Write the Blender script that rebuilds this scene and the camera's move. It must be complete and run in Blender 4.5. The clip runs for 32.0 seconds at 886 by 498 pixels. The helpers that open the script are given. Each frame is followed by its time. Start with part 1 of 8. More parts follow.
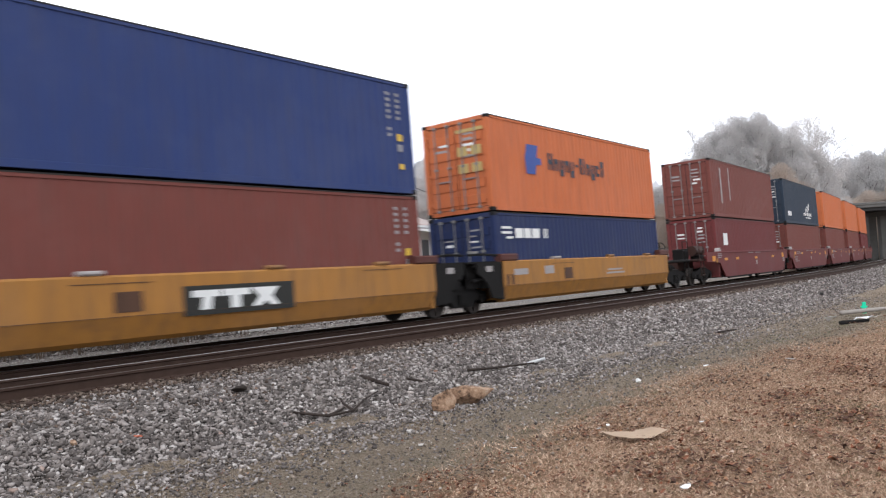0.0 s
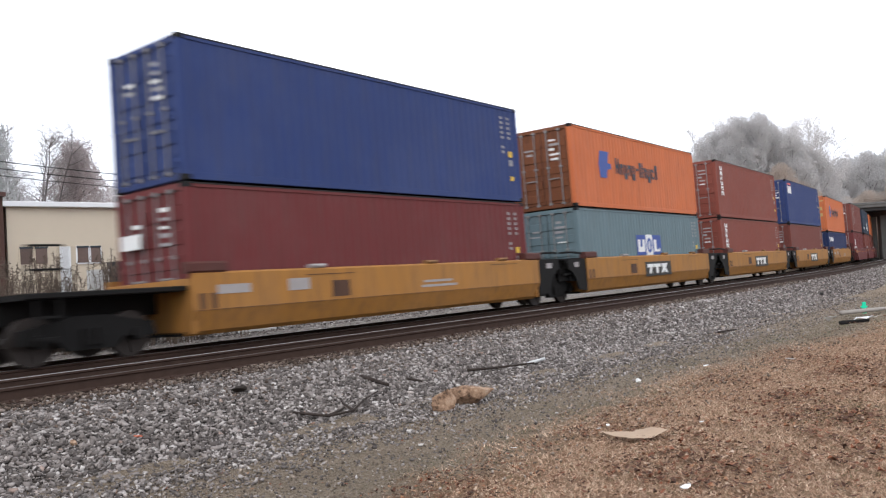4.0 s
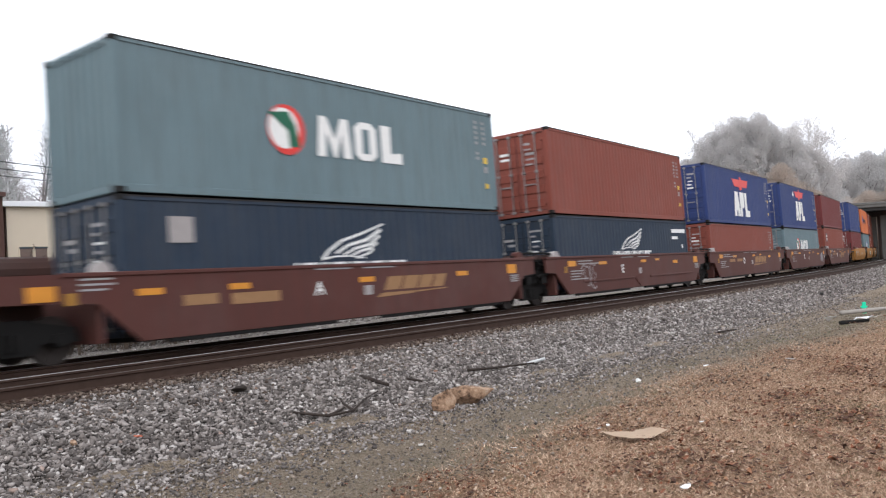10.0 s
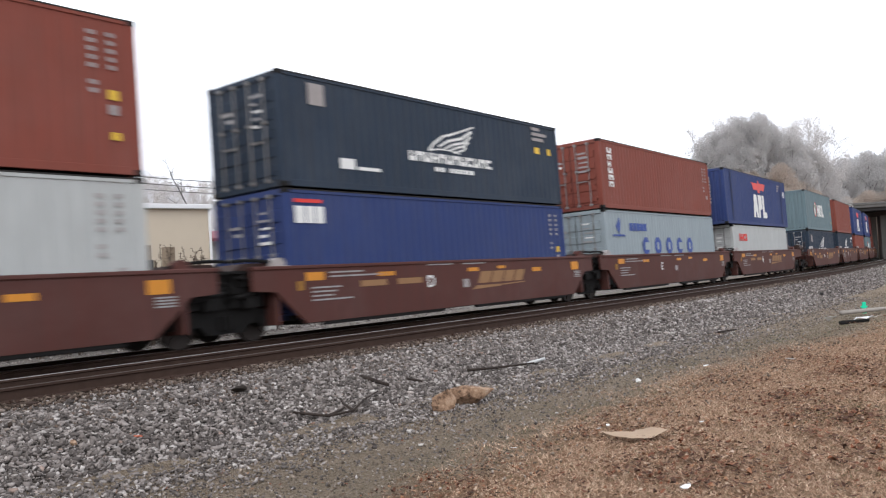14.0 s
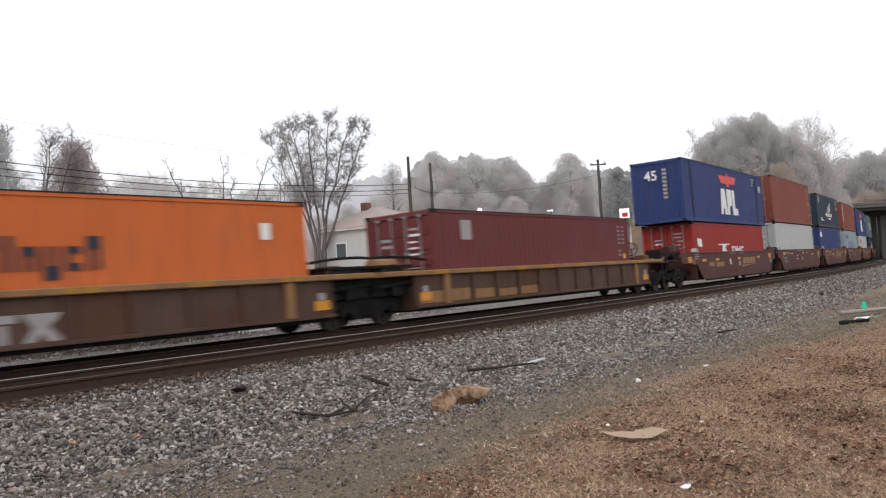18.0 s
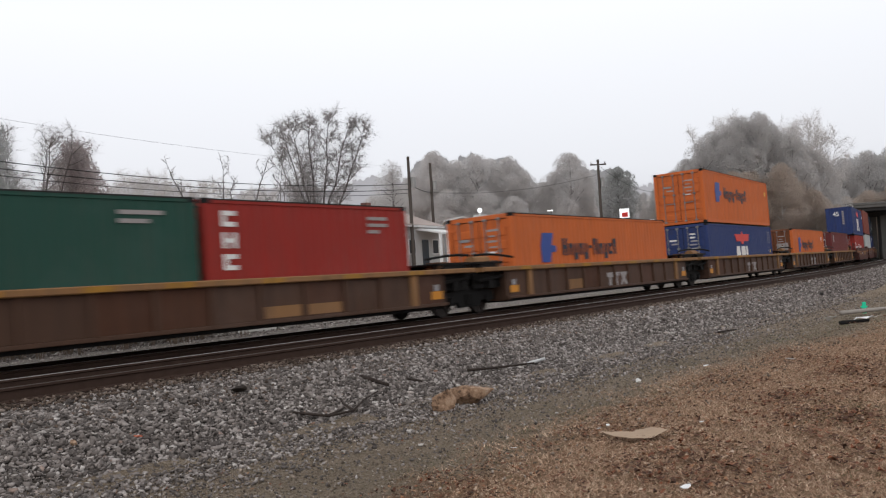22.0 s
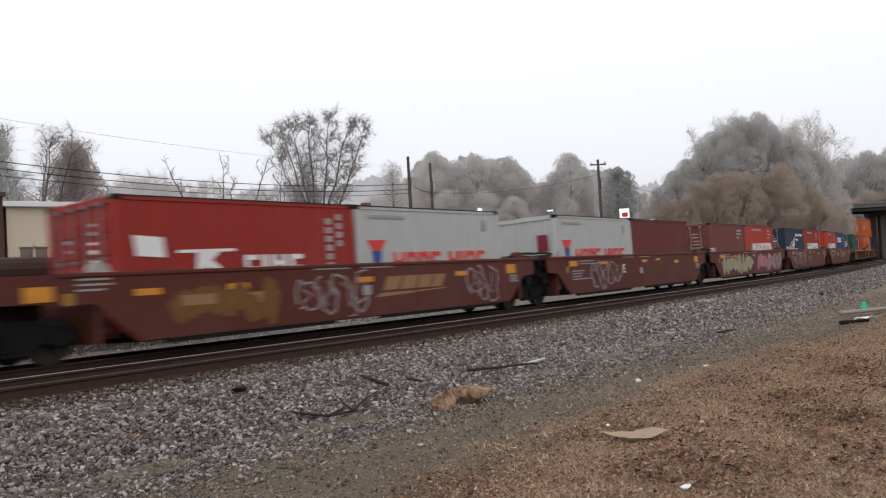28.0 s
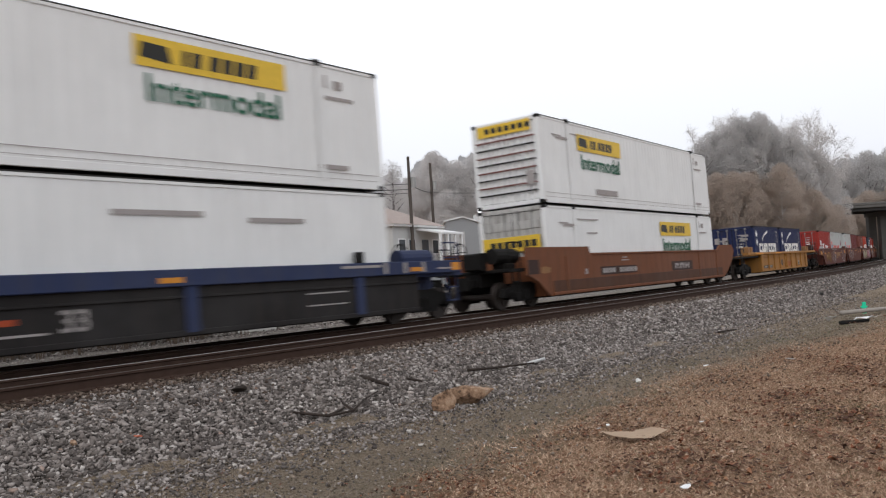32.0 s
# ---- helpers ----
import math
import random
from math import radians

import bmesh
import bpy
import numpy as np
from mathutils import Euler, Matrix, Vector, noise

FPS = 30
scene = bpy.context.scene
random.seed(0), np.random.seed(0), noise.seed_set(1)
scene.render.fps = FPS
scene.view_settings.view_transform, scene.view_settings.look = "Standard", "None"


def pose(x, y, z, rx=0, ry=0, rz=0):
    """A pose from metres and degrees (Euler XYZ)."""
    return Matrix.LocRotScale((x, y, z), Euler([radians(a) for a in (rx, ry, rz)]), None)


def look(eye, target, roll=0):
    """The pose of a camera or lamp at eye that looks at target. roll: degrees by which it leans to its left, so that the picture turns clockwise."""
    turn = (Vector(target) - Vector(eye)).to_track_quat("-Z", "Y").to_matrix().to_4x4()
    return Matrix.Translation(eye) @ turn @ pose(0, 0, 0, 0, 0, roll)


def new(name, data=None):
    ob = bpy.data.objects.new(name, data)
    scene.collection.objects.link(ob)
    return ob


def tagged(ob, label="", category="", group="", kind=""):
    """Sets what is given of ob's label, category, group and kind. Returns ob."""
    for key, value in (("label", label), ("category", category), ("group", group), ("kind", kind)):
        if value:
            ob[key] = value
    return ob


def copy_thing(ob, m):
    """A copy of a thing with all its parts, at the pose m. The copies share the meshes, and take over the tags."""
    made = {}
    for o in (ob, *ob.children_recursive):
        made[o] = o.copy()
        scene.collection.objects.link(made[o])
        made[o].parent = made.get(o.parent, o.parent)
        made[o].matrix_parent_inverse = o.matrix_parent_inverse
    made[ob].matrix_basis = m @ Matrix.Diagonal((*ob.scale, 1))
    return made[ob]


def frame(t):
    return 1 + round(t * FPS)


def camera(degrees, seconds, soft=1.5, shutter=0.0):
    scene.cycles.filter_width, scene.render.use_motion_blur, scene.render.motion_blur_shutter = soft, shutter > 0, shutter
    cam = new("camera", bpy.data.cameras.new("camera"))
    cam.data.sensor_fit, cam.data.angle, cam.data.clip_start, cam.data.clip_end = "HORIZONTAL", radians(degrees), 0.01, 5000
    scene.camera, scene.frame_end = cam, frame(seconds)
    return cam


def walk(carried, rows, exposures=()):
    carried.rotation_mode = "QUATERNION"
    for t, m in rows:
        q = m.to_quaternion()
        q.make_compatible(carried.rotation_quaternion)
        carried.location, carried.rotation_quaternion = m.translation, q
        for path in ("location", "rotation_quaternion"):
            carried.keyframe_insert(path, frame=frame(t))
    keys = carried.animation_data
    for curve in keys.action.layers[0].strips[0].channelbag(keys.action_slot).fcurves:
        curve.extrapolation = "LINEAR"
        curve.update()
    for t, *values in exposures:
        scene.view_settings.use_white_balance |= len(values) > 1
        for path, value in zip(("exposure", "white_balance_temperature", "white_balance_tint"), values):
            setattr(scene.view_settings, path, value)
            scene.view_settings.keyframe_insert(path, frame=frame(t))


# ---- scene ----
# Two curved railway tracks beside a grass bank on a foggy day; a container train runs past a camera that stands still.

# ---- camera ----
EYE_Z = 1.129
cam = camera(56.83, 32.0, soft=1.2, shutter=0.45)
STAND = Matrix.Translation((0, 0, EYE_Z)) @ pose(0, 0, 0, 90 + 1.931, 0, 0) @ pose(0, 0, 0, 0, 0, -3.400)
EXPOSURES = [(0, 0.0, 6050, 10), (6, 0.04, 6050, 10), (9, 0.10, 6070, 10), (12, -0.09, 6090, 10), (14, -0.07, 6100, 10), (17, -0.20, 6250, 10), (18, -0.35, 6300, 10), (19, -0.66, 6350, 10), (20, -0.84, 6350, 10), (22, -0.76, 6350, 10), (25, -0.68, 6350, 10), (29, -0.66, 6320, 10), (32, -0.62, 6280, 10)]
walk(cam, [(0, STAND), (32, STAND)], EXPOSURES)

# ---- light: an even white fog sky, a faint wide sun behind it ----
world = bpy.data.worlds.new("fog_sky")
scene.world = world
world.use_nodes = True
wn = world.node_tree
wn.nodes.clear()
sky = wn.nodes.new("ShaderNodeTexSky")
sky.sky_type = "NISHITA"
sky.sun_disc = False
sky.sun_elevation, sky.sun_rotation = radians(38), radians(200)
sky.air_density, sky.dust_density, sky.ozone_density = 1.0, 6.0, 1.0
veil = wn.nodes.new("ShaderNodeMixRGB")
veil.inputs[0].default_value = 0.88
up = wn.nodes.new("ShaderNodeTexCoord")
part = wn.nodes.new("ShaderNodeSeparateXYZ")
rise = wn.nodes.new("ShaderNodeValToRGB")
for e, (p, c) in zip([rise.color_ramp.elements[0], rise.color_ramp.elements[1], rise.color_ramp.elements.new(0.25), rise.color_ramp.elements.new(0.5)], [(0.0, (0.72, 0.725, 0.75)), (1.0, (0.52, 0.53, 0.56)), (0.12, (1.0, 1.0, 1.03)), (0.30, (1.18, 1.18, 1.2))]):
    e.position, e.color = p, (*c, 1)
back = wn.nodes.new("ShaderNodeBackground")
back.inputs[1].default_value = 1.6
thin = wn.nodes.new("ShaderNodeMixRGB")
thin.blend_type = "MULTIPLY"
thin.inputs[0].default_value = 1.0
thin.inputs[2].default_value = (0.085, 0.085, 0.085, 1)
outw = wn.nodes.new("ShaderNodeOutputWorld")
wn.links.new(sky.outputs[0], thin.inputs[1])
wn.links.new(thin.outputs[0], veil.inputs[1])
wn.links.new(up.outputs["Generated"], part.inputs[0])
wn.links.new(part.outputs[2], rise.inputs[0])
wn.links.new(rise.outputs[0], veil.inputs[2])
wn.links.new(veil.outputs[0], back.inputs[0])
wn.links.new(back.outputs[0], outw.inputs[0])
sun = new("sun", bpy.data.lights.new("sun", "SUN"))
sun.data.energy, sun.data.angle, sun.data.color = 0.6, radians(40), (1.0, 0.97, 0.93)
sun.matrix_world = look((0, 0, 60), (0.27, 0.74, 59.38))

# ---- the line of the track: s metres along it, growing the way the train goes; lat metres towards the camera ----
TH0, KAPPA, KAPPA_END, CANT = 0.91941, 0.0015369, -0.0005522, -0.0220
START_Y, NEAR_LAT, GAUGE = 23.898, 3.521, 1.435
STEP = 0.5
S_MIN, S_MAX = -560.0, 660.0


def heading(s):
    a = TH0 + KAPPA * max(min(s, 260.0), -60.0)
    if s > 60:
        a += KAPPA_END * (min(s, 130.0) - 60)
    if s > 130:
        a += 0.0015 * (min(s, 260.0) - 130)
    return a


def build_line():
    line = {0: (0.0, START_Y)}
    x, y = 0.0, START_Y
    for i in range(int(S_MAX / STEP)):
        a = heading((i + 0.5) * STEP)
        x, y = x + math.cos(a) * STEP, y + math.sin(a) * STEP
        line[i + 1] = (x, y)
    x, y = 0.0, START_Y
    for i in range(int(-S_MIN / STEP)):
        a = heading(-(i + 0.5) * STEP)
        x, y = x - math.cos(a) * STEP, y - math.sin(a) * STEP
        line[-i - 1] = (x, y)
    return line


LINE = build_line()


def on_line(s):
    s = max(S_MIN + 1, min(S_MAX - 1, s))
    i = math.floor(s / STEP)
    f = s / STEP - i
    (x0, y0), (x1, y1) = LINE[i], LINE[i + 1]
    return x0 + (x1 - x0) * f, y0 + (y1 - y0) * f


def spot(s, lat, z, cant=CANT):
    """The place at s along the line, lat metres towards the camera and z above the rail heads."""
    x, y = on_line(s)
    a = heading(s)
    out = lat * math.cos(cant) + z * math.sin(cant)
    up = z * math.cos(cant) - lat * math.sin(cant)
    return Vector((x + out * math.sin(a), y - out * math.cos(a), up))


def rail_pose(s):
    """The pose of a vehicle at s: x forwards, y away from the camera, z up, leaning with the track."""
    x, y = on_line(s)
    return Matrix.Translation((x, y, 0)) @ Matrix.Rotation(heading(s), 4, "Z") @ Matrix.Rotation(CANT, 4, "X")


def run(t):
    """How far the train has gone after t seconds."""
    return 12.9 * t + 0.031 * t * t


# ---- mesh helpers ----
def mesh_ob(name, verts, faces, mat=None, smooth=False):
    me = bpy.data.meshes.new(name)
    me.from_pydata([tuple(v) for v in verts], [], faces)
    me.update()
    if smooth:
        me.polygons.foreach_set("use_smooth", [True] * len(me.polygons))
    ob = new(name, me)
    if mat:
        me.materials.append(mat)
    return ob


CUBE_F = [(0, 3, 2, 1), (4, 5, 6, 7), (0, 1, 5, 4), (1, 2, 6, 5), (2, 3, 7, 6), (3, 0, 4, 7)]


class Solid:
    """Collects boxes, prisms and tubes into one mesh."""

    def __init__(self):
        self.v, self.f = [], []

    def add(self, verts, faces, m=None):
        n = len(self.v)
        self.v += [tuple(m @ Vector(p)) if m else tuple(p) for p in verts]
        self.f += [tuple(i + n for i in f) for f in faces]
        return self

    def box(self, x0, x1, y0, y1, z0, z1, c=0.0, m=None):
        """A box, its long edges chamfered by c."""
        if c <= 0:
            p = [(x0, y0, z0), (x1, y0, z0), (x1, y1, z0), (x0, y1, z0), (x0, y0, z1), (x1, y0, z1), (x1, y1, z1), (x0, y1, z1)]
            return self.add(p, CUBE_F, m)
        lx, ly, lz = x1 - x0, y1 - y0, z1 - z0
        if lx >= ly and lx >= lz:
            ring = [(y0 + c, z0), (y1 - c, z0), (y1, z0 + c), (y1, z1 - c), (y1 - c, z1), (y0 + c, z1), (y0, z1 - c), (y0, z0 + c)]
            return self.prism([(x0, a, b) for a, b in ring], (x1 - x0, 0, 0), m)
        if ly >= lz:
            ring = [(x0 + c, z0), (x0, z0 + c), (x0, z1 - c), (x0 + c, z1), (x1 - c, z1), (x1, z1 - c), (x1, z0 + c), (x1 - c, z0)]
            return self.prism([(a, y0, b) for a, b in ring], (0, y1 - y0, 0), m)
        ring = [(x0 + c, y0), (x1 - c, y0), (x1, y0 + c), (x1, y1 - c), (x1 - c, y1), (x0 + c, y1), (x0, y1 - c), (x0, y0 + c)]
        return self.prism([(a, b, z0) for a, b in ring], (0, 0, z1 - z0), m)

    def prism(self, ring, way, m=None):
        n = len(ring)
        p = list(ring) + [(a + way[0], b + way[1], c + way[2]) for a, b, c in ring]
        f = [tuple(range(n))[::-1], tuple(range(n, 2 * n))]
        f += [(i, (i + 1) % n, n + (i + 1) % n, n + i) for i in range(n)]
        return self.add(p, f, m)

    def tube(self, a, b, r0, r1=None, n=8, caps=True):
        a, b = Vector(a), Vector(b)
        r1 = r0 if r1 is None else r1
        w = (b - a).normalized()
        u = w.orthogonal().normalized()
        k = w.cross(u)
        p = [a + (u * math.cos(q) + k * math.sin(q)) * r0 for q in (2 * math.pi * i / n for i in range(n))]
        p += [b + (u * math.cos(q) + k * math.sin(q)) * r1 for q in (2 * math.pi * i / n for i in range(n))]
        f = [(i, (i + 1) % n, n + (i + 1) % n, n + i) for i in range(n)]
        if caps:
            f += [tuple(range(n))[::-1], tuple(range(n, 2 * n))]
        return self.add(p, f)

    def mesh(self, name, smooth=False):
        me = bpy.data.meshes.new(name)
        me.from_pydata(self.v, [], self.f)
        bm = bmesh.new()
        bm.from_mesh(me)
        bmesh.ops.recalc_face_normals(bm, faces=bm.faces)
        bm.to_mesh(me)
        bm.free()
        if smooth:
            me.polygons.foreach_set("use_smooth", [True] * len(me.polygons))
        return me


def place(name, me, mat, parent=None, m=None, label=""):
    """An object on the mesh me, with its own material, under parent at m."""
    ob = new(name, me)
    if not me.materials:
        me.materials.append(mat)
    if me.materials[0] != mat:
        ob.material_slots[0].link = "OBJECT"
        ob.material_slots[0].material = mat
    if parent:
        ob.parent = parent
    if m is not None:
        ob.matrix_basis = m
    if label:
        ob["label"] = label
    return ob


SHARED = {}


def shared(key, make):
    if key not in SHARED:
        SHARED[key] = make()
    return SHARED[key]


def at(x, y, z):
    return Matrix.Translation((x, y, z))


# ---- materials ----
def material(name):
    m = bpy.data.materials.new(name)
    m.use_nodes = True
    n = m.node_tree
    b = n.nodes["Principled BSDF"]
    return m, n, b


def node(n, kind, **put):
    x = n.nodes.new(kind)
    for k, v in put.items():
        x.inputs[k].default_value = v
    return x


def grain(n, scale, detail=4.0, rough=0.6, stretch=None, space="Object"):
    """A noise in object space."""
    co = n.nodes.new("ShaderNodeTexCoord")
    t = node(n, "ShaderNodeTexNoise", Scale=scale, Detail=detail, Roughness=rough)
    if stretch:
        mp = node(n, "ShaderNodeMapping", Scale=stretch)
        n.links.new(co.outputs[space], mp.inputs[0])
        n.links.new(mp.outputs[0], t.inputs[0])
    else:
        n.links.new(co.outputs[space], t.inputs[0])
    return t.outputs["Fac"]


def ramp(n, fac, stops):
    r = n.nodes.new("ShaderNodeValToRGB")
    while len(r.color_ramp.elements) < len(stops):
        r.color_ramp.elements.new(0.5)
    for e, (p, c) in zip(r.color_ramp.elements, stops):
        e.position = p
        e.color = (*c, 1) if len(c) == 3 else c
    n.links.new(fac, r.inputs[0])
    return r.outputs[0]


def mix(n, fac, a, b, how="MIX"):
    x = n.nodes.new("ShaderNodeMixRGB")
    x.blend_type = how
    for i, v in enumerate((fac, a, b)):
        if isinstance(v, (int, float)):
            x.inputs[i].default_value = v
        elif isinstance(v, tuple):
            x.inputs[i].default_value = (*v, 1)
        else:
            n.links.new(v, x.inputs[i])
    return x.outputs[0]


def bump(n, b, height, strength=0.3, distance=0.01):
    x = node(n, "ShaderNodeBump", Strength=strength, Distance=distance)
    n.links.new(height, x.inputs["Height"])
    n.links.new(x.outputs[0], b.inputs["Normal"])


def paint(name, col, rough=0.5, dirt=0.36, rust=0.12, grime=(0.07, 0.06, 0.05)):
    """Weathered paint on steel: a little uneven, grimy in upright streaks, with specks of rust."""
    m, n, b = material(name)
    dark = tuple(c * 0.8 for c in col)
    c = mix(n, grain(n, 0.7, 5), dark, col)
    faded = tuple(min(1, x * 0.75 + 0.07) for x in col)
    c = mix(n, mix(n, 0.24, (0, 0, 0), ramp(n, grain(n, 0.45, 6, 0.65), [(0.48, (0, 0, 0)), (0.72, (1, 1, 1))])), c, faded)
    st = ramp(n, grain(n, 3.0, 6, 0.7, (2.2, 2.2, 0.18)), [(0.45, (0, 0, 0)), (0.75, (1, 1, 1))])
    c = mix(n, mix(n, dirt, (0, 0, 0), st), c, grime)
    sp = ramp(n, grain(n, 9, 8, 0.75), [(0.66, (0, 0, 0)), (0.72, (1, 1, 1))])
    c = mix(n, mix(n, rust * 4 if rust < 0.25 else 1.0, (0, 0, 0), sp), c, (0.16, 0.06, 0.03))
    n.links.new(c, b.inputs["Base Color"])
    b.inputs["Roughness"].default_value = rough + 0.12
    b.inputs["Specular IOR Level"].default_value = 0.15
    bump(n, b, grain(n, 25, 3), 0.08, 0.01)
    return m


def plain(name, col, rough=0.6, metal=0.0, vary=0.75, scale=6.0):
    m, n, b = material(name)
    c = mix(n, grain(n, scale, 6), tuple(x * vary for x in col), tuple(min(1, x / vary ** 0.5) for x in col))
    n.links.new(c, b.inputs["Base Color"])
    b.inputs["Roughness"].default_value, b.inputs["Metallic"].default_value = rough, metal
    b.inputs["Specular IOR Level"].default_value = 0.12 if rough > 0.55 else 0.25 if rough > 0.3 else 0.5
    bump(n, b, grain(n, scale * 5, 4), 0.2, 0.01)
    return m


PAINT = {
    "royal": paint("royal_blue_paint", (0.033, 0.055, 0.170)),
    "brownred": paint("brown_red_paint", (0.185, 0.058, 0.046)),
    "orange": paint("orange_paint", (0.63, 0.152, 0.038)),
    "paleorange": paint("faded_orange_paint", (0.58, 0.165, 0.062)),
    "navy": paint("navy_paint", (0.022, 0.035, 0.105)),
    "slate": paint("dark_slate_paint", (0.028, 0.043, 0.068)),
    "brick": paint("brick_red_paint", (0.235, 0.066, 0.047)),
    "greygreen": paint("grey_green_paint", (0.155, 0.218, 0.240), rust=0.03),
    "maroon": paint("maroon_paint", (0.155, 0.036, 0.036)),
    "red": paint("bright_red_paint", (0.33, 0.034, 0.026)),
    "redorange": paint("red_orange_paint", (0.45, 0.052, 0.026)),
    "white": paint("white_grey_paint", (0.50, 0.515, 0.505), dirt=0.2),
    "palegrey": paint("pale_grey_paint", (0.33, 0.385, 0.41), dirt=0.2),
    "green": paint("dark_green_paint", (0.026, 0.082, 0.062)),
    "trailer_white": paint("white_trailer_paint", (0.86, 0.865, 0.86), dirt=0.07, rust=0.015),
    "grimy_white": paint("grimy_white_trailer_paint", (0.55, 0.54, 0.52), dirt=0.75, rust=0.2, grime=(0.10, 0.085, 0.07)),
    "deepnavy": paint("deep_navy_paint", (0.018, 0.026, 0.085)),
    "yellow": paint("railcar_yellow_paint", (0.40, 0.185, 0.045), dirt=0.55),
    "mineral": paint("mineral_brown_paint", (0.100, 0.037, 0.030), dirt=0.4, grime=(0.05, 0.036, 0.031)),
    "mineral_red": paint("mineral_red_paint", (0.115, 0.031, 0.022), dirt=0.4, grime=(0.045, 0.028, 0.022)),
    "sootbrown": paint("sooty_brown_paint", (0.050, 0.024, 0.019), dirt=0.7, grime=(0.02, 0.016, 0.014)),
    "oldyellow": paint("worn_yellow_brown_paint", (0.098, 0.052, 0.034), dirt=0.7, rust=0.3, grime=(0.034, 0.024, 0.019)),
    "wornyellow": paint("worn_yellow_strip_paint", (0.40, 0.20, 0.035), dirt=0.7, rust=0.3),
    "rustbrown": paint("rusty_brown_paint", (0.16, 0.075, 0.034), dirt=0.7, rust=0.3, grime=(0.03, 0.022, 0.018)),
    "tan": paint("faded_tan_paint", (0.30, 0.155, 0.065), dirt=0.6, rust=0.3),
    "rustred": paint("rust_orange_paint", (0.19, 0.070, 0.032), dirt=0.65, rust=0.2, grime=(0.05, 0.026, 0.016)),
    "rustdark": paint("dark_rust_paint", (0.098, 0.043, 0.025), dirt=0.7, rust=0.2, grime=(0.035, 0.02, 0.014)),
    "carnavy": paint("railcar_navy_paint", (0.030, 0.042, 0.10), dirt=0.4),
    "carblack": paint("railcar_black_paint", (0.020, 0.018, 0.018), dirt=0.5, grime=(0.045, 0.036, 0.03)),
}
STEEL_DARK = plain("sooty_steel", (0.012, 0.011, 0.0105), 0.7)
WHEEL = plain("wheel_steel", (0.045, 0.036, 0.032), 0.55, 0.4)
MARK_WHITE = plain("white_marking", (0.78, 0.78, 0.76), 0.6, vary=0.85)
MARK_GREY = plain("faded_marking", (0.36, 0.33, 0.32), 0.7)
MARK_FAINT = plain("small_pale_writing", (0.34, 0.33, 0.33), 0.7)
MARK_ORANGE = plain("orange_reflector", (0.62, 0.255, 0.03), 0.5)
MARK_YELLOW = plain("yellow_sticker", (0.75, 0.50, 0.05), 0.5)
MARK_RED = plain("red_marking", (0.66, 0.05, 0.04), 0.5)
MARK_RUST = plain("faded_red_marking", (0.36, 0.07, 0.03), 0.7)
MARK_BLUE = plain("blue_marking", (0.035, 0.075, 0.30), 0.5)
MARK_DARK = plain("dark_marking", (0.03, 0.03, 0.045), 0.5)
MARK_BLACK = plain("black_panel_paint", (0.025, 0.025, 0.022), 0.5)
MARK_GREEN = plain("green_marking", (0.014, 0.115, 0.062), 0.5)
MARK_GOLD = plain("dull_gold_marking", (0.30, 0.17, 0.085), 0.6)
CASTING = plain("corner_casting_steel", (0.014, 0.013, 0.013), 0.6)
ROD_WORN = plain("galvanised_worn_rod", (0.24, 0.23, 0.225), 0.55, 0.2)
ROOF_SOOT = plain("sooty_roof_steel", (0.035, 0.032, 0.031), 0.8, vary=0.6)
GASKET = plain("black_gasket", (0.012, 0.012, 0.012), 0.8)
ROD = plain("galvanised_rod", (0.34, 0.34, 0.33), 0.45, 0.5)


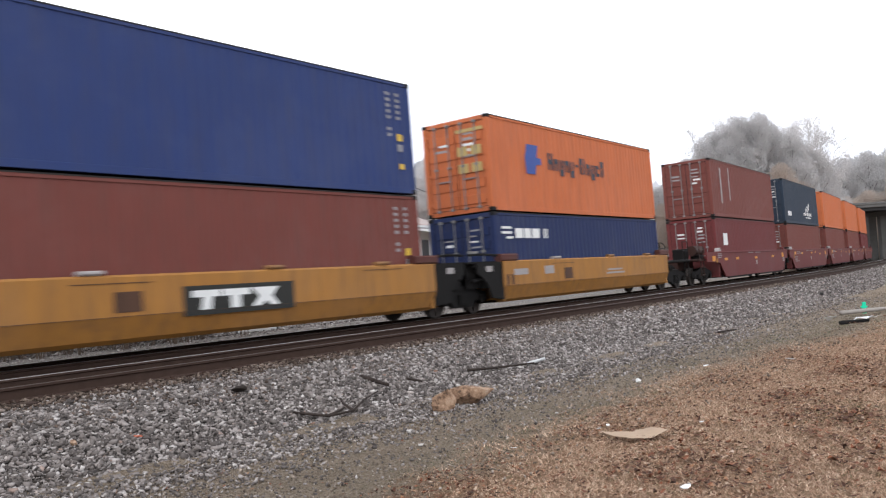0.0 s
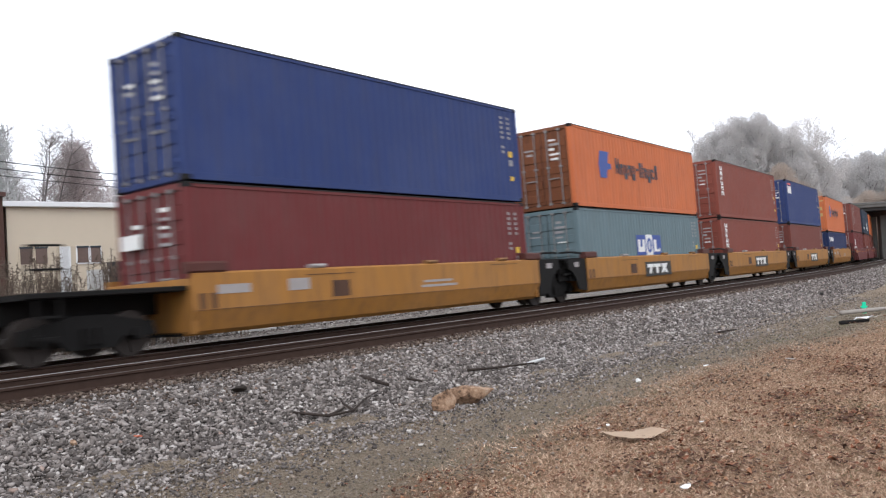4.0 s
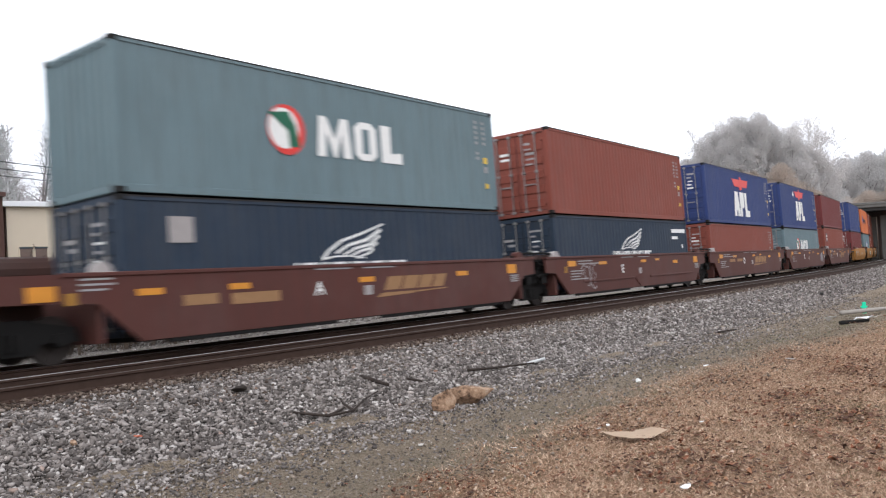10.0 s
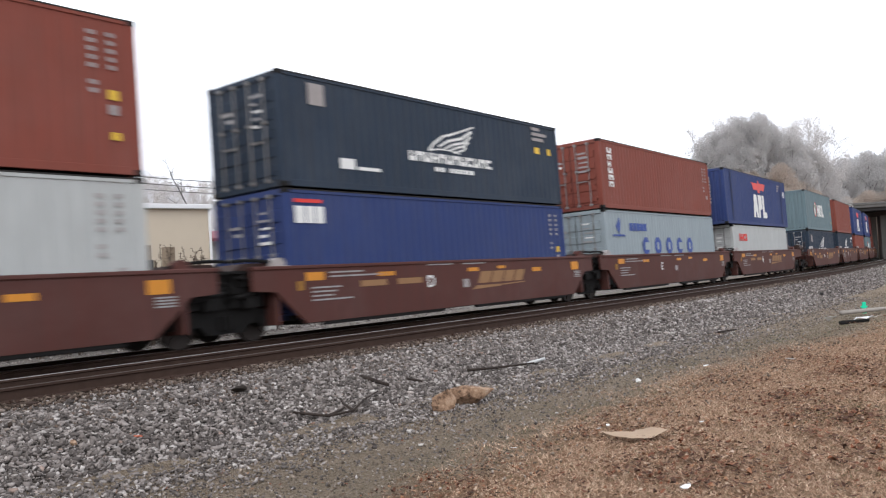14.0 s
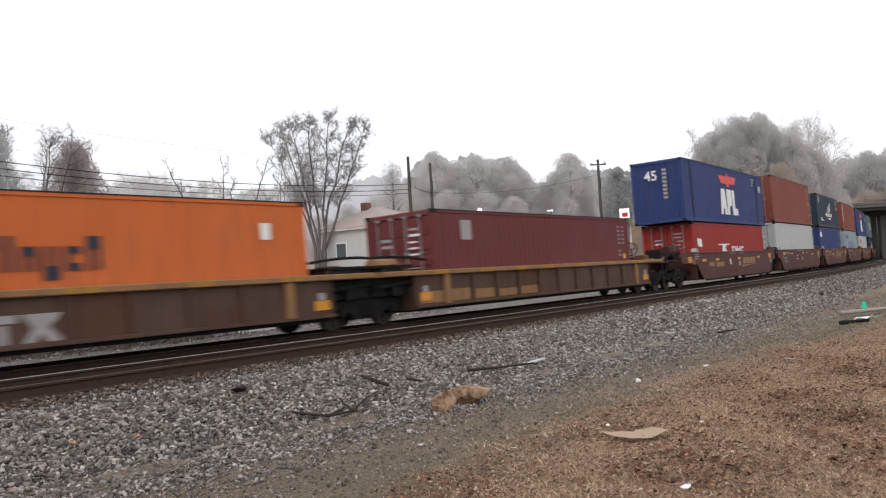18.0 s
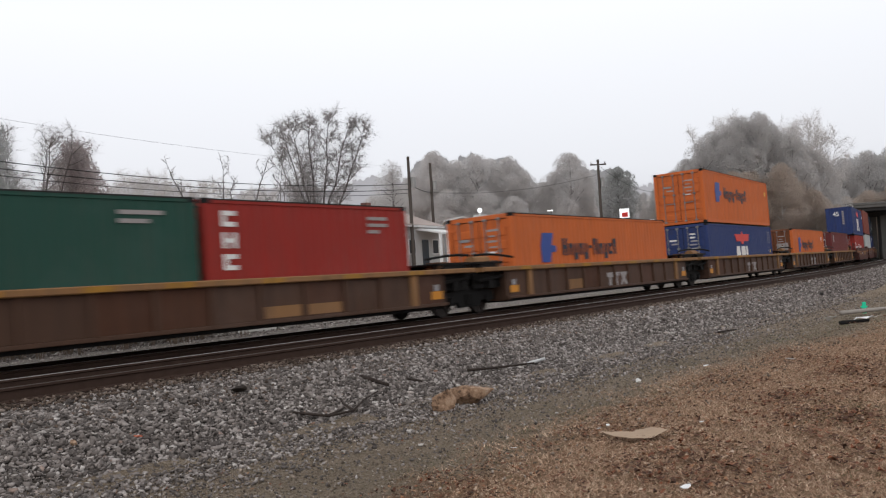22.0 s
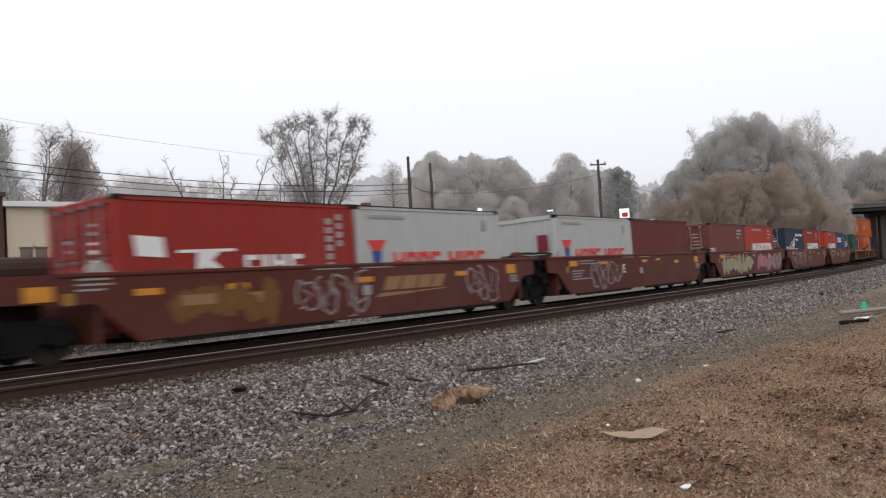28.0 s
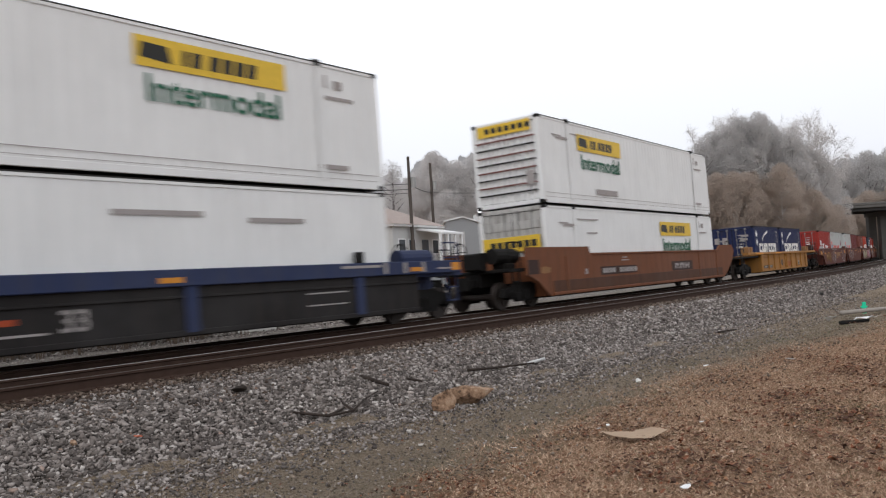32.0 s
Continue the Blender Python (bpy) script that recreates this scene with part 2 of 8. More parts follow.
# ---- ground ----
def ground_material():
    m, n, b = material("ground_mix")
    at_ = n.nodes.new("ShaderNodeAttribute")
    at_.attribute_name = "lawn"
    yard = n.nodes.new("ShaderNodeAttribute")
    yard.attribute_name = "yard"
    damp = n.nodes.new("ShaderNodeAttribute")
    damp.attribute_name = "moss"
    dirt = mix(n, grain(n, 1.3, 8, 0.65), (0.150, 0.114, 0.082), (0.36, 0.285, 0.205))
    dirt = mix(n, ramp(n, grain(n, 34, 8, 0.75), [(0.50, (0, 0, 0)), (0.58, (1, 1, 1))]), dirt, (0.34, 0.28, 0.22))
    dirt = mix(n, ramp(n, grain(n, 52, 6, 0.7), [(0.38, (1, 1, 1)), (0.46, (0, 0, 0))]), dirt, (0.035, 0.025, 0.018))
    grass = mix(n, grain(n, 0.9, 8, 0.7), (0.20, 0.116, 0.072), (0.43, 0.28, 0.185))
    grass = mix(n, ramp(n, grain(n, 14, 10, 0.8), [(0.38, (1, 1, 1)), (0.48, (0, 0, 0))]), grass, (0.14, 0.085, 0.046))
    grass = mix(n, ramp(n, grain(n, 24, 8, 0.8), [(0.55, (0, 0, 0)), (0.64, (1, 1, 1))]), grass, (0.70, 0.51, 0.35))
    grass = mix(n, mix(n, 0.5, (0, 0, 0), ramp(n, grain(n, 5.5, 10, 0.8), [(0.54, (0, 0, 0)), (0.64, (1, 1, 1))])), grass, (0.15, 0.13, 0.06))
    grass = mix(n, ramp(n, grain(n, 3.2, 8, 0.75), [(0.54, (0, 0, 0)), (0.68, (1, 1, 1))]), grass, mix(n, 0.5, grass, (0.20, 0.075, 0.035)))
    edge = n.nodes.new("ShaderNodeMath")
    edge.operation = "ADD"
    wob = n.nodes.new("ShaderNodeMath")
    wob.operation = "MULTIPLY_ADD"
    n.links.new(grain(n, 1.6, 10, 0.8), wob.inputs[0])
    wob.inputs[1].default_value, wob.inputs[2].default_value = 2.4, -1.2
    n.links.new(at_.outputs["Fac"], edge.inputs[0])
    n.links.new(wob.outputs[0], edge.inputs[1])
    f = ramp(n, edge.outputs[0], [(0.3, (0, 0, 0)), (0.7, (1, 1, 1))])
    c = mix(n, f, dirt, grass)
    green = ramp(n, grain(n, 1.1, 9, 0.75), [(0.44, (0, 0, 0)), (0.62, (1, 1, 1))])
    c = mix(n, mix(n, damp.outputs["Fac"], (0, 0, 0), green), c, (0.118, 0.108, 0.062))
    stony = ramp(n, grain(n, 16, 9, 0.8), [(0.36, (0.04, 0.034, 0.03)), (0.50, (0.17, 0.15, 0.135)), (0.62, (0.42, 0.39, 0.36))])
    c = mix(n, yard.outputs["Fac"], c, stony)
    n.links.new(c, b.inputs["Base Color"])
    b.inputs["Roughness"].default_value = 0.95
    b.inputs["Specular IOR Level"].default_value = 0.1
    bump(n, b, grain(n, 30, 8, 0.8), 1.0, 0.06)
    return m


CURVE_S = np.arange(-300, 400, 2.0)
CURVE_P = np.array([on_line(s) for s in CURVE_S])
CURVE_A = np.array([heading(s) for s in CURVE_S])


def line_coords(x, y):
    """s and lat of plan points."""
    d = (CURVE_P[:, 0][None] - x[:, None]) ** 2 + (CURVE_P[:, 1][None] - y[:, None]) ** 2
    i = d.argmin(1)
    dx, dy, a = x - CURVE_P[i, 0], y - CURVE_P[i, 1], CURVE_A[i]
    return CURVE_S[i] + dx * np.cos(a) + dy * np.sin(a), dx * np.sin(a) - dy * np.cos(a)


GROUND_Z = -0.5


def ease(t):
    t = np.clip(t, 0, 1)
    return t * t * (3 - 2 * t)


def ground_z(x, y, lat):
    """Level by the line, a dip along the near ballast, rising ground and a wooded knoll beyond the far side."""
    z = np.full_like(x, GROUND_Z)
    z += np.where((lat > 7.6) & (lat < 10.4), -0.05, 0)
    z += 0.025 * np.sin(x * 0.9 + 1.3) * np.sin(y * 0.7) * (lat > 10.4)
    back = ease((-lat - 9) / 28)
    z += back * 2.6
    z += 7.0 * np.exp(-(((x - 33) / 16) ** 2 + ((y - 108) / 18) ** 2)) * ease((-lat - 7) / 8)
    z += 9.0 * ease((lat - 9) / 14) * ease((x - 58) / 14) * ease((y - 95) / 15)
    return z


def land(x, y):
    s, lat = line_coords(np.array([float(x)]), np.array([float(y)]))
    return float(ground_z(np.array([float(x)]), np.array([float(y)]), lat)[0])


def steps(fine, reach, first, grow):
    v, x, d = [], fine, first
    while x < reach:
        v.append(x)
        x += d
        d *= grow
    return v + [reach]


def grass_edge(s):
    """How far from the line the bare dirt gives way to grass."""
    return np.interp(s, [-16, -14.3, -12.6, -11, -8, -6, -3, 0.5, 6, 14], [10.5, 10.5, 10.5, 10.25, 10.1, 10.15, 10.5, 11.2, 11.5, 11.7])


def ground_sheet():
    xs = [-a for a in steps(14, 3000, 0.6, 1.25)][::-1] + list(np.arange(-13.6, 20, 0.4)) + list(np.arange(20, 100, 3.0)) + steps(100, 3000, 0.6, 1.25)
    ys = [-a for a in steps(2, 3000, 0.6, 1.3)][::-1] + list(np.arange(-1.6, 30, 0.4)) + list(np.arange(30, 150, 3.0)) + steps(150, 3000, 0.6, 1.25)
    X, Y = np.meshgrid(np.array(xs), np.array(ys))
    s, lat = line_coords(X.ravel(), Y.ravel())
    z = ground_z(X.ravel(), Y.ravel(), lat)
    w = len(xs)
    faces = [(j * w + i, j * w + i + 1, (j + 1) * w + i + 1, (j + 1) * w + i) for j in range(len(ys) - 1) for i in range(w - 1)]
    ob = mesh_ob("ground", list(zip(X.ravel(), Y.ravel(), z)), faces, ground_material(), True)
    a = ob.data.attributes.new("lawn", "FLOAT", "POINT")
    lawn = np.clip(np.where(lat > 0, (lat - grass_edge(s)) / 1.6 + 0.5, np.minimum((-lat - 11) / 6, 0.6)), 0, 1)
    a.data.foreach_set("value", lawn.astype(np.float32))
    a = ob.data.attributes.new("yard", "FLOAT", "POINT")
    a.data.foreach_set("value", ease((-lat - 5) / 3).astype(np.float32) * ease((24 + lat) / 6).astype(np.float32))
    a = ob.data.attributes.new("moss", "FLOAT", "POINT")
    band = np.exp(-((lat - grass_edge(s) + np.interp(s, [-12, -4], [0.5, 1.0])) / np.interp(s, [-12, -3], [0.55, 1.0])) ** 2) * np.interp(s, [-16, -9, -3, 30], [0.15, 0.25, 0.6, 0.8])
    a.data.foreach_set("value", np.clip(band, 0, 1).astype(np.float32))
    return tagged(ob, "dry brown grass bank and bare dirt by the track", "ground", kind="structure")


ground_sheet()


# ---- track bed, rails, sleepers ----
def strip(name, mat, section, s_list, cant=CANT, label="", category="", kind="structure"):
    """A body with the cross section (lat, z) swept along the line."""
    n = len(section)
    v, f = [], []
    for s in s_list:
        v += [spot(s, a, b, cant) for a, b in section]
    for k in range(len(s_list) - 1):
        for i in range(n - 1):
            f.append((k * n + i, (k + 1) * n + i, (k + 1) * n + i + 1, k * n + i + 1))
    ob = mesh_ob(name, v, f, mat)
    return tagged(ob, label, category, kind=kind) if label else ob


S_ROWS = list(np.arange(-550, -20, 10.0)) + list(np.arange(-20, 160, 2.0)) + list(np.arange(160, 650, 10.0))


def ballast_material():
    m, n, b = material("ballast_bed_gravel")
    co = n.nodes.new("ShaderNodeTexCoord")
    vor = node(n, "ShaderNodeTexVoronoi", Scale=26.0)
    n.links.new(co.outputs["Object"], vor.inputs[0])
    hs = n.nodes.new("ShaderNodeSeparateColor")
    n.links.new(vor.outputs["Color"], hs.inputs[0])
    c = ramp(n, hs.outputs[0], [(0.0, (0.016, 0.013, 0.011)), (0.5, (0.055, 0.045, 0.039)), (1.0, (0.16, 0.138, 0.122))])
    # Cell borders darkened: the shade between stones is put into the colour.
    c = mix(n, ramp(n, vor.outputs["Distance"], [(0.35, (0, 0, 0)), (0.75, (1, 1, 1))]), c, (0.04, 0.036, 0.033))
    brown = ramp(n, grain(n, 0.5, 6), [(0.45, (0, 0, 0)), (0.7, (1, 1, 1))])
    c = mix(n, mix(n, 0.4, (0, 0, 0), brown), c, (0.09, 0.068, 0.05))
    n.links.new(c, b.inputs["Base Color"])
    b.inputs["Roughness"].default_value = 0.9
    b.inputs["Specular IOR Level"].default_value = 0.15
    bump(n, b, vor.outputs["Distance"], 0.9, -0.05)
    return m


BALLAST = ballast_material()
RAIL_RUST = plain("rail_rust", (0.055, 0.034, 0.026), 0.8, vary=0.6)
RAIL_DULL = plain("dull_rail_head_steel", (0.075, 0.058, 0.05), 0.55, 0.3, vary=0.7)
RAIL_SHINE = plain("rail_head_steel", (0.36, 0.335, 0.32), 0.35, 0.9)
TIE_WOOD = plain("creosote_wood", (0.055, 0.036, 0.029), 0.9, vary=0.55, scale=9)
strip("ballast_bed", BALLAST, [(-11.0, -1.1), (-9.0, -0.46), (-4.0, -0.42), (-1.75, -0.24), (-0.9, -0.23), (0.9, -0.23), (1.76, -0.28), (2.65, -0.23), (4.4, -0.22), (4.95, -0.24), (6.2, -0.40), (7.4, -0.66), (8.6, -0.98)], S_ROWS, label="grey crushed-stone ballast under two tracks", category="ballast")


def rails():
    for centre in (0.0, NEAR_LAT):
        for e in (-1, 1):
            c = centre + e * (GAUGE / 2 + 0.035)
            h = 0.036
            base = [(c - 0.075, -0.18), (c - 0.075, -0.168), (c - 0.012, -0.15), (c - 0.009, -0.05), (c - h, -0.035), (c - h, -0.006), (c + h, -0.006), (c + h, -0.035), (c + 0.009, -0.05), (c + 0.012, -0.15), (c + 0.075, -0.168), (c + 0.075, -0.18)]
            ob = strip("rail", RAIL_RUST, base, S_ROWS, label="rusty steel rail with a polished head", category="rail")
            sh = strip("rail_head", RAIL_DULL if centre > 1 and e > 0 else RAIL_SHINE, [(c - h + 0.004, -0.006), (c - h + 0.010, 0.0), (c + h - 0.010, 0.0), (c + h - 0.004, -0.006)], S_ROWS)
            sh.parent = ob
            sh["label"] = "dull brown running surface" if centre > 1 and e > 0 else "polished running surface"


rails()


# ================= near ground: sleepers, stones, grass, leaves, litter =================
SECTION = [(-11.0, -1.1), (-9.0, -0.46), (-4.0, -0.42), (-1.75, -0.24), (-0.9, -0.23), (0.9, -0.23), (1.76, -0.28), (2.65, -0.23), (4.4, -0.22), (4.95, -0.24), (6.2, -0.40), (7.4, -0.66), (8.6, -0.98)]


def bed_z(lat):
    """World height of the ballast or of the ground beside it."""
    z = np.interp(lat, [a for a, b in SECTION], [b for a, b in SECTION]) - lat * math.sin(CANT)
    far = np.where(lat < -9, GROUND_Z + 2.6 * ease((-lat - 9) / 28), GROUND_Z - 0.05)
    return np.maximum(z, np.where(lat > 10.4, GROUND_Z, far))


BED = bpy.data.objects["ballast_bed"]
PLATE = plain("rusty_plate", (0.060, 0.036, 0.027), 0.85, vary=0.6)


def sleepers():
    rnd = random.Random(5)
    me = [Solid().box(-0.115, 0.115, -1.29, 1.29, -0.30, -0.182, 0.012).mesh("sleeper") for _ in range(1)][0]
    pl = Solid().box(-0.10, 0.10, -0.19, 0.19, -0.184, -0.170, 0.006).box(-0.07, -0.03, -0.14, -0.10, -0.172, -0.145).box(0.03, 0.07, 0.10, 0.14, -0.172, -0.145).mesh("tie_plate")
    for centre, s0, s1 in ((NEAR_LAT, -18.0, 62.0), (0.0, -18.0, 22.0)):
        s = s0
        while s < s1:
            p = spot(s, centre + rnd.uniform(-0.05, 0.05), 0)
            m = Matrix.Translation(p) @ Matrix.Rotation(heading(s) + rnd.uniform(-0.02, 0.02), 4, "Z") @ Matrix.Rotation(CANT, 4, "X")
            t = place("sleeper", me, TIE_WOOD, BED, m)
            if centre > 1 and s < 40:
                for e in (-1, 1):
                    place("tie_plate", pl, PLATE, t, at(0, e * (GAUGE / 2 + 0.035), 0))
            s += 0.545


sleepers()


def island_mix(name, stops, rough=0.9, fine=30.0):
    """A material whose colour varies from piece to piece of one joined mesh."""
    m, n, b = material(name)
    g = n.nodes.new("ShaderNodeNewGeometry")
    c = ramp(n, g.outputs["Random Per Island"], stops)
    c = mix(n, mix(n, 0.55, (0, 0, 0), grain(n, fine, 5)), c, tuple(x * 0.45 for x in stops[len(stops) // 2][1]))
    n.links.new(c, b.inputs["Base Color"])
    b.inputs["Roughness"].default_value = rough
    b.inputs["Specular IOR Level"].default_value = 0.12
    return m


BOX_V = np.array([(-1, -1, -1), (1, -1, -1), (1, 1, -1), (-1, 1, -1), (-1, -1, 1), (1, -1, 1), (1, 1, 1), (-1, 1, 1)]) * 0.62
BOX_F = np.array([(0, 2, 1), (0, 3, 2), (4, 5, 6), (4, 6, 7), (0, 1, 5), (0, 5, 4), (1, 2, 6), (1, 6, 5), (2, 3, 7), (2, 7, 6), (3, 0, 4), (3, 4, 7)])


def scatter_mesh(name, verts, faces, mat):
    me = bpy.data.meshes.new(name)
    me.vertices.add(len(verts))
    me.vertices.foreach_set("co", verts.astype(np.float32).ravel())
    k = faces.shape[1]
    me.loops.add(faces.size)
    me.loops.foreach_set("vertex_index", faces.astype(np.int32).ravel())
    me.polygons.add(len(faces))
    me.polygons.foreach_set("loop_start", np.arange(0, faces.size, k, dtype=np.int32))
    me.update(calc_edges=True)
    me.validate()
    me.materials.append(mat)
    return new(name, me)


def plan_points(rng, n, s0, s1, l0, l1):
    s, lat = rng.uniform(s0, s1, n), rng.uniform(l0, l1, n)
    i = np.searchsorted(CURVE_S, s) - 1
    f = (s - CURVE_S[i]) / 2.0
    p = CURVE_P[i] * (1 - f)[:, None] + CURVE_P[i + 1] * f[:, None]
    a = TH0 + KAPPA * s
    return np.stack([p[:, 0] + lat * np.sin(a), p[:, 1] - lat * np.cos(a)], 1), s, lat


def rot_random(rng, n):
    q = rng.normal(size=(n, 4))
    q /= np.linalg.norm(q, axis=1)[:, None]
    w, x, y, z = q.T
    return np.stack([1 - 2 * (y * y + z * z), 2 * (x * y - z * w), 2 * (x * z + y * w), 2 * (x * y + z * w), 1 - 2 * (x * x + z * z), 2 * (y * z - x * w), 2 * (x * z - y * w), 2 * (y * z + x * w), 1 - 2 * (x * x + y * y)], 1).reshape(n, 3, 3)


def turn_about(axis, angle):
    """Turning matrices, one for each axis and angle."""
    c, s = np.cos(angle)[:, None, None], np.sin(angle)[:, None, None]
    k = np.zeros((len(angle), 3, 3))
    x, y, z = axis.T
    k[:, 0, 1], k[:, 0, 2], k[:, 1, 0], k[:, 1, 2], k[:, 2, 0], k[:, 2, 1] = -z, y, z, -x, -y, x
    return np.eye(3)[None] * c + k * s + (1 - c) * axis[:, :, None] * axis[:, None, :]


def stones(name, rng, parts, mat, label):
    V, F, base = [], [], 0
    for n, s0, s1, l0, l1, r0, r1, lift in parts:
        p, s, lat = plan_points(rng, n, s0, s1, l0, l1)
        r = rng.uniform(r0, r1, n) * rng.choice([0.8, 1.0, 1.0, 1.35], n)
        z = bed_z(lat) + r * (lift + rng.uniform(-0.35, 0.55, n))
        # flattish broken pieces, most of them lying on a broad face
        sh = BOX_V[None] * rng.uniform(0.35, 1.3, (n, 8, 3)) * rng.uniform((0.9, 0.6, 0.4), (1.8, 1.25, 0.85), (n, 3))[:, None, :]
        yaw, tip, way = rng.uniform(0, 6.283, n), rng.normal(0, 0.75, n), rng.uniform(0, 6.283, n)
        lie = turn_about(np.stack([np.cos(way), np.sin(way), 0 * way], 1), tip) @ turn_about(np.stack([0 * yaw, 0 * yaw, 0 * yaw + 1], 1), yaw)
        v = np.einsum("nij,nkj->nki", lie, sh) * r[:, None, None]
        v += np.concatenate([p, z[:, None]], 1)[:, None, :]
        V.append(v.reshape(-1, 3))
        F.append((BOX_F[None] + (base + np.arange(n) * 8)[:, None, None]).reshape(-1, 3))
        base += n * 8
    ob = scatter_mesh(name, np.concatenate(V), np.concatenate(F), mat)
    return tagged(ob, label, "gravel", kind="stuff")


STONE = island_mix("ballast_stone", [(0.0, (0.030, 0.022, 0.019)), (0.45, (0.138, 0.116, 0.104)), (0.75, (0.295, 0.255, 0.234)), (0.94, (0.475, 0.432, 0.405)), (0.985, (0.66, 0.61, 0.57)), (1.0, (0.24, 0.12, 0.07))], 0.85, 40)
rng = np.random.default_rng(11)
stones("ballast_stones", rng, [(50000, -17, -2, 4.72, 7.7, 0.015, 0.035, 0.15), (9000, -17, -2, 7.4, 8.4, 0.010, 0.028, 0.3), (4500, -17, 0, 8.0, 9.0, 0.008, 0.024, 0.3), (2600, -17, 0, 8.6, 9.9, 0.006, 0.02, 0.3), (22000, -2, 14, 4.72, 7.8, 0.021, 0.045, 0.18), (3500, -2, 14, 7.4, 8.5, 0.012, 0.030, 0.3), (1500, 0, 14, 8.2, 9.6, 0.010, 0.024, 0.3),
                              (11000, 14, 45, 4.72, 8.0, 0.028, 0.050, 0.35), (4000, 45, 95, 4.72, 8.2, 0.05, 0.075, 0.35), (8000, -17, 10, -5.2, -1.5, 0.025, 0.045, 0.4), (11000, -30, 12, -9.2, -5.0, 0.03, 0.05, 0.35), (14000, -40, 14, -15.0, -9.0, 0.03, 0.055, 0.35)], STONE, "grey crushed stones heaped along the track")
DUSTY = island_mix("dusty_brown_stone", [(0.0, (0.035, 0.025, 0.020)), (0.5, (0.12, 0.086, 0.066)), (0.9, (0.24, 0.185, 0.15)), (1.0, (0.36, 0.31, 0.27))], 0.9, 40)
stones("shoulder_stones", rng, [(7000, -17, 4, 4.37, 5.0, 0.014, 0.030, 1.2), (3500, 4, 22, 4.37, 5.0, 0.02, 0.036, 1.1), (3000, -17, 6, 4.8, 6.2, 0.014, 0.030, 0.5), (3000, -17, 4, 2.95, 4.1, 0.016, 0.03, 0.3)], DUSTY, "brown dusty stones packed against the rail")
PEBBLE = island_mix("dirt_pebbles", [(0.0, (0.08, 0.060, 0.046)), (0.6, (0.25, 0.196, 0.15)), (0.9, (0.42, 0.35, 0.285)), (1.0, (0.56, 0.50, 0.44))], 0.9, 60)
stones("pebbles", rng, [(15000, -16, 2, 8.0, 10.7, 0.004, 0.012, 0.3), (1500, -16, 2, 8.2, 11.2, 0.010, 0.02, 0.3), (5000, 2, 18, 8.0, 10.6, 0.009, 0.02, 0.3)], PEBBLE, "small pebbles trodden into bare dirt")


def blades(name, rng, parts, mat, label, cat, extra=0.0):
    V, F, base = [], [], 0
    for n, s0, s1, l0, l1, h0, h1, w in parts:
        p, s, lat = plan_points(rng, n, s0, s1, l0, l1)
        # thinned in patches, and near the ragged edge of the dirt
        keep = (0.45 * np.sin(p[:, 0] * 2.1) + 0.45 * np.sin(p[:, 1] * 1.7 + 1) + np.sin(p[:, 0] * 5 + p[:, 1] * 4) * 0.5 + rng.uniform(-2.2, 2.0, n) + np.clip((lat - grass_edge(s) - 0.35) * 3.2 + extra, -4, 1.8)) > -1.0
        p, lat = p[keep], lat[keep]
        n = len(p)
        # drawn together into tufts
        tuft = rng.integers(0, n, n // 14)
        near = p[tuft][rng.integers(0, len(tuft), n)] + rng.normal(0, 0.05, (n, 2))
        p = np.where((rng.random(n) < 0.4)[:, None], near, p)
        h, a, b = rng.uniform(h0, h1, n), rng.uniform(0, 6.283, n), rng.uniform(0, 6.283, n)
        lean = rng.uniform(0.6, 3.0, n) * h
        z = ground_z(p[:, 0], p[:, 1], lat) - 0.004
        root = np.stack([p[:, 0], p[:, 1], z], 1)
        side = np.stack([np.cos(a), np.sin(a), np.zeros(n)], 1) * w
        tip = root + np.stack([np.cos(b) * lean, np.sin(b) * lean, h], 1)
        v = np.stack([root - side, root + side, tip], 1)
        V.append(v.reshape(-1, 3))
        F.append(base + np.arange(n * 3).reshape(-1, 3))
        base += n * 3
    ob = scatter_mesh(name, np.concatenate(V), np.concatenate(F), mat)
    return tagged(ob, label, cat, kind="stuff")


STRAW = island_mix("dry_grass", [(0.0, (0.12, 0.065, 0.036)), (0.30, (0.35, 0.202, 0.125)), (0.62, (0.595, 0.40, 0.27)), (0.86, (0.79, 0.61, 0.455)), (0.91, (0.30, 0.095, 0.045)), (0.96, (0.12, 0.115, 0.045)), (1.0, (0.09, 0.10, 0.04))], 0.9, 50)
blades("dry_grass", rng, [(330000, -17, -4, 9.6, 16.5, 0.008, 0.034, 0.0052), (110000, -14.5, -7, 11.0, 16.0, 0.008, 0.028, 0.0052), (80000, -4, 4, 9.6, 17, 0.008, 0.030, 0.006), (30000, 4, 25, 10.0, 16, 0.015, 0.05, 0.012)], STRAW, "short dry winter grass, tan and brown", "grass")
MOSS = island_mix("green_grass", [(0.0, (0.05, 0.058, 0.028)), (0.6, (0.11, 0.118, 0.055)), (1.0, (0.21, 0.20, 0.105))], 0.9, 50)
blades("green_grass", rng, [(14000, -3, 24, 9.2, 11.6, 0.008, 0.026, 0.006), (2500, -10.5, -9.0, 12.2, 13.2, 0.01, 0.03, 0.004), (2500, -14.5, -8, 9.8, 10.8, 0.008, 0.022, 0.004)], MOSS, "thin green grass along the edge of the dirt", "grass", 4.0)


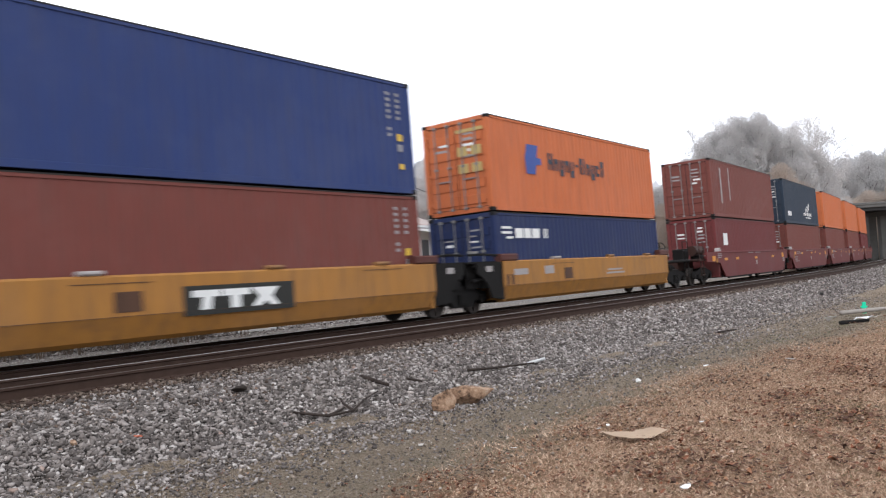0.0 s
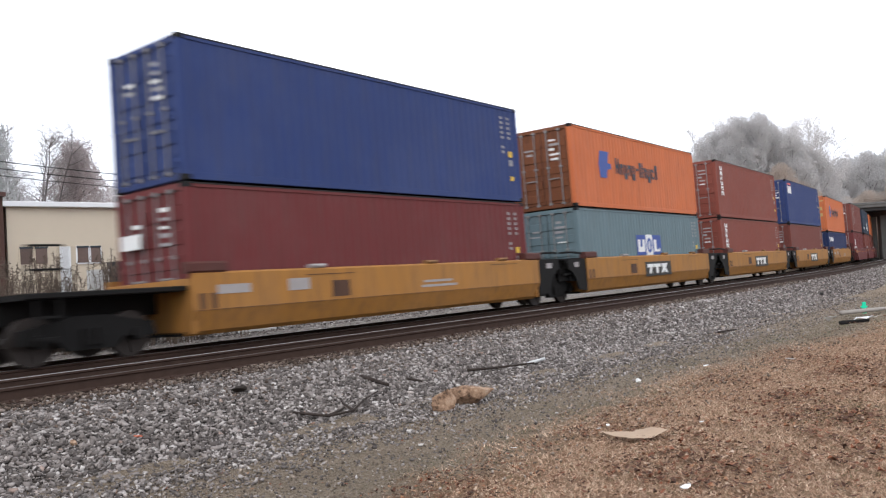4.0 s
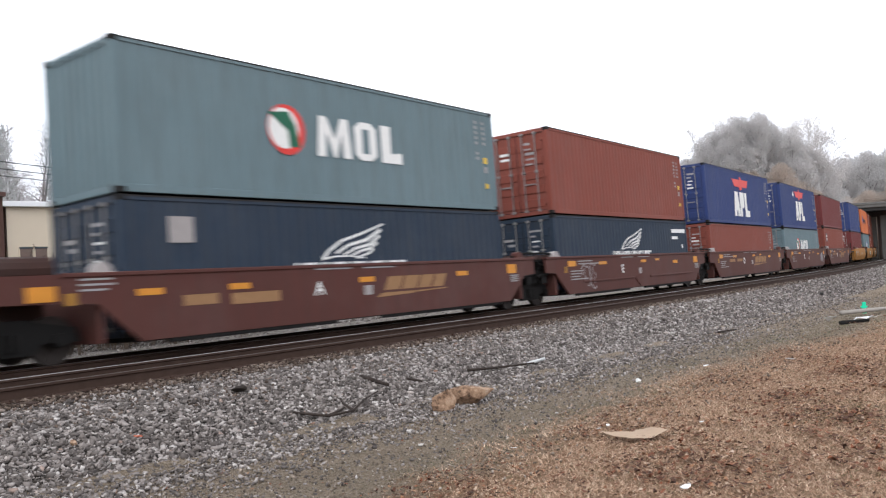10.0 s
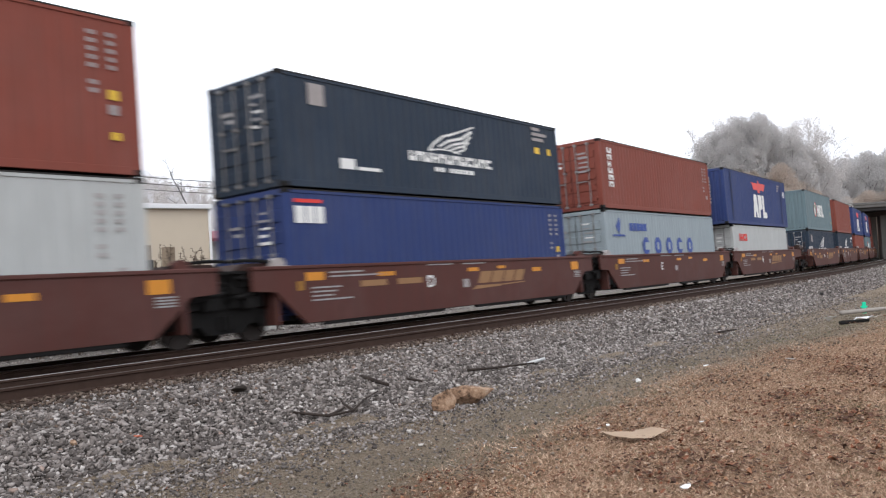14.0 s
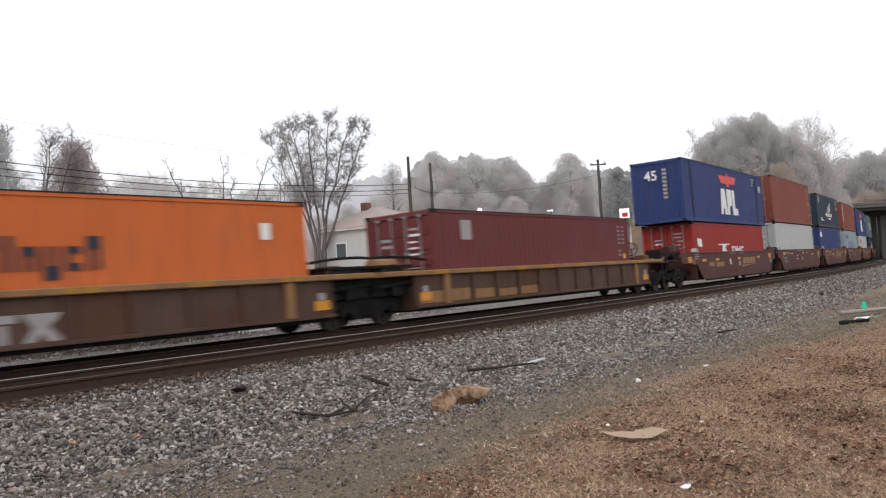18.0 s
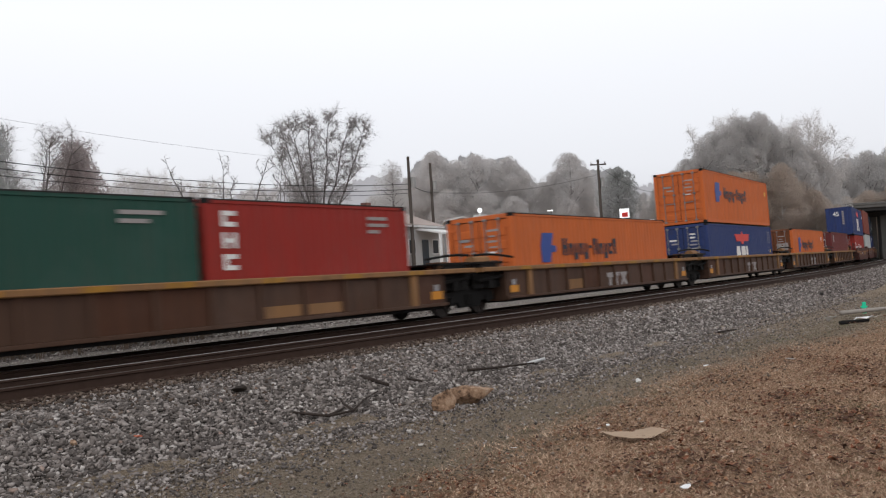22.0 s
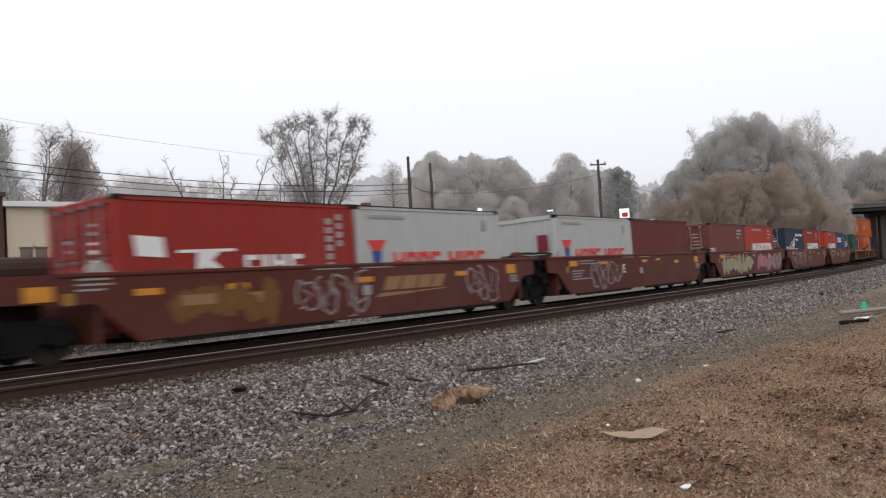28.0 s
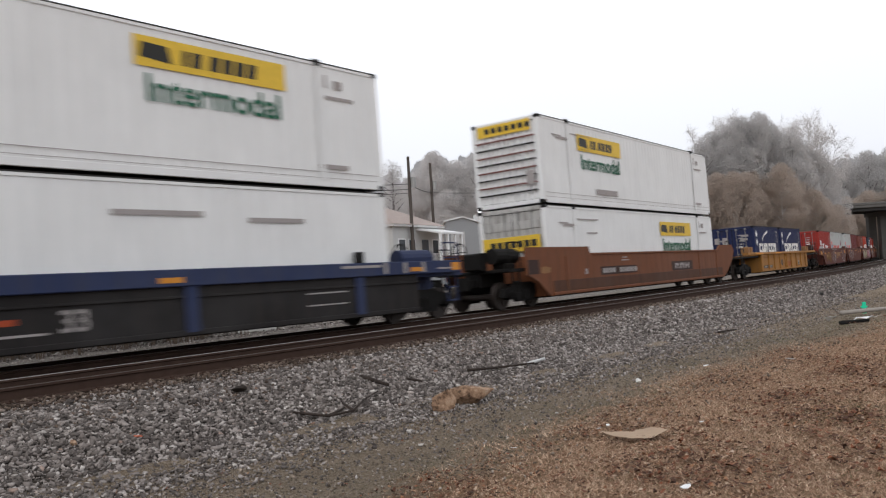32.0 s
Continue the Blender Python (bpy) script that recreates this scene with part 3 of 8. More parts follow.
def leaves(name, rng, parts, mat, label):
    V, F, base = [], [], 0
    for n, s0, s1, l0, l1, r0, r1 in parts:
        p, s, lat = plan_points(rng, n, s0, s1, l0, l1)
        keep = (np.sin(p[:, 0] * 3.3 + 2) + np.sin(p[:, 1] * 4.1) * 0.6 + 0.8 * np.sin(p[:, 0] * 9 + p[:, 1] * 5) + rng.uniform(-1.8, 1.8, n)) > 0.1
        p, lat = p[keep], lat[keep]
        n = len(p)
        r = rng.uniform(r0, r1, n)
        rot = rot_random(rng, n)
        flat = np.array([(1, 0, 0.25), (0.35, 0.5, -0.05), (-0.8, 0.25, 0.2), (-0.9, -0.2, 0.3), (0.3, -0.55, -0.05)])
        a = rng.uniform(0, 6.283, n)
        c, d = np.cos(a), np.sin(a)
        v = np.repeat(flat[None], n, 0) * rng.uniform(0.6, 1.4, (n, 5, 1))
        v = np.stack([v[:, :, 0] * c[:, None] - v[:, :, 1] * d[:, None], v[:, :, 0] * d[:, None] + v[:, :, 1] * c[:, None], v[:, :, 2] * rng.uniform(0.2, 2.2, (n, 1))], 2)
        v *= r[:, None, None]
        z = ground_z(p[:, 0], p[:, 1], lat) + np.where(lat > 10.2, rng.uniform(0.030, 0.056, n), 0.012)
        v += np.stack([p[:, 0], p[:, 1], z], 1)[:, None, :]
        V.append(v.reshape(-1, 3))
        k = base + np.arange(n)[:, None] * 5
        F.append(np.concatenate([k + np.array([[0, 1, 4]]), k + np.array([[1, 2, 3]]), k + np.array([[1, 3, 4]])]))
        base += n * 5
    ob = scatter_mesh(name, np.concatenate(V), np.concatenate(F), mat)
    return tagged(ob, label, "leaves", kind="stuff")


LEAF = island_mix("fallen_leaf", [(0.0, (0.030, 0.018, 0.013)), (0.42, (0.095, 0.048, 0.030)), (0.70, (0.24, 0.085, 0.042)), (0.88, (0.40, 0.23, 0.125)), (1.0, (0.62, 0.50, 0.38))], 0.75, 40)
leaves("fallen_leaves", rng, [(30000, -17, -4, 10.2, 16.5, 0.010, 0.024), (12000, -17, -4, 10.3, 16.5, 0.016, 0.034), (5500, -13, -5, 11.6, 16.0, 0.024, 0.046), (8000, -4, 8, 10.4, 17, 0.012, 0.036), (1100, -17, 0, 8.2, 10.3, 0.012, 0.026)], LEAF, "scattered brown and russet fallen leaves")


# ---- litter and debris, one thing each ----
def lump(name, size, seed, mat, place_at, turn, label, cat, flat=0.0):
    rnd = random.Random(seed)
    bm = bmesh.new()
    bmesh.ops.create_icosphere(bm, subdivisions=3, radius=1.0)
    planes = []
    for _ in range(16):
        d = Vector((rnd.gauss(0, 1), rnd.gauss(0, 1), rnd.gauss(0, 1))).normalized()
        planes.append((d, rnd.uniform(0.42, 0.74)))
    for v in bm.verts:
        for d, h in planes:
            k = v.co.dot(d)
            if k > h:
                v.co -= d * (k - h)
        v.co *= 1 + 0.10 * noise.noise(v.co * 2.6 + Vector((seed, 0, 0)))
        v.co = Vector((v.co.x * size[0], v.co.y * size[1], v.co.z * size[2]))
    me = bpy.data.meshes.new(name)
    bm.to_mesh(me)
    bm.free()
    ob = place(name, me, mat, None, Matrix.Translation(place_at) @ Matrix.Rotation(turn, 4, "Z"))
    return tagged(ob, label, cat)


def rock_material():
    m, n, b = material("tan_rock")
    c = ramp(n, grain(n, 7, 8, 0.7), [(0.36, (0.035, 0.022, 0.016)), (0.45, (0.22, 0.13, 0.078)), (0.58, (0.39, 0.255, 0.165)), (0.75, (0.54, 0.43, 0.33))])
    n.links.new(c, b.inputs["Base Color"])
    b.inputs["Roughness"].default_value = 0.95
    bump(n, b, grain(n, 14, 8, 0.7), 0.9, 0.03)
    return m


SANDSTONE = rock_material()
BARK = plain("weathered_bark", (0.045, 0.035, 0.030), 0.9, vary=0.5, scale=12)
lump("rock", (0.25, 0.18, 0.22), 3, SANDSTONE, (-0.11, 10.34, -0.46), 0.4, "broken tan rock lying on bare dirt", "rock")
lump("rock", (0.40, 0.20, 0.21), 8, SANDSTONE, (0.24, 10.72, -0.42), 0.15, "tan rock resting against another", "rock")
lump("rock", (0.09, 0.07, 0.05), 12, SANDSTONE, (0.10, 10.95, -0.48), 2.1, "small tan rock at the foot of the ballast", "rock")
lump("wood_chunk", (0.13, 0.075, 0.055), 21, plain("dark_wood_chunk", (0.03, 0.024, 0.02), 0.9), (-2.76, 10.62, -0.16), 0.5, "dark chunk of old sleeper on the stones", "wood")
lump("stone", (0.05, 0.04, 0.03), 31, plain("red_brick_bit", (0.42, 0.13, 0.08), 0.9), (-3.30, 8.61, -0.35), 0.5, "small piece of red brick on ballast", "stone")
lump("stone", (0.07, 0.05, 0.04), 32, SANDSTONE, (-3.81, 8.25, -0.31), 0.5, "tan stone among the grey ballast", "stone")
lump("stone", (0.06, 0.05, 0.045), 33, MARK_WHITE, (2.65, 11.62, -0.50), 0.3, "white stone on the bare dirt", "stone")
lump("dark_debris", (0.55, 0.20, 0.09), 41, plain("wet_dark_wood", (0.025, 0.021, 0.02), 0.8), (14.41, 31.47, -0.40), 1.0, "dark heap of rotten wood on ballast", "debris")


def stick(name, pts, r, mat, label, forks=()):
    s = Solid()
    for line in [pts] + list(forks):
        n = len(line)
        for i in range(n - 1):
            s.tube(line[i], line[i + 1], r * (1 - 0.6 * i / n), r * (1 - 0.6 * (i + 1) / n), n=7)
    return tagged(place(name, s.mesh(name, True), mat), label, "branch")


stick("branch", [(-1.30, 12.0, -0.26), (-1.08, 11.7, -0.29), (-0.87, 11.4, -0.32)], 0.038, BARK, "short dark stick on the ballast")
stick("branch", [(-1.91, 9.93, -0.40), (-1.46, 9.66, -0.42), (-1.19, 9.88, -0.41), (-1.12, 10.58, -0.38), (-0.99, 11.1, -0.36)], 0.018, BARK, "crooked grey branch lying on the stones", [[(-1.19, 9.88, -0.41), (-1.35, 10.2, -0.36), (-1.4, 10.4, -0.33)], [(-1.46, 9.66, -0.42), (-1.3, 9.95, -0.38)]])
stick("branch", [(0.27, 12.84, -0.35), (0.75, 13.12, -0.37), (1.38, 13.48, -0.37)], 0.024, BARK, "long dark branch by the ballast edge")
stick("pipe", [(1.30, 13.70, -0.40), (1.63, 14.14, -0.38)], 0.032, plain("grey_plastic", (0.55, 0.55, 0.54), 0.5), "pale grey plastic pipe on the dirt")
stick("branch", [(6.1, 18.6, -0.50), (6.4, 18.9, -0.50), (6.7, 19.1, -0.5)], 0.025, BARK, "dark stick at the foot of ballast")
stick("branch", [(-0.62, 11.72, -0.29), (-0.40, 11.5, -0.31)], 0.02, BARK, "thin dark stick on the stones")


def sheet_thing(name, pts, mat, label, cat, lift=0.05, where=(0, 0, 0), turn=0.0, tip=0.0):
    """A crumpled sheet with some thickness."""
    bm = bmesh.new()
    vs = [bm.verts.new((x, y, 0)) for x, y in pts]
    bm.faces.new(vs)
    bmesh.ops.triangulate(bm, faces=bm.faces)
    bmesh.ops.subdivide_edges(bm, edges=bm.edges, cuts=3, use_grid_fill=True)
    for v in bm.verts:
        v.co.z = lift * (0.5 + noise.noise(Vector((v.co.x * 4, v.co.y * 4, lift * 50)))) + 0.01
    g = bmesh.ops.extrude_face_region(bm, geom=list(bm.faces))
    for v in [e for e in g["geom"] if isinstance(e, bmesh.types.BMVert)]:
        v.co.z += 0.006
    bmesh.ops.recalc_face_normals(bm, faces=bm.faces)
    me = bpy.data.meshes.new(name)
    bm.to_mesh(me)
    bm.free()
    return tagged(place(name, me, mat, None, Matrix.Translation(where) @ Matrix.Rotation(turn, 4, "Z") @ Matrix.Rotation(tip, 4, "X")), label, cat)


CARD = plain("brown_cardboard", (0.38, 0.28, 0.20), 0.85, vary=0.85)
sheet_thing("cardboard", [(-0.31, 0.13), (-0.18, 0.09), (-0.02, 0.05), (0.03, 0.13), (0.16, 0.11), (0.20, 0.07), (0.31, 0.03), (0.14, -0.09), (-0.06, -0.12), (-0.20, -0.02)], CARD, "torn piece of brown cardboard on grass", "cardboard", 0.035, (1.69, 7.70, -0.47), -0.05, 0.26)
PAPER = plain("white_litter", (0.78, 0.78, 0.78), 0.6, vary=0.9)
for i, (x, y, r) in enumerate([(5.26, 12.75, 0.09), (0.54, 7.49, 0.04), (1.43, 8.15, 0.035), (2.46, 8.18, 0.03), (3.89, 12.54, 0.05), (1.62, 5.86, 0.05), (1.55, 8.3, 0.03)]):
    a = 0.7 * i
    sheet_thing("paper_scrap", [(r * math.cos(a + k) * (1 if k % 2 < 1 else 0.7), r * 0.6 * math.sin(a + k)) for k in (0, 1, 2.1, 3.2, 4.2, 5.2)], PAPER, "crumpled white scrap of paper litter", "litter", 0.04, (x, y, -0.49), a)
stick("plank", [(10.2, 21.3, -0.42), (12.6, 22.1, -0.40)], 0.06, plain("pale_weathered_wood", (0.34, 0.31, 0.28), 0.9), "weathered pale plank lying on grass")
stick("plank", [(8.95, 18.75, -0.46), (9.75, 19.05, -0.46)], 0.05, plain("black_tar_wood", (0.02, 0.02, 0.02), 0.9), "blackened piece of timber on grass")
sheet_thing("paper_scrap", [(-0.3, 0), (0.1, 0.12), (0.45, 0.02), (0.1, -0.1)], PAPER, "white strip of litter by the timber", "litter", 0.1, (9.55, 18.85, -0.45), 0.3)
sheet_thing("paper_scrap", [(-0.16, 0), (0.05, 0.12), (0.2, 0.02), (0.1, -0.1)], PAPER, "white crumpled litter by the timber", "litter", 0.12, (8.98, 19.3, -0.45), 0.3)
GREENP = plain("bright_green_plastic", (0.03, 0.62, 0.36), 0.4, vary=0.95)
gm = tagged(new("utility_marker"), "bright green plastic utility marker in the grass", "marker")
gm.matrix_basis = at(11.03, 21.72, -0.5)
place("post", Solid().box(-0.05, 0.05, -0.02, 0.02, 0, 0.30, 0.01).mesh("post"), GREENP, gm)
place("flag", Solid().box(-0.09, 0.09, -0.012, 0.012, 0.15, 0.20, 0.01).mesh("flag"), GREENP, gm)


# ================= beyond the far side =================

def bare_tree(h, seed, stems=5, spread=0.30, sides=9, reach=0.20, twigs=6, thick=1.0, fine=0.010, low=0.0):
    """Stems that part near the ground and arch outwards, side branches, and sprays of fine twigs at their ends."""
    rnd = random.Random(seed)
    wood, crown = Solid().tube((-0.55, 0, -0.28), (0.55, 0, -0.28), 0.16, n=6), Solid()

    def limb(p, d, length, r0, r1, segs, wander, rise, out, n):
        path = [p]
        for i in range(segs):
            d = (d + Vector((rnd.gauss(0, wander), rnd.gauss(0, wander), rnd.gauss(rise, wander * 0.6)))).normalized()
            q = p + d * (length / segs)
            a, b = r0 + (r1 - r0) * i / segs, r0 + (r1 - r0) * (i + 1) / segs
            out.tube(p, q, a, b, n=n, caps=False)
            p = q
            path.append(p)
        return path, d

    def spray(p, d, size):
        for _ in range(twigs):
            side = Vector((rnd.gauss(0, 1), rnd.gauss(0, 1), rnd.gauss(0.1, 0.7))).normalized()
            limb(p, (d * 0.5 + side * 0.8).normalized(), size * rnd.uniform(0.7, 2.0), fine, fine * 0.5, 3, 0.30, -0.02, crown, 3)

    for k in range(stems):
        ux = (2 * (k + 0.5) / stems - 1) * 1.05 + rnd.uniform(-0.08, 0.08)
        uy = rnd.uniform(-0.6, 0.6)
        tall = h * (1.0 - 0.10 * abs(ux) - rnd.uniform(0, 0.05))
        base = Vector((ux * 0.42, uy * 0.2, -0.3))
        r = h * 0.0125 * thick * rnd.uniform(0.8, 1.15)
        p, segs = base, 9
        wob = rnd.uniform(0, 6)
        pts = []
        for i in range(1, segs + 1):
            t = i / segs
            u = max(0.0, (t - low) / (1 - low))
            o = h * spread * (0.75 * u + 0.25 * u * u)
            q = base + Vector((ux * o, uy * o, tall * t)) + Vector((math.sin(wob + 4 * t), math.cos(wob + 3 * t), 0)) * 0.010 * h
            q += Vector((rnd.gauss(0, 0.006), rnd.gauss(0, 0.006), 0)) * h
            wood.tube(p, q, r * (1 - 0.86 * (i - 1) / segs), r * (1 - 0.86 * t), n=7, caps=False)
            pts.append((p, q, t))
            p = q
        tip_d = (pts[-1][1] - pts[-1][0]).normalized()
        starts = [(pts[-1][1], tip_d, 1.0)] * 2
        for j in range(sides):
            t = 0.44 + 0.55 * (j + rnd.random()) / sides
            a0, b0, _ = pts[min(segs - 1, int(t * segs))]
            starts.append((a0.lerp(b0, t * segs - int(t * segs)), (b0 - a0).normalized(), t))
        for q, d, t in starts:
            side = Vector((rnd.gauss(0, 1), rnd.gauss(0, 1), rnd.gauss(0, 0.35))).normalized()
            length = h * reach * rnd.uniform(0.6, 1.1) * (1.15 - 0.5 * t)
            path, dd = limb(q, (d * 0.9 + side * 0.75).normalized(), length, r * 0.30 * (1.25 - 0.8 * t) + 0.006, 0.012, 4, 0.13, 0.05, wood, 4)
            for m in range(1, 5):
                for _ in range(2):
                    side = Vector((rnd.gauss(0, 1), rnd.gauss(0, 1), rnd.gauss(0.05, 0.5))).normalized()
                    sub, sd = limb(path[m], (dd * 0.6 + side * 0.8).normalized(), length * rnd.uniform(0.22, 0.42), 0.016, fine, 2, 0.2, 0.04, crown, 3)
                    if twigs:
                        spray(sub[1], sd, h * 0.030)
                        spray(sub[-1], sd, h * 0.034)
    top = new("tree")
    place("trunk", wood.mesh("trunk", True), BARK_FOG, top)
    place("crown", crown.mesh("crown"), TWIG, top)
    return top


# Bark and twigs lightened: fog haze is put into their base colours.
BARK_FOG = plain("painted_fog_bark", (0.17, 0.155, 0.152), 0.95, vary=0.7, scale=2.0)
TWIG = plain("painted_fog_twigs", (0.36, 0.34, 0.337), 0.95, vary=0.8, scale=1.5)
PALE_TWIG = plain("painted_pale_fog_twigs", (0.66, 0.635, 0.62), 0.95, vary=0.8, scale=1.5)


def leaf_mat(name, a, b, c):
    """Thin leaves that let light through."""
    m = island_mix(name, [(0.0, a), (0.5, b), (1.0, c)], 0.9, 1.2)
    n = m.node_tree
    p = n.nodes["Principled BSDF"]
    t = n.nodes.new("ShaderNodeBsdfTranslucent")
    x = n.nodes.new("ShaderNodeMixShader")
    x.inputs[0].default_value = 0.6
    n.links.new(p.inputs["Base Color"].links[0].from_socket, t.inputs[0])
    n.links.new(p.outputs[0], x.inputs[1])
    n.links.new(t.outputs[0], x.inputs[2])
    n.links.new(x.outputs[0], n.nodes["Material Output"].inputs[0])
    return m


# Leaf colours far paler than real leaves, standing in for the fog.
PALE = leaf_mat("painted_fog_leaf", (0.76, 0.735, 0.725), (0.80, 0.775, 0.765), (0.84, 0.815, 0.80))
OLIVE = leaf_mat("painted_fog_autumn_leaf", (0.70, 0.68, 0.67), (0.74, 0.72, 0.71), (0.78, 0.76, 0.745))
PINE = leaf_mat("painted_fog_needle", (0.48, 0.485, 0.475), (0.52, 0.525, 0.515), (0.56, 0.565, 0.55))
RUSSET = leaf_mat("painted_fog_russet_leaf", (0.54, 0.48, 0.475), (0.59, 0.525, 0.515), (0.64, 0.57, 0.56))
SCRUB = leaf_mat("painted_fog_scrub_leaf", (0.62, 0.535, 0.47), (0.66, 0.57, 0.50), (0.70, 0.605, 0.53))


def leafy_tree(h, w, seed, mat, leaves_n=3600, size=0.30, low=0.15, blobs=26, shape=1.0, thinness=0.28):
    """Tapered trunk with limbs; a crown of ragged clumps of small leaves, with gaps between the clumps."""
    r = np.random.default_rng(seed)
    wood = Solid().tube((0, 0, -0.3), (0, 0, h * 0.45), h * 0.022, h * 0.013, n=8, caps=False).tube((0, 0, h * 0.45), (0.1, 0.1, h * 0.9), h * 0.013, h * 0.003, n=6, caps=False)
    cen = []
    for i in range(blobs):
        t = low + (1 - low) * ((i + r.uniform(0, 1)) / blobs)
        rad = w / 2 * max(0.12, math.sin(math.pi * min(1, (t - low * 0.6) / (1.02 - low * 0.6)) ** shape)) ** 0.6
        a = i * 2.399 + r.uniform(-0.5, 0.5)
        d = max(0, rad - 0.10 * w) * math.sqrt(r.uniform(0.15, 1.0))
        c = (d * math.cos(a), d * math.sin(a), h * t * 0.93)
        cen.append((*c, r.uniform(0.12, 0.20) * w))
        wood.tube((0, 0, max(0.5, c[2] - d * 0.7)), c, h * 0.006, h * 0.002, n=4, caps=False)
    cen = np.array(cen)
    pick = r.integers(0, blobs, leaves_n)
    dirs = r.normal(size=(leaves_n, 3))
    dirs /= np.linalg.norm(dirs, axis=1)[:, None]
    p = cen[pick, :3] + dirs * (cen[pick, 3] * (1.10 - np.abs(r.normal(0, thinness, leaves_n))))[:, None] * np.array([1, 1, 0.85])
    q = np.array([(-1, -0.5, 0), (0.2, -0.7, 0.3), (1, 0.3, 0)]) * 0.5
    v = np.einsum("nij,kj->nki", rot_random(r, leaves_n), q) * (size * r.uniform(0.5, 1.4, leaves_n))[:, None, None] + p[:, None, :]
    f = np.arange(leaves_n * 3).reshape(-1, 3)
    top = new("tree")
    place("trunk", wood.mesh("trunk"), BARK_FOG, top)
    crown = scatter_mesh("crown", v.reshape(-1, 3), f, mat)
    crown.parent = top
    return top


def stand(ob, x, y, turn=0.0, k=1.0, sink=0.1, flat=1.0):
    ob.matrix_basis = at(x, y, land(x, y) - sink) @ Matrix.Rotation(turn, 4, "Z") @ Matrix.Diagonal((k * flat, k * flat, k, 1))
    return ob


# Swaps in other leaf and bark colours, paler where more fog is painted.
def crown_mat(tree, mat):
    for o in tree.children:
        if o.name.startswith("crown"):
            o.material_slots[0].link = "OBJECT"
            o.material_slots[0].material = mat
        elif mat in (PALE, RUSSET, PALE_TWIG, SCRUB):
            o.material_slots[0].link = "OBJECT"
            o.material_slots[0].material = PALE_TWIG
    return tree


def plant(src, x, y, turn, k, label, flat=1.0, mat=None):
    c = copy_thing(src, Matrix.Identity(4))
    if mat:
        crown_mat(c, mat)
    stand(c, x, y, turn, k, 0.1, flat)
    return tagged(c, label, "tree", "trees beyond the line")


def plant_to(src, height, x, y, top, label, rnd, mat, wide=1.0):
    """A copy of the tree src, so tall that its crown ends at the height top above the rails."""
    k = (top - land(x, y)) / height
    return plant(src, x, y, rnd.uniform(0, 6), k, label, wide / max(0.6, k) ** 0.5, mat)


# single trees that stand out
t = stand(bare_tree(12.0, 6, 7, 0.29, 13, 0.17, 8, 0.95, 0.0075, 0.20), -9.3, 62, 0.0)
tagged(t, "tall bare tree with several arching stems and fine twigs", "tree", "trees beyond the line")
t = stand(bare_tree(7.6, 9, 3, 0.42, 7, 0.22, 0, 1.2, 0.012), -12.2, 46, 0.2)
tagged(t, "small crooked bare tree beside the yard", "tree", "trees beyond the line")
t = stand(bare_tree(7.0, 19, 4, 0.36, 8, 0.2, 0, 1.0, 0.012), -10.1, 47.5, 1.2)
tagged(t, "small bare tree with forked stems", "tree", "trees beyond the line")
bare_a = stand(bare_tree(12.0, 23, 6, 0.30, 10, 0.22, 5, 1.15, 0.0085), -31.8, 63, 0.0, 1.0)
tagged(bare_a, "bare hardwood tree with grey twigs", "tree", "trees beyond the line")
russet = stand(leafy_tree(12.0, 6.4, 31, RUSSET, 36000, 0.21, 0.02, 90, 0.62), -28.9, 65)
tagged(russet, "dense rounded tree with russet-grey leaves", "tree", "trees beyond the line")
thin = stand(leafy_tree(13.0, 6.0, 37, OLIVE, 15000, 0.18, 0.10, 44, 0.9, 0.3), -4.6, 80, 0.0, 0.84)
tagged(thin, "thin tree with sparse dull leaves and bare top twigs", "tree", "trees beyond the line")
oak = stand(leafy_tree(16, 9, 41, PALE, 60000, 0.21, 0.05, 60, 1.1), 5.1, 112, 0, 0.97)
tagged(oak, "broad tree, fog painted into its pale leaves", "tree", "trees beyond the line")
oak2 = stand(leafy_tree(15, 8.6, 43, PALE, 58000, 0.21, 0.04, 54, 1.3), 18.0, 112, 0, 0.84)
tagged(oak2, "broad tree, fog painted into its pale leaves", "tree", "trees beyond the line")
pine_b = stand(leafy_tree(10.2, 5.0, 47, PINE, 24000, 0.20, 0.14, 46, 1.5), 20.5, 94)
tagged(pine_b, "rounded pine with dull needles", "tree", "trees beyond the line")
rk = random.Random(77)
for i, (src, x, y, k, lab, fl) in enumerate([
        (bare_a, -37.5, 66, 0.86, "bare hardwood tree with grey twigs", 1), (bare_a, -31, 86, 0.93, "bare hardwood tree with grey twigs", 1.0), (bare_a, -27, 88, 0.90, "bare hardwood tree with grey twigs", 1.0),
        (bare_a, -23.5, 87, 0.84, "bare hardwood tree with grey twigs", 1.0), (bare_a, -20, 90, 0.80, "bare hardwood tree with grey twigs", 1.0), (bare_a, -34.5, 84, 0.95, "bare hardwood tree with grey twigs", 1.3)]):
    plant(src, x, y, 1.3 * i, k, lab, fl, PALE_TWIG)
tagged(stand(copy_thing(pine_b, Matrix.Identity(4)), -23.4, 40, 0.7, 0.98), "rounded pine with dull needles beside the warehouse", "tree", "trees beyond the line")
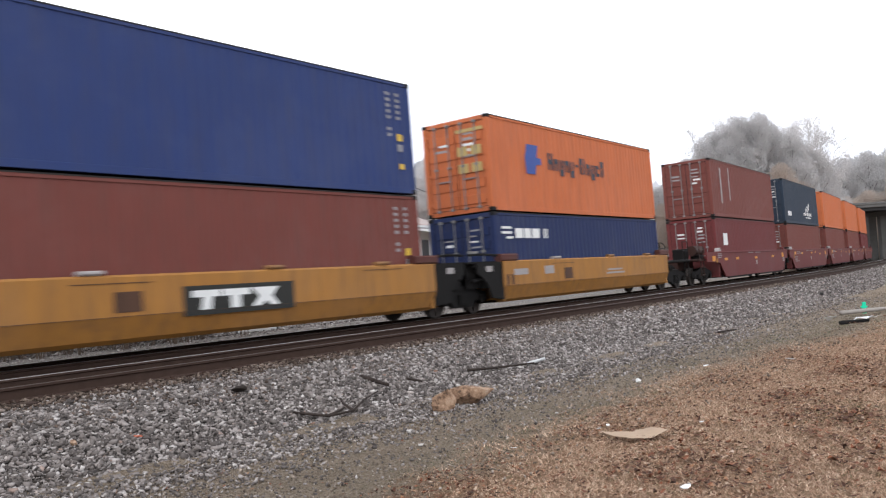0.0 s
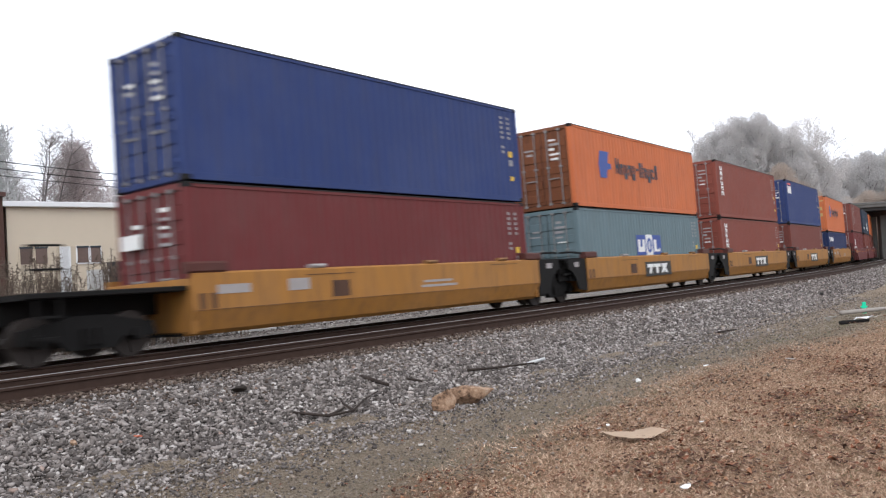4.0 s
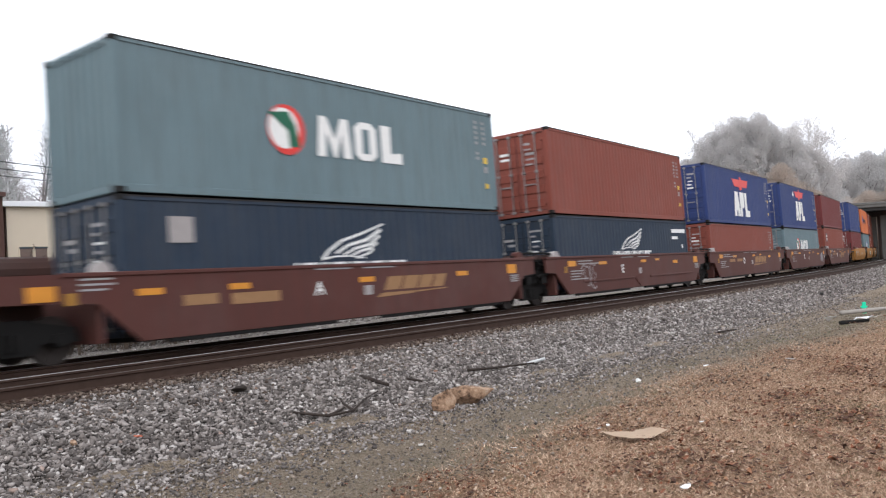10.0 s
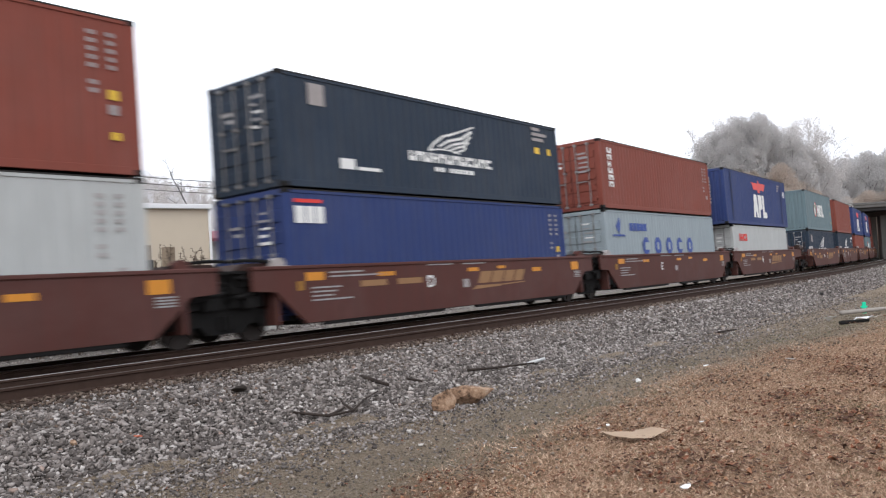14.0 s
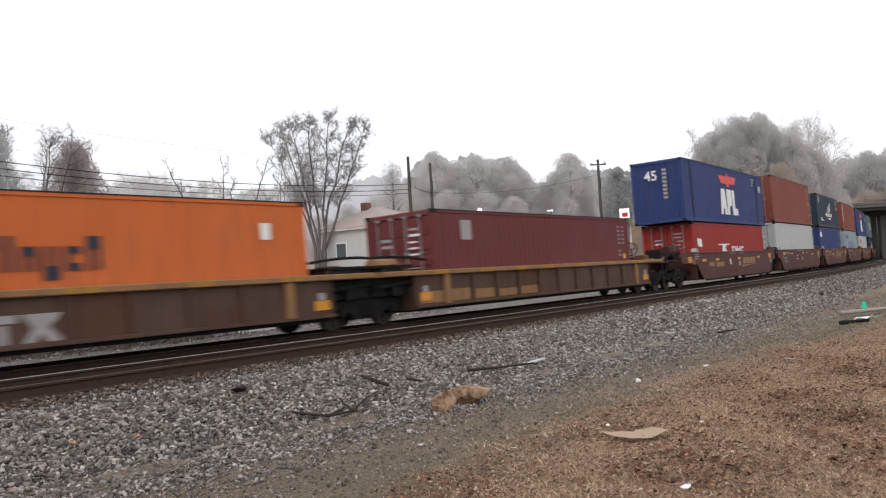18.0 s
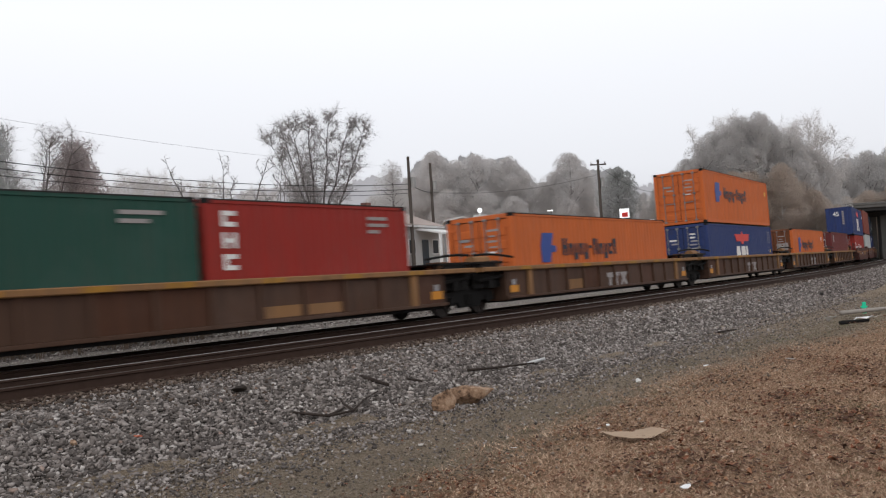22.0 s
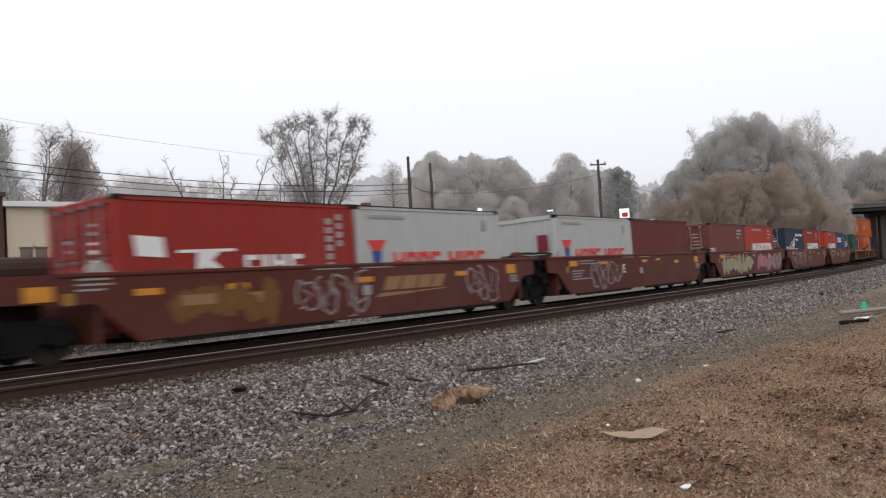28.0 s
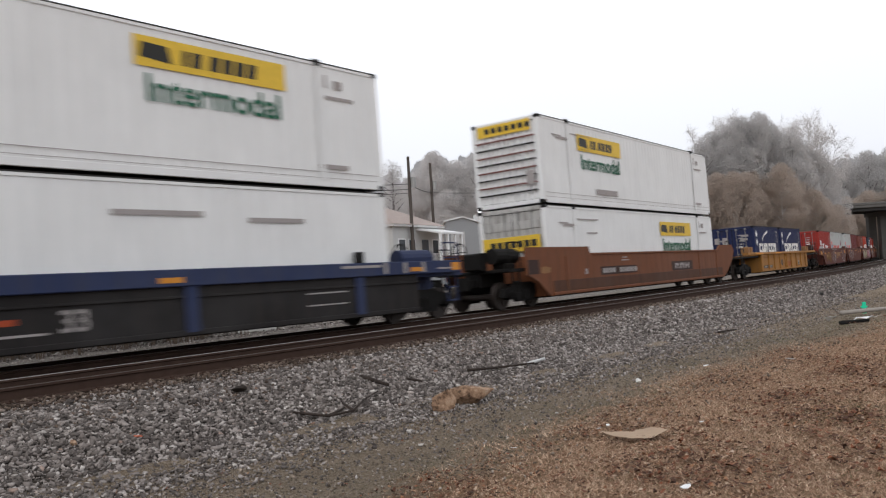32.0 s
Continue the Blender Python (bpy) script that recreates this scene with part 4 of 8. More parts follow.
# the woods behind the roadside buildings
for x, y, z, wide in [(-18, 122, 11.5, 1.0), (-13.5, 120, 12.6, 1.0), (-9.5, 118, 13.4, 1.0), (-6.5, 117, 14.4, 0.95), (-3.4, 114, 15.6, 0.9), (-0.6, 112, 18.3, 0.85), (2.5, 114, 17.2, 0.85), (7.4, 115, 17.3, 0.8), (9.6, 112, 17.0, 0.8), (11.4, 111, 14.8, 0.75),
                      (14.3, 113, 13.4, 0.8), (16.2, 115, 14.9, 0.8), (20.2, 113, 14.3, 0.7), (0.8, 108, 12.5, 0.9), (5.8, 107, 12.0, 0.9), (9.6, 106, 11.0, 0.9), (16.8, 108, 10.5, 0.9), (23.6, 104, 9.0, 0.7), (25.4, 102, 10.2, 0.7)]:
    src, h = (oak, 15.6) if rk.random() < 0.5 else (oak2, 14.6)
    plant_to(src, h, x, y, z, "broad tree, fog painted into its pale leaves", rk, PALE, wide)

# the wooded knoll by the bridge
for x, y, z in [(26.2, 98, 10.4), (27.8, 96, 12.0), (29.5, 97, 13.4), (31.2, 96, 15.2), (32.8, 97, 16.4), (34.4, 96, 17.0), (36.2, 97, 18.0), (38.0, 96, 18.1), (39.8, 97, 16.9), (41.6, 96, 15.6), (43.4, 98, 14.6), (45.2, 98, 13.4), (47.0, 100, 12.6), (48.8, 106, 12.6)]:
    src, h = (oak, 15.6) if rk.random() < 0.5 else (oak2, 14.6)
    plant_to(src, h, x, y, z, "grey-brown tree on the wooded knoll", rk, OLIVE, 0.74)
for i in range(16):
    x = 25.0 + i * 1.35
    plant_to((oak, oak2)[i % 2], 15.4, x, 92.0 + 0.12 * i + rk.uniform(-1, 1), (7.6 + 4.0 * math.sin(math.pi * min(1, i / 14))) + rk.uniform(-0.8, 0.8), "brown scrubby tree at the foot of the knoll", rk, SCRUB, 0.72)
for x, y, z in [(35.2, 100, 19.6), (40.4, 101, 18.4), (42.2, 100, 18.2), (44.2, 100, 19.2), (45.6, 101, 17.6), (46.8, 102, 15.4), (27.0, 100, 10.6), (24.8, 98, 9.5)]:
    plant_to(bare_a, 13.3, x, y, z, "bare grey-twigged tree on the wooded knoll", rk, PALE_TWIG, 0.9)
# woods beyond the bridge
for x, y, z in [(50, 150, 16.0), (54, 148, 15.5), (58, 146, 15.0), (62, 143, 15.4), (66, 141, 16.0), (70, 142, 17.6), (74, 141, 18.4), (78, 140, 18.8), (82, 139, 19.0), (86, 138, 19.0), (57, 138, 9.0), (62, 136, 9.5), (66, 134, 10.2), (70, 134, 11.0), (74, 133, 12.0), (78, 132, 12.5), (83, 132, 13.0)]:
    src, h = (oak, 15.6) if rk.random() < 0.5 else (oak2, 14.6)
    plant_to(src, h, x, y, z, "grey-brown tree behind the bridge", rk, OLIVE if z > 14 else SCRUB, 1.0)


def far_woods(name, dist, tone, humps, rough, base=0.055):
    """A plain strip of woods, far behind everything, fog painted into its glow. humps: (bearing, height, half width) as
    slopes from the eye.
    """
    m = bpy.data.materials.new("painted_fog_glow")
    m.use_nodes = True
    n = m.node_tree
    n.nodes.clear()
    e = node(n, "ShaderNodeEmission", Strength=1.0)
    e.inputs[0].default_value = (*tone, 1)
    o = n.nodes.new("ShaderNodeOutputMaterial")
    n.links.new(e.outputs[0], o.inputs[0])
    v, f = [], []
    for i in range(5001):
        b = -0.75 + i * 1.5 / 5000
        h = base
        for c, top, w in humps:
            h = max(h, base + (top - base) * math.exp(-((b - c) / w) ** 2))
        for k, size in ((55, 2.6), (130, 1.7), (330, 1.0), (900, 0.6)):
            h += rough * size * (abs(noise.noise(Vector((b * k, dist, k)))) - 0.25)
        h += rough * 0.35 * noise.noise(Vector((b * 3000, dist, 3)))
        v += [(dist * b, dist, -4), (dist * b, dist, EYE_Z + dist * h)]
        if i:
            f.append((2 * i - 2, 2 * i, 2 * i + 1, 2 * i - 1))
    tagged(mesh_ob(name, v, f, m), "distant woods strip, fog painted as a pale glow", "backdrop", kind="structure")


# Each farther strip glows paler, so the haze is in the tone itself.
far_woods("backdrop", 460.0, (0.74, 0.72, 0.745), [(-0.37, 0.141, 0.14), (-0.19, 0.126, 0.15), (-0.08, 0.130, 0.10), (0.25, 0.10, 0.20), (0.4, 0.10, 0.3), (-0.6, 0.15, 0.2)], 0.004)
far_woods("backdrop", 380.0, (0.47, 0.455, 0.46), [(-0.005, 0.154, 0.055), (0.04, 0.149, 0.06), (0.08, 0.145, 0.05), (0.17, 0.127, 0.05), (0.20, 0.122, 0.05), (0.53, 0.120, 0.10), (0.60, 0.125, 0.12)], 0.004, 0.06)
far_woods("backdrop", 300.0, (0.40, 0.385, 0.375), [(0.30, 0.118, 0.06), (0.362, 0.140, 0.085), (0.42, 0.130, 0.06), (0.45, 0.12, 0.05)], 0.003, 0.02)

# ---- buildings beyond the track ----
# Beige raised in the base colour to look paled by fog.
BEIGE = plain("beige_metal_wall", (0.62, 0.53, 0.41), 0.7, vary=0.93, scale=1.0)
WHITE_TRIM = plain("white_trim", (0.80, 0.80, 0.80), 0.5, vary=0.92)
WHITE_WALL = plain("white_siding", (0.52, 0.52, 0.51), 0.7, vary=0.9, scale=2)
DARK_GLASS = plain("dark_window", (0.06, 0.07, 0.08), 0.15, vary=0.9)
BROWN_GLASS = plain("curtained_window", (0.17, 0.12, 0.10), 0.25, vary=0.8)
# Shingle brown made lighter than it is, with the haze in the colour.
SHINGLE = plain("brown_shingle", (0.42, 0.35, 0.32), 0.9, vary=0.8, scale=3)
MAROON_ROOF = plain("maroon_metal_roof", (0.24, 0.09, 0.10), 0.6, vary=0.85)


def framed(x, y, turn, z=None):
    return at(x, y, land(x, y) if z is None else z) @ Matrix.Rotation(turn, 4, "Z")


def shed_building():
    """Long beige metal building with a white eave; local x along its front."""
    b = new("warehouse")
    ang = math.atan2(35.4 - 30.0, -10.09 + 15.95)
    L, D, H = 7.97, 14.0, 4.7
    b.matrix_basis = at(-15.95, 30.0, 0.0) @ Matrix.Rotation(ang, 4, "Z")
    tagged(b, "low beige metal warehouse with a white eave", "building")
    s = Solid().box(0, L, 0, D, -0.8, H)
    place("wall", s.mesh("wall"), BEIGE, b)
    place("gutter", Solid().box(-0.15, L + 0.15, -0.22, 0.0, H - 0.06, H + 0.14, 0.02).mesh("gutter"), WHITE_TRIM, b)
    place("roof", Solid().prism([(-0.1, -0.15, H + 0.14), (-0.1, D / 2, H + 0.5), (-0.1, D + 0.15, H + 0.14), (-0.1, D / 2, H + 0.2)], (L + 0.2, 0, 0)).mesh("roof"), WHITE_TRIM, b)
    place("door", Solid().box(1.8, 2.20, -0.05, 0.0, 1.1, 3.14, 0.01).mesh("door"), WHITE_TRIM, b, None, "white door")
    for x, w, z0, z1 in ((0.41, 0.41, 2.5, 3.1), (0.94, 0.41, 2.5, 3.1), (2.45, 0.40, 2.5, 3.1), (2.96, 0.36, 2.5, 3.1)):
        fr = place("window", Solid().box(x - 0.05, x + w + 0.05, -0.04, 0.0, z0 - 0.05, z1 + 0.05, 0.01).mesh("window"), WHITE_TRIM if x > 2 else BEIGE, b)
        place("pane", Solid().box(x, x + w, -0.05, -0.04, z0, z1).mesh("pane"), BROWN_GLASS, fr, None, "brown-curtained pane")
        place("lintel", Solid().box(x - 0.03, x + w + 0.03, -0.07, -0.04, z1 - 0.02, z1 + 0.05, 0.005).mesh("lintel"), DARK_GLASS, fr)
    place("downpipe", Solid().tube((L + 0.05, -0.05, 0), (L + 0.05, -0.05, H), 0.06, n=8).mesh("downpipe"), WHITE_TRIM, b)
    # the brown neighbour at its end
    n = new("brick_building")
    n.matrix_basis = at(-16.15, 29.6, 0) @ Matrix.Rotation(ang, 4, "Z")
    tagged(n, "dark brown building beside the beige warehouse", "building")
    place("wall", Solid().box(-9, 0.28, 0, 12, -0.8, 5.0).mesh("wall"), plain("dark_brown_wall", (0.10, 0.055, 0.045), 0.8), n)
    place("roof", Solid().box(-9.2, 0.34, -0.2, 12.2, 5.0, 5.15).mesh("roof"), plain("brown_roof_edge", (0.12, 0.07, 0.06), 0.8), n)
    a = new("annex")
    a.matrix_basis = at(-12.4, 38.6, 0.3) @ Matrix.Rotation(0.35, 4, "Z")
    tagged(a, "white annex with a maroon metal roof", "building")
    place("wall", Solid().box(0, 3.0, 0.2, 5, -0.6, 3.2).mesh("wall"), WHITE_WALL, a)
    place("roof", Solid().prism([(-0.2, -0.4, 3.15), (-0.2, 2.6, 3.75), (-0.2, 2.6, 3.85), (-0.2, -0.4, 3.3)], (3.5, 0, 0)).mesh("roof"), MAROON_ROOF, a)
    place("door", Solid().box(1.6, 2.4, 0.14, 0.2, 0, 2.05, 0.01).mesh("door"), DARK_GLASS, a)
    place("post", Solid().box(3.1, 3.22, -0.35, -0.23, -0.4, 3.2).mesh("post"), WHITE_TRIM, a)


shed_building()


def house():
    h = new("house")
    h.matrix_basis = at(-3.62, 60.0, 2.05) @ Matrix.Rotation(math.atan2(8, 4.24), 4, "Z")
    tagged(h, "white single-storey house with brown hip roof", "house")
    L, D, H = 7.2, 6.6, 3.0
    place("wall", Solid().box(0, L, 0, D, -0.8, H).mesh("wall"), WHITE_WALL, h)
    place("fascia", Solid().box(-0.35, L + 0.35, -0.35, D + 0.35, H, H + 0.16).mesh("fascia"), WHITE_TRIM, h)
    e = 0.45
    v = [(-e, -e, H + 0.16), (L + e, -e, H + 0.16), (L + e, D + e, H + 0.16), (-e, D + e, H + 0.16), (2.9, D / 2, H + 1.9), (L - 2.9, D / 2, H + 1.9)]
    place("roof", Solid().add(v, [(0, 1, 5, 4), (2, 3, 4, 5), (1, 2, 5), (3, 0, 4), (3, 2, 1, 0)]).mesh("roof"), SHINGLE, h)
    place("chimney", Solid().box(2.3, 2.9, 3.6, 4.2, H + 0.4, H + 2.2, 0.02).mesh("chimney"), plain("brick_chimney", (0.22, 0.12, 0.10), 0.9), h)
    win = Solid().box(-0.5, 0.5, -0.05, 0, 0.9, 2.1).mesh("window")
    pane = Solid().box(-0.42, 0.42, -0.07, -0.05, 0.98, 2.02).mesh("pane")
    for x in (1.2, 2.7, 6.4):
        w = place("window", win, WHITE_TRIM, h, at(x, 0, 0))
        place("pane", pane, DARK_GLASS, w)
    for y in (1.6, 4.6):
        w = place("window", win, WHITE_TRIM, h, at(0, y, 0) @ Matrix.Rotation(-math.pi / 2, 4, "Z"))
        place("pane", pane, DARK_GLASS, w)
    place("door", Solid().box(4.3, 5.25, -0.06, 0, 0, 2.05, 0.01).mesh("door"), DARK_GLASS, h)
    place("porch_roof", Solid().prism([(3.4, 0, 2.8), (3.4, -2.2, 2.35), (3.4, -2.2, 2.5), (3.4, 0, 2.95)], (3.8, 0, 0)).mesh("porch_roof"), WHITE_TRIM, h)
    col = Solid().box(-0.1, 0.1, -2.15, -1.95, -0.5, 2.4, 0.02).mesh("column")
    for x in (3.55, 4.7, 5.9, 7.05):
        place("column", col, WHITE_TRIM, h, at(x, 0, 0))


house()


def parked_car(x, y, turn, mat, label):
    c = new("car")
    c.matrix_basis = framed(x, y, turn)
    tagged(c, label, "car", "parked cars")
    prof = [(-2.2, 0.35), (-2.25, 0.75), (-1.9, 0.95), (2.05, 0.82), (2.25, 0.6), (2.2, 0.35)]
    place("body", Solid().prism([(a, -0.88, b) for a, b in prof], (0, 1.76, 0)).mesh("body"), mat, c)
    cab = [(-1.7, 0.94), (-1.05, 1.42), (0.35, 1.44), (1.15, 0.88)]
    place("cabin", Solid().prism([(a, -0.74, b) for a, b in cab], (0, 1.48, 0)).mesh("cabin"), mat, c)
    gl = [(-1.42, 1.0), (-0.98, 1.36), (0.28, 1.38), (0.92, 0.98)]
    g = Solid().prism([(a, -0.76, b) for a, b in gl], (0, 1.52, 0)).mesh("side_window")
    place("side_window", g, DARK_GLASS, c)
    tyre = Solid().tube((0, -0.1, 0), (0, 0.1, 0), 0.32, n=16).mesh("tyre")
    rim = Solid().tube((0, -0.11, 0), (0, 0.11, 0), 0.19, n=12).mesh("rim")
    for sx in (-1.35, 1.4):
        for sy in (-0.80, 0.80):
            w = place("wheel", tyre, GASKET, c, at(sx, sy, 0.32))
            place("rim", rim, ROD, w)
    for sy in (-0.6, 0.6):
        place("headlight", Solid().box(2.1, 2.24, sy - 0.16, sy + 0.16, 0.6, 0.74, 0.02).mesh("headlight"), ROD, c)


parked_car(-4.75, 46.0, 0.25, plain("white_car_paint", (0.70, 0.71, 0.72), 0.3, vary=0.97), "white saloon car parked by the house")
parked_car(-0.6, 55.5, 0.5, plain("silver_car_paint", (0.36, 0.37, 0.38), 0.3, 0.3, vary=0.97), "silver car parked by the yard")


def glow(name, col, power):
    m = bpy.data.materials.new(name)
    m.use_nodes = True
    b = m.node_tree.nodes["Principled BSDF"]
    b.inputs["Base Color"].default_value = (*col, 1)
    b.inputs["Emission Color"].default_value = (*col, 1)
    b.inputs["Emission Strength"].default_value = power
    return m


LIT_WHITE, LIT_RED = glow("lit_white_lamp", (1, 1, 1), 1.6), glow("lit_red_strip", (1.0, 0.16, 0.12), 0.9)


def roadside():
    sh = new("shed")
    sh.matrix_basis = at(0.4, 76, 2.0) @ Matrix.Rotation(0.05, 4, "Z")
    tagged(sh, "grey metal shed with pale doors", "shed")
    place("wall", Solid().prism([(0, 0, -0.6), (3.2, 0, -0.6), (3.2, 0, 3.9), (1.6, 0, 4.5), (0, 0, 4.2)], (0, 5, 0)).mesh("wall"), plain("grey_metal_wall", (0.30, 0.31, 0.32), 0.6, vary=0.9), sh)
    place("door", Solid().box(0.4, 1.7, -0.05, 0, 0, 3.2, 0.01).mesh("door"), plain("pale_door", (0.5, 0.5, 0.5), 0.6), sh)
    place("roof", Solid().prism([(-0.15, -0.2, 4.2), (1.6, -0.2, 4.52), (3.4, -0.2, 3.85), (3.4, -0.2, 3.97), (1.6, -0.2, 4.64), (-0.15, -0.2, 4.32)], (0, 5.4, 0)).mesh("roof"), WHITE_TRIM, sh)
    d = new("roadside_restaurant")
    d.matrix_basis = at(2.6, 80, 2.1)
    tagged(d, "white roadside building with a tower and red light strip", "building")
    place("wall", Solid().box(0, 5.0, 0, 6, -0.6, 3.0).mesh("wall"), WHITE_WALL, d)
    place("tower", Solid().box(0.6, 1.9, 0.3, 1.7, 3.0, 4.9, 0.05).mesh("tower"), WHITE_WALL, d)
    place("lamp", Solid().tube((1.25, 1.0, 4.9), (1.25, 1.0, 5.15), 0.1, n=8).mesh("lamp"), WHITE_TRIM, d)
    bm = bmesh.new()
    bmesh.ops.create_icosphere(bm, subdivisions=2, radius=0.24)
    me = bpy.data.meshes.new("globe")
    bm.to_mesh(me)
    bm.free()
    place("globe", me, LIT_WHITE, d, at(1.25, 0.9, 5.35), "lit white globe lamp")
    place("globe", me, LIT_WHITE, d, at(-0.4, -0.2, 2.4), "lit white globe lamp")
    win = Solid().box(-0.55, 0.55, -0.05, 0, 0.9, 1.9).mesh("window")
    for x in (0.9, 2.4, 3.9):
        place("window", win, DARK_GLASS, d, at(x, 0, 0.5))
    g = new("canopy")
    g.matrix_basis = at(6.3, 86, 2.2) @ Matrix.Rotation(-0.02, 4, "Z")
    tagged(g, "long flat canopy edged with a red light strip", "canopy")
    place("roof", Solid().box(0, 10.6, 0, 7, 3.7, 4.2, 0.03).mesh("roof"), plain("grey_canopy", (0.30, 0.29, 0.29), 0.7), g)
    place("light_strip", Solid().box(0, 10.6, -0.05, 0, 4.1, 4.2).mesh("light_strip"), LIT_RED, g, None, "glowing red strip")
    post = Solid().box(-0.15, 0.15, 0.5, 0.8, -0.6, 3.7).mesh("post")
    for x in (0.6, 5.3, 10.0):
        place("post", post, WHITE_TRIM, g, at(x, 0, 0))
    lampm = Solid().box(-0.14, 0.14, -0.14, 0.0, 3.55, 3.7, 0.02).mesh("lamp")
    for x in (1.6, 4.2, 6.9, 9.2):
        place("lamp", lampm, LIT_WHITE, g, at(x, 0, 0), "lit white lamp")
    sg = new("roadside_sign")
    sg.matrix_basis = at(20.17, 90, 2.2)
    tagged(sg, "white and red roadside sign on a post", "sign")
    place("post", Solid().tube((0, 0, -0.6), (0, 0, 4.1), 0.12, n=8).mesh("post"), WHITE_TRIM, sg)
    place("panel", Solid().box(-0.50, 0.50, -0.1, 0.1, 4.2, 5.2, 0.03).mesh("panel"), LIT_WHITE, sg, None, "lit white panel")
    place("panel", Solid().box(-0.30, 0.36, -0.13, -0.1, 4.28, 4.80).mesh("panel"), MARK_RED, sg, None, "red panel")
    mast = new("sign_mast")
    mast.matrix_basis = at(21.6, 94, 2.2)
    tagged(mast, "tall white mast beside the roadside sign", "mast")
    place("pole", Solid().tube((0, 0, -0.6), (0, 0, 8.2), 0.14, 0.1, n=8).mesh("pole"), WHITE_TRIM, mast)
    place("arm", Solid().box(-0.6, 0.6, -0.06, 0.06, 6.6, 6.75).mesh("arm"), WHITE_TRIM, mast)
    for x, y, z in ((24.5, 95, 6.2), (13.2, 98, 8.2), (27.5, 97, 6.4)):
        lp = tagged(new("street_lamp"), "street lamp with a lit white head", "street lamp", "street lamps")
        lp.matrix_basis = at(x, y, land(x, y))
        hh = z - land(x, y)
        place("pole", Solid().tube((0, 0, -0.2), (0, 0, hh), 0.07, n=6).mesh("pole"), ROD, lp)
        place("head", Solid().box(-0.45, 0.25, -0.12, 0.12, hh, hh + 0.12, 0.03).mesh("head"), LIT_WHITE, lp, None, "lit lamp head")


roadside()
POLE_WOOD = plain("pole_wood", (0.10, 0.085, 0.075), 0.9)


def utility_pole(x, y, top, label, arm=True):
    z0 = land(x, y)
    p = tagged(new("utility_pole"), label, "utility pole", "utility poles")
    p.matrix_basis = at(x, y, z0)
    h = top - z0
    place("pole", Solid().tube((0, 0, -0.5), (0, 0, h), 0.16, 0.11, n=9).mesh("pole"), POLE_WOOD, p)
    if arm:
        place("crossarm", Solid().box(-0.7, 0.7, -0.06, 0.06, h - 0.5, h - 0.38).mesh("crossarm"), POLE_WOOD, p)
        ins = Solid().tube((0, 0, h - 0.38), (0, 0, h - 0.2), 0.05, n=6).mesh("insulator")
        for k in (-0.6, 0.6):
            place("insulator", ins, ROD, p, at(k, 0, 0))
    place("transformer", Solid().tube((0.3, 0, h - 2.4), (0.3, 0, h - 1.6), 0.2, n=10).mesh("transformer"), ROD, p)
    return p


utility_pole(-2.26, 62, 10.4, "dark wooden utility pole behind the track", False)
utility_pole(-0.70, 72, 11.2, "dark wooden utility pole behind the track", False)
utility_pole(13.9, 71, 10.5, "dark wooden utility pole with crossarm")


def wire(a, b, sag, r, n=14):
    pts = []
    for i in range(n + 1):
        t = i / n
        p = Vector(a).lerp(Vector(b), t)
        p.z -= sag * 4 * t * (1 - t)
        pts.append(p)
    k, v, f = 5, [], []
    for i, q in enumerate(pts):
        w = (pts[min(n, i + 1)] - pts[max(0, i - 1)]).normalized()
        u = w.orthogonal().normalized()
        x = w.cross(u)
        v += [q + (u * math.cos(j * 2 * math.pi / k) + x * math.sin(j * 2 * math.pi / k)) * r for j in range(k)]
        if i:
            f += [((i - 1) * k + j, (i - 1) * k + (j + 1) % k, i * k + (j + 1) % k, i * k + j) for j in range(k)]
    tagged(mesh_ob("power_line", v, f, GASKET), "thin black overhead power line", "wire", "power lines")


wire((-24.5, 36, 8.4), (-2.26, 62, 8.3), 0.75, 0.024)
wire((-24.5, 36, 8.05), (-2.26, 62, 7.9), 0.75, 0.024)
wire((-24.5, 36, 7.7), (-2.26, 62, 7.6), 0.75, 0.018)
wire((-26.5, 42, 11.6), (-2.26, 62, 9.6), 0.5, 0.007)
wire((-2.26, 62, 8.3), (-0.70, 72, 8.6), 0.15, 0.025)
wire((-0.70, 72, 8.6), (13.9, 71, 9.2), 0.6, 0.012)
wire((13.9, 71, 10.0), (24.5, 92, 9.2), 0.6, 0.015)


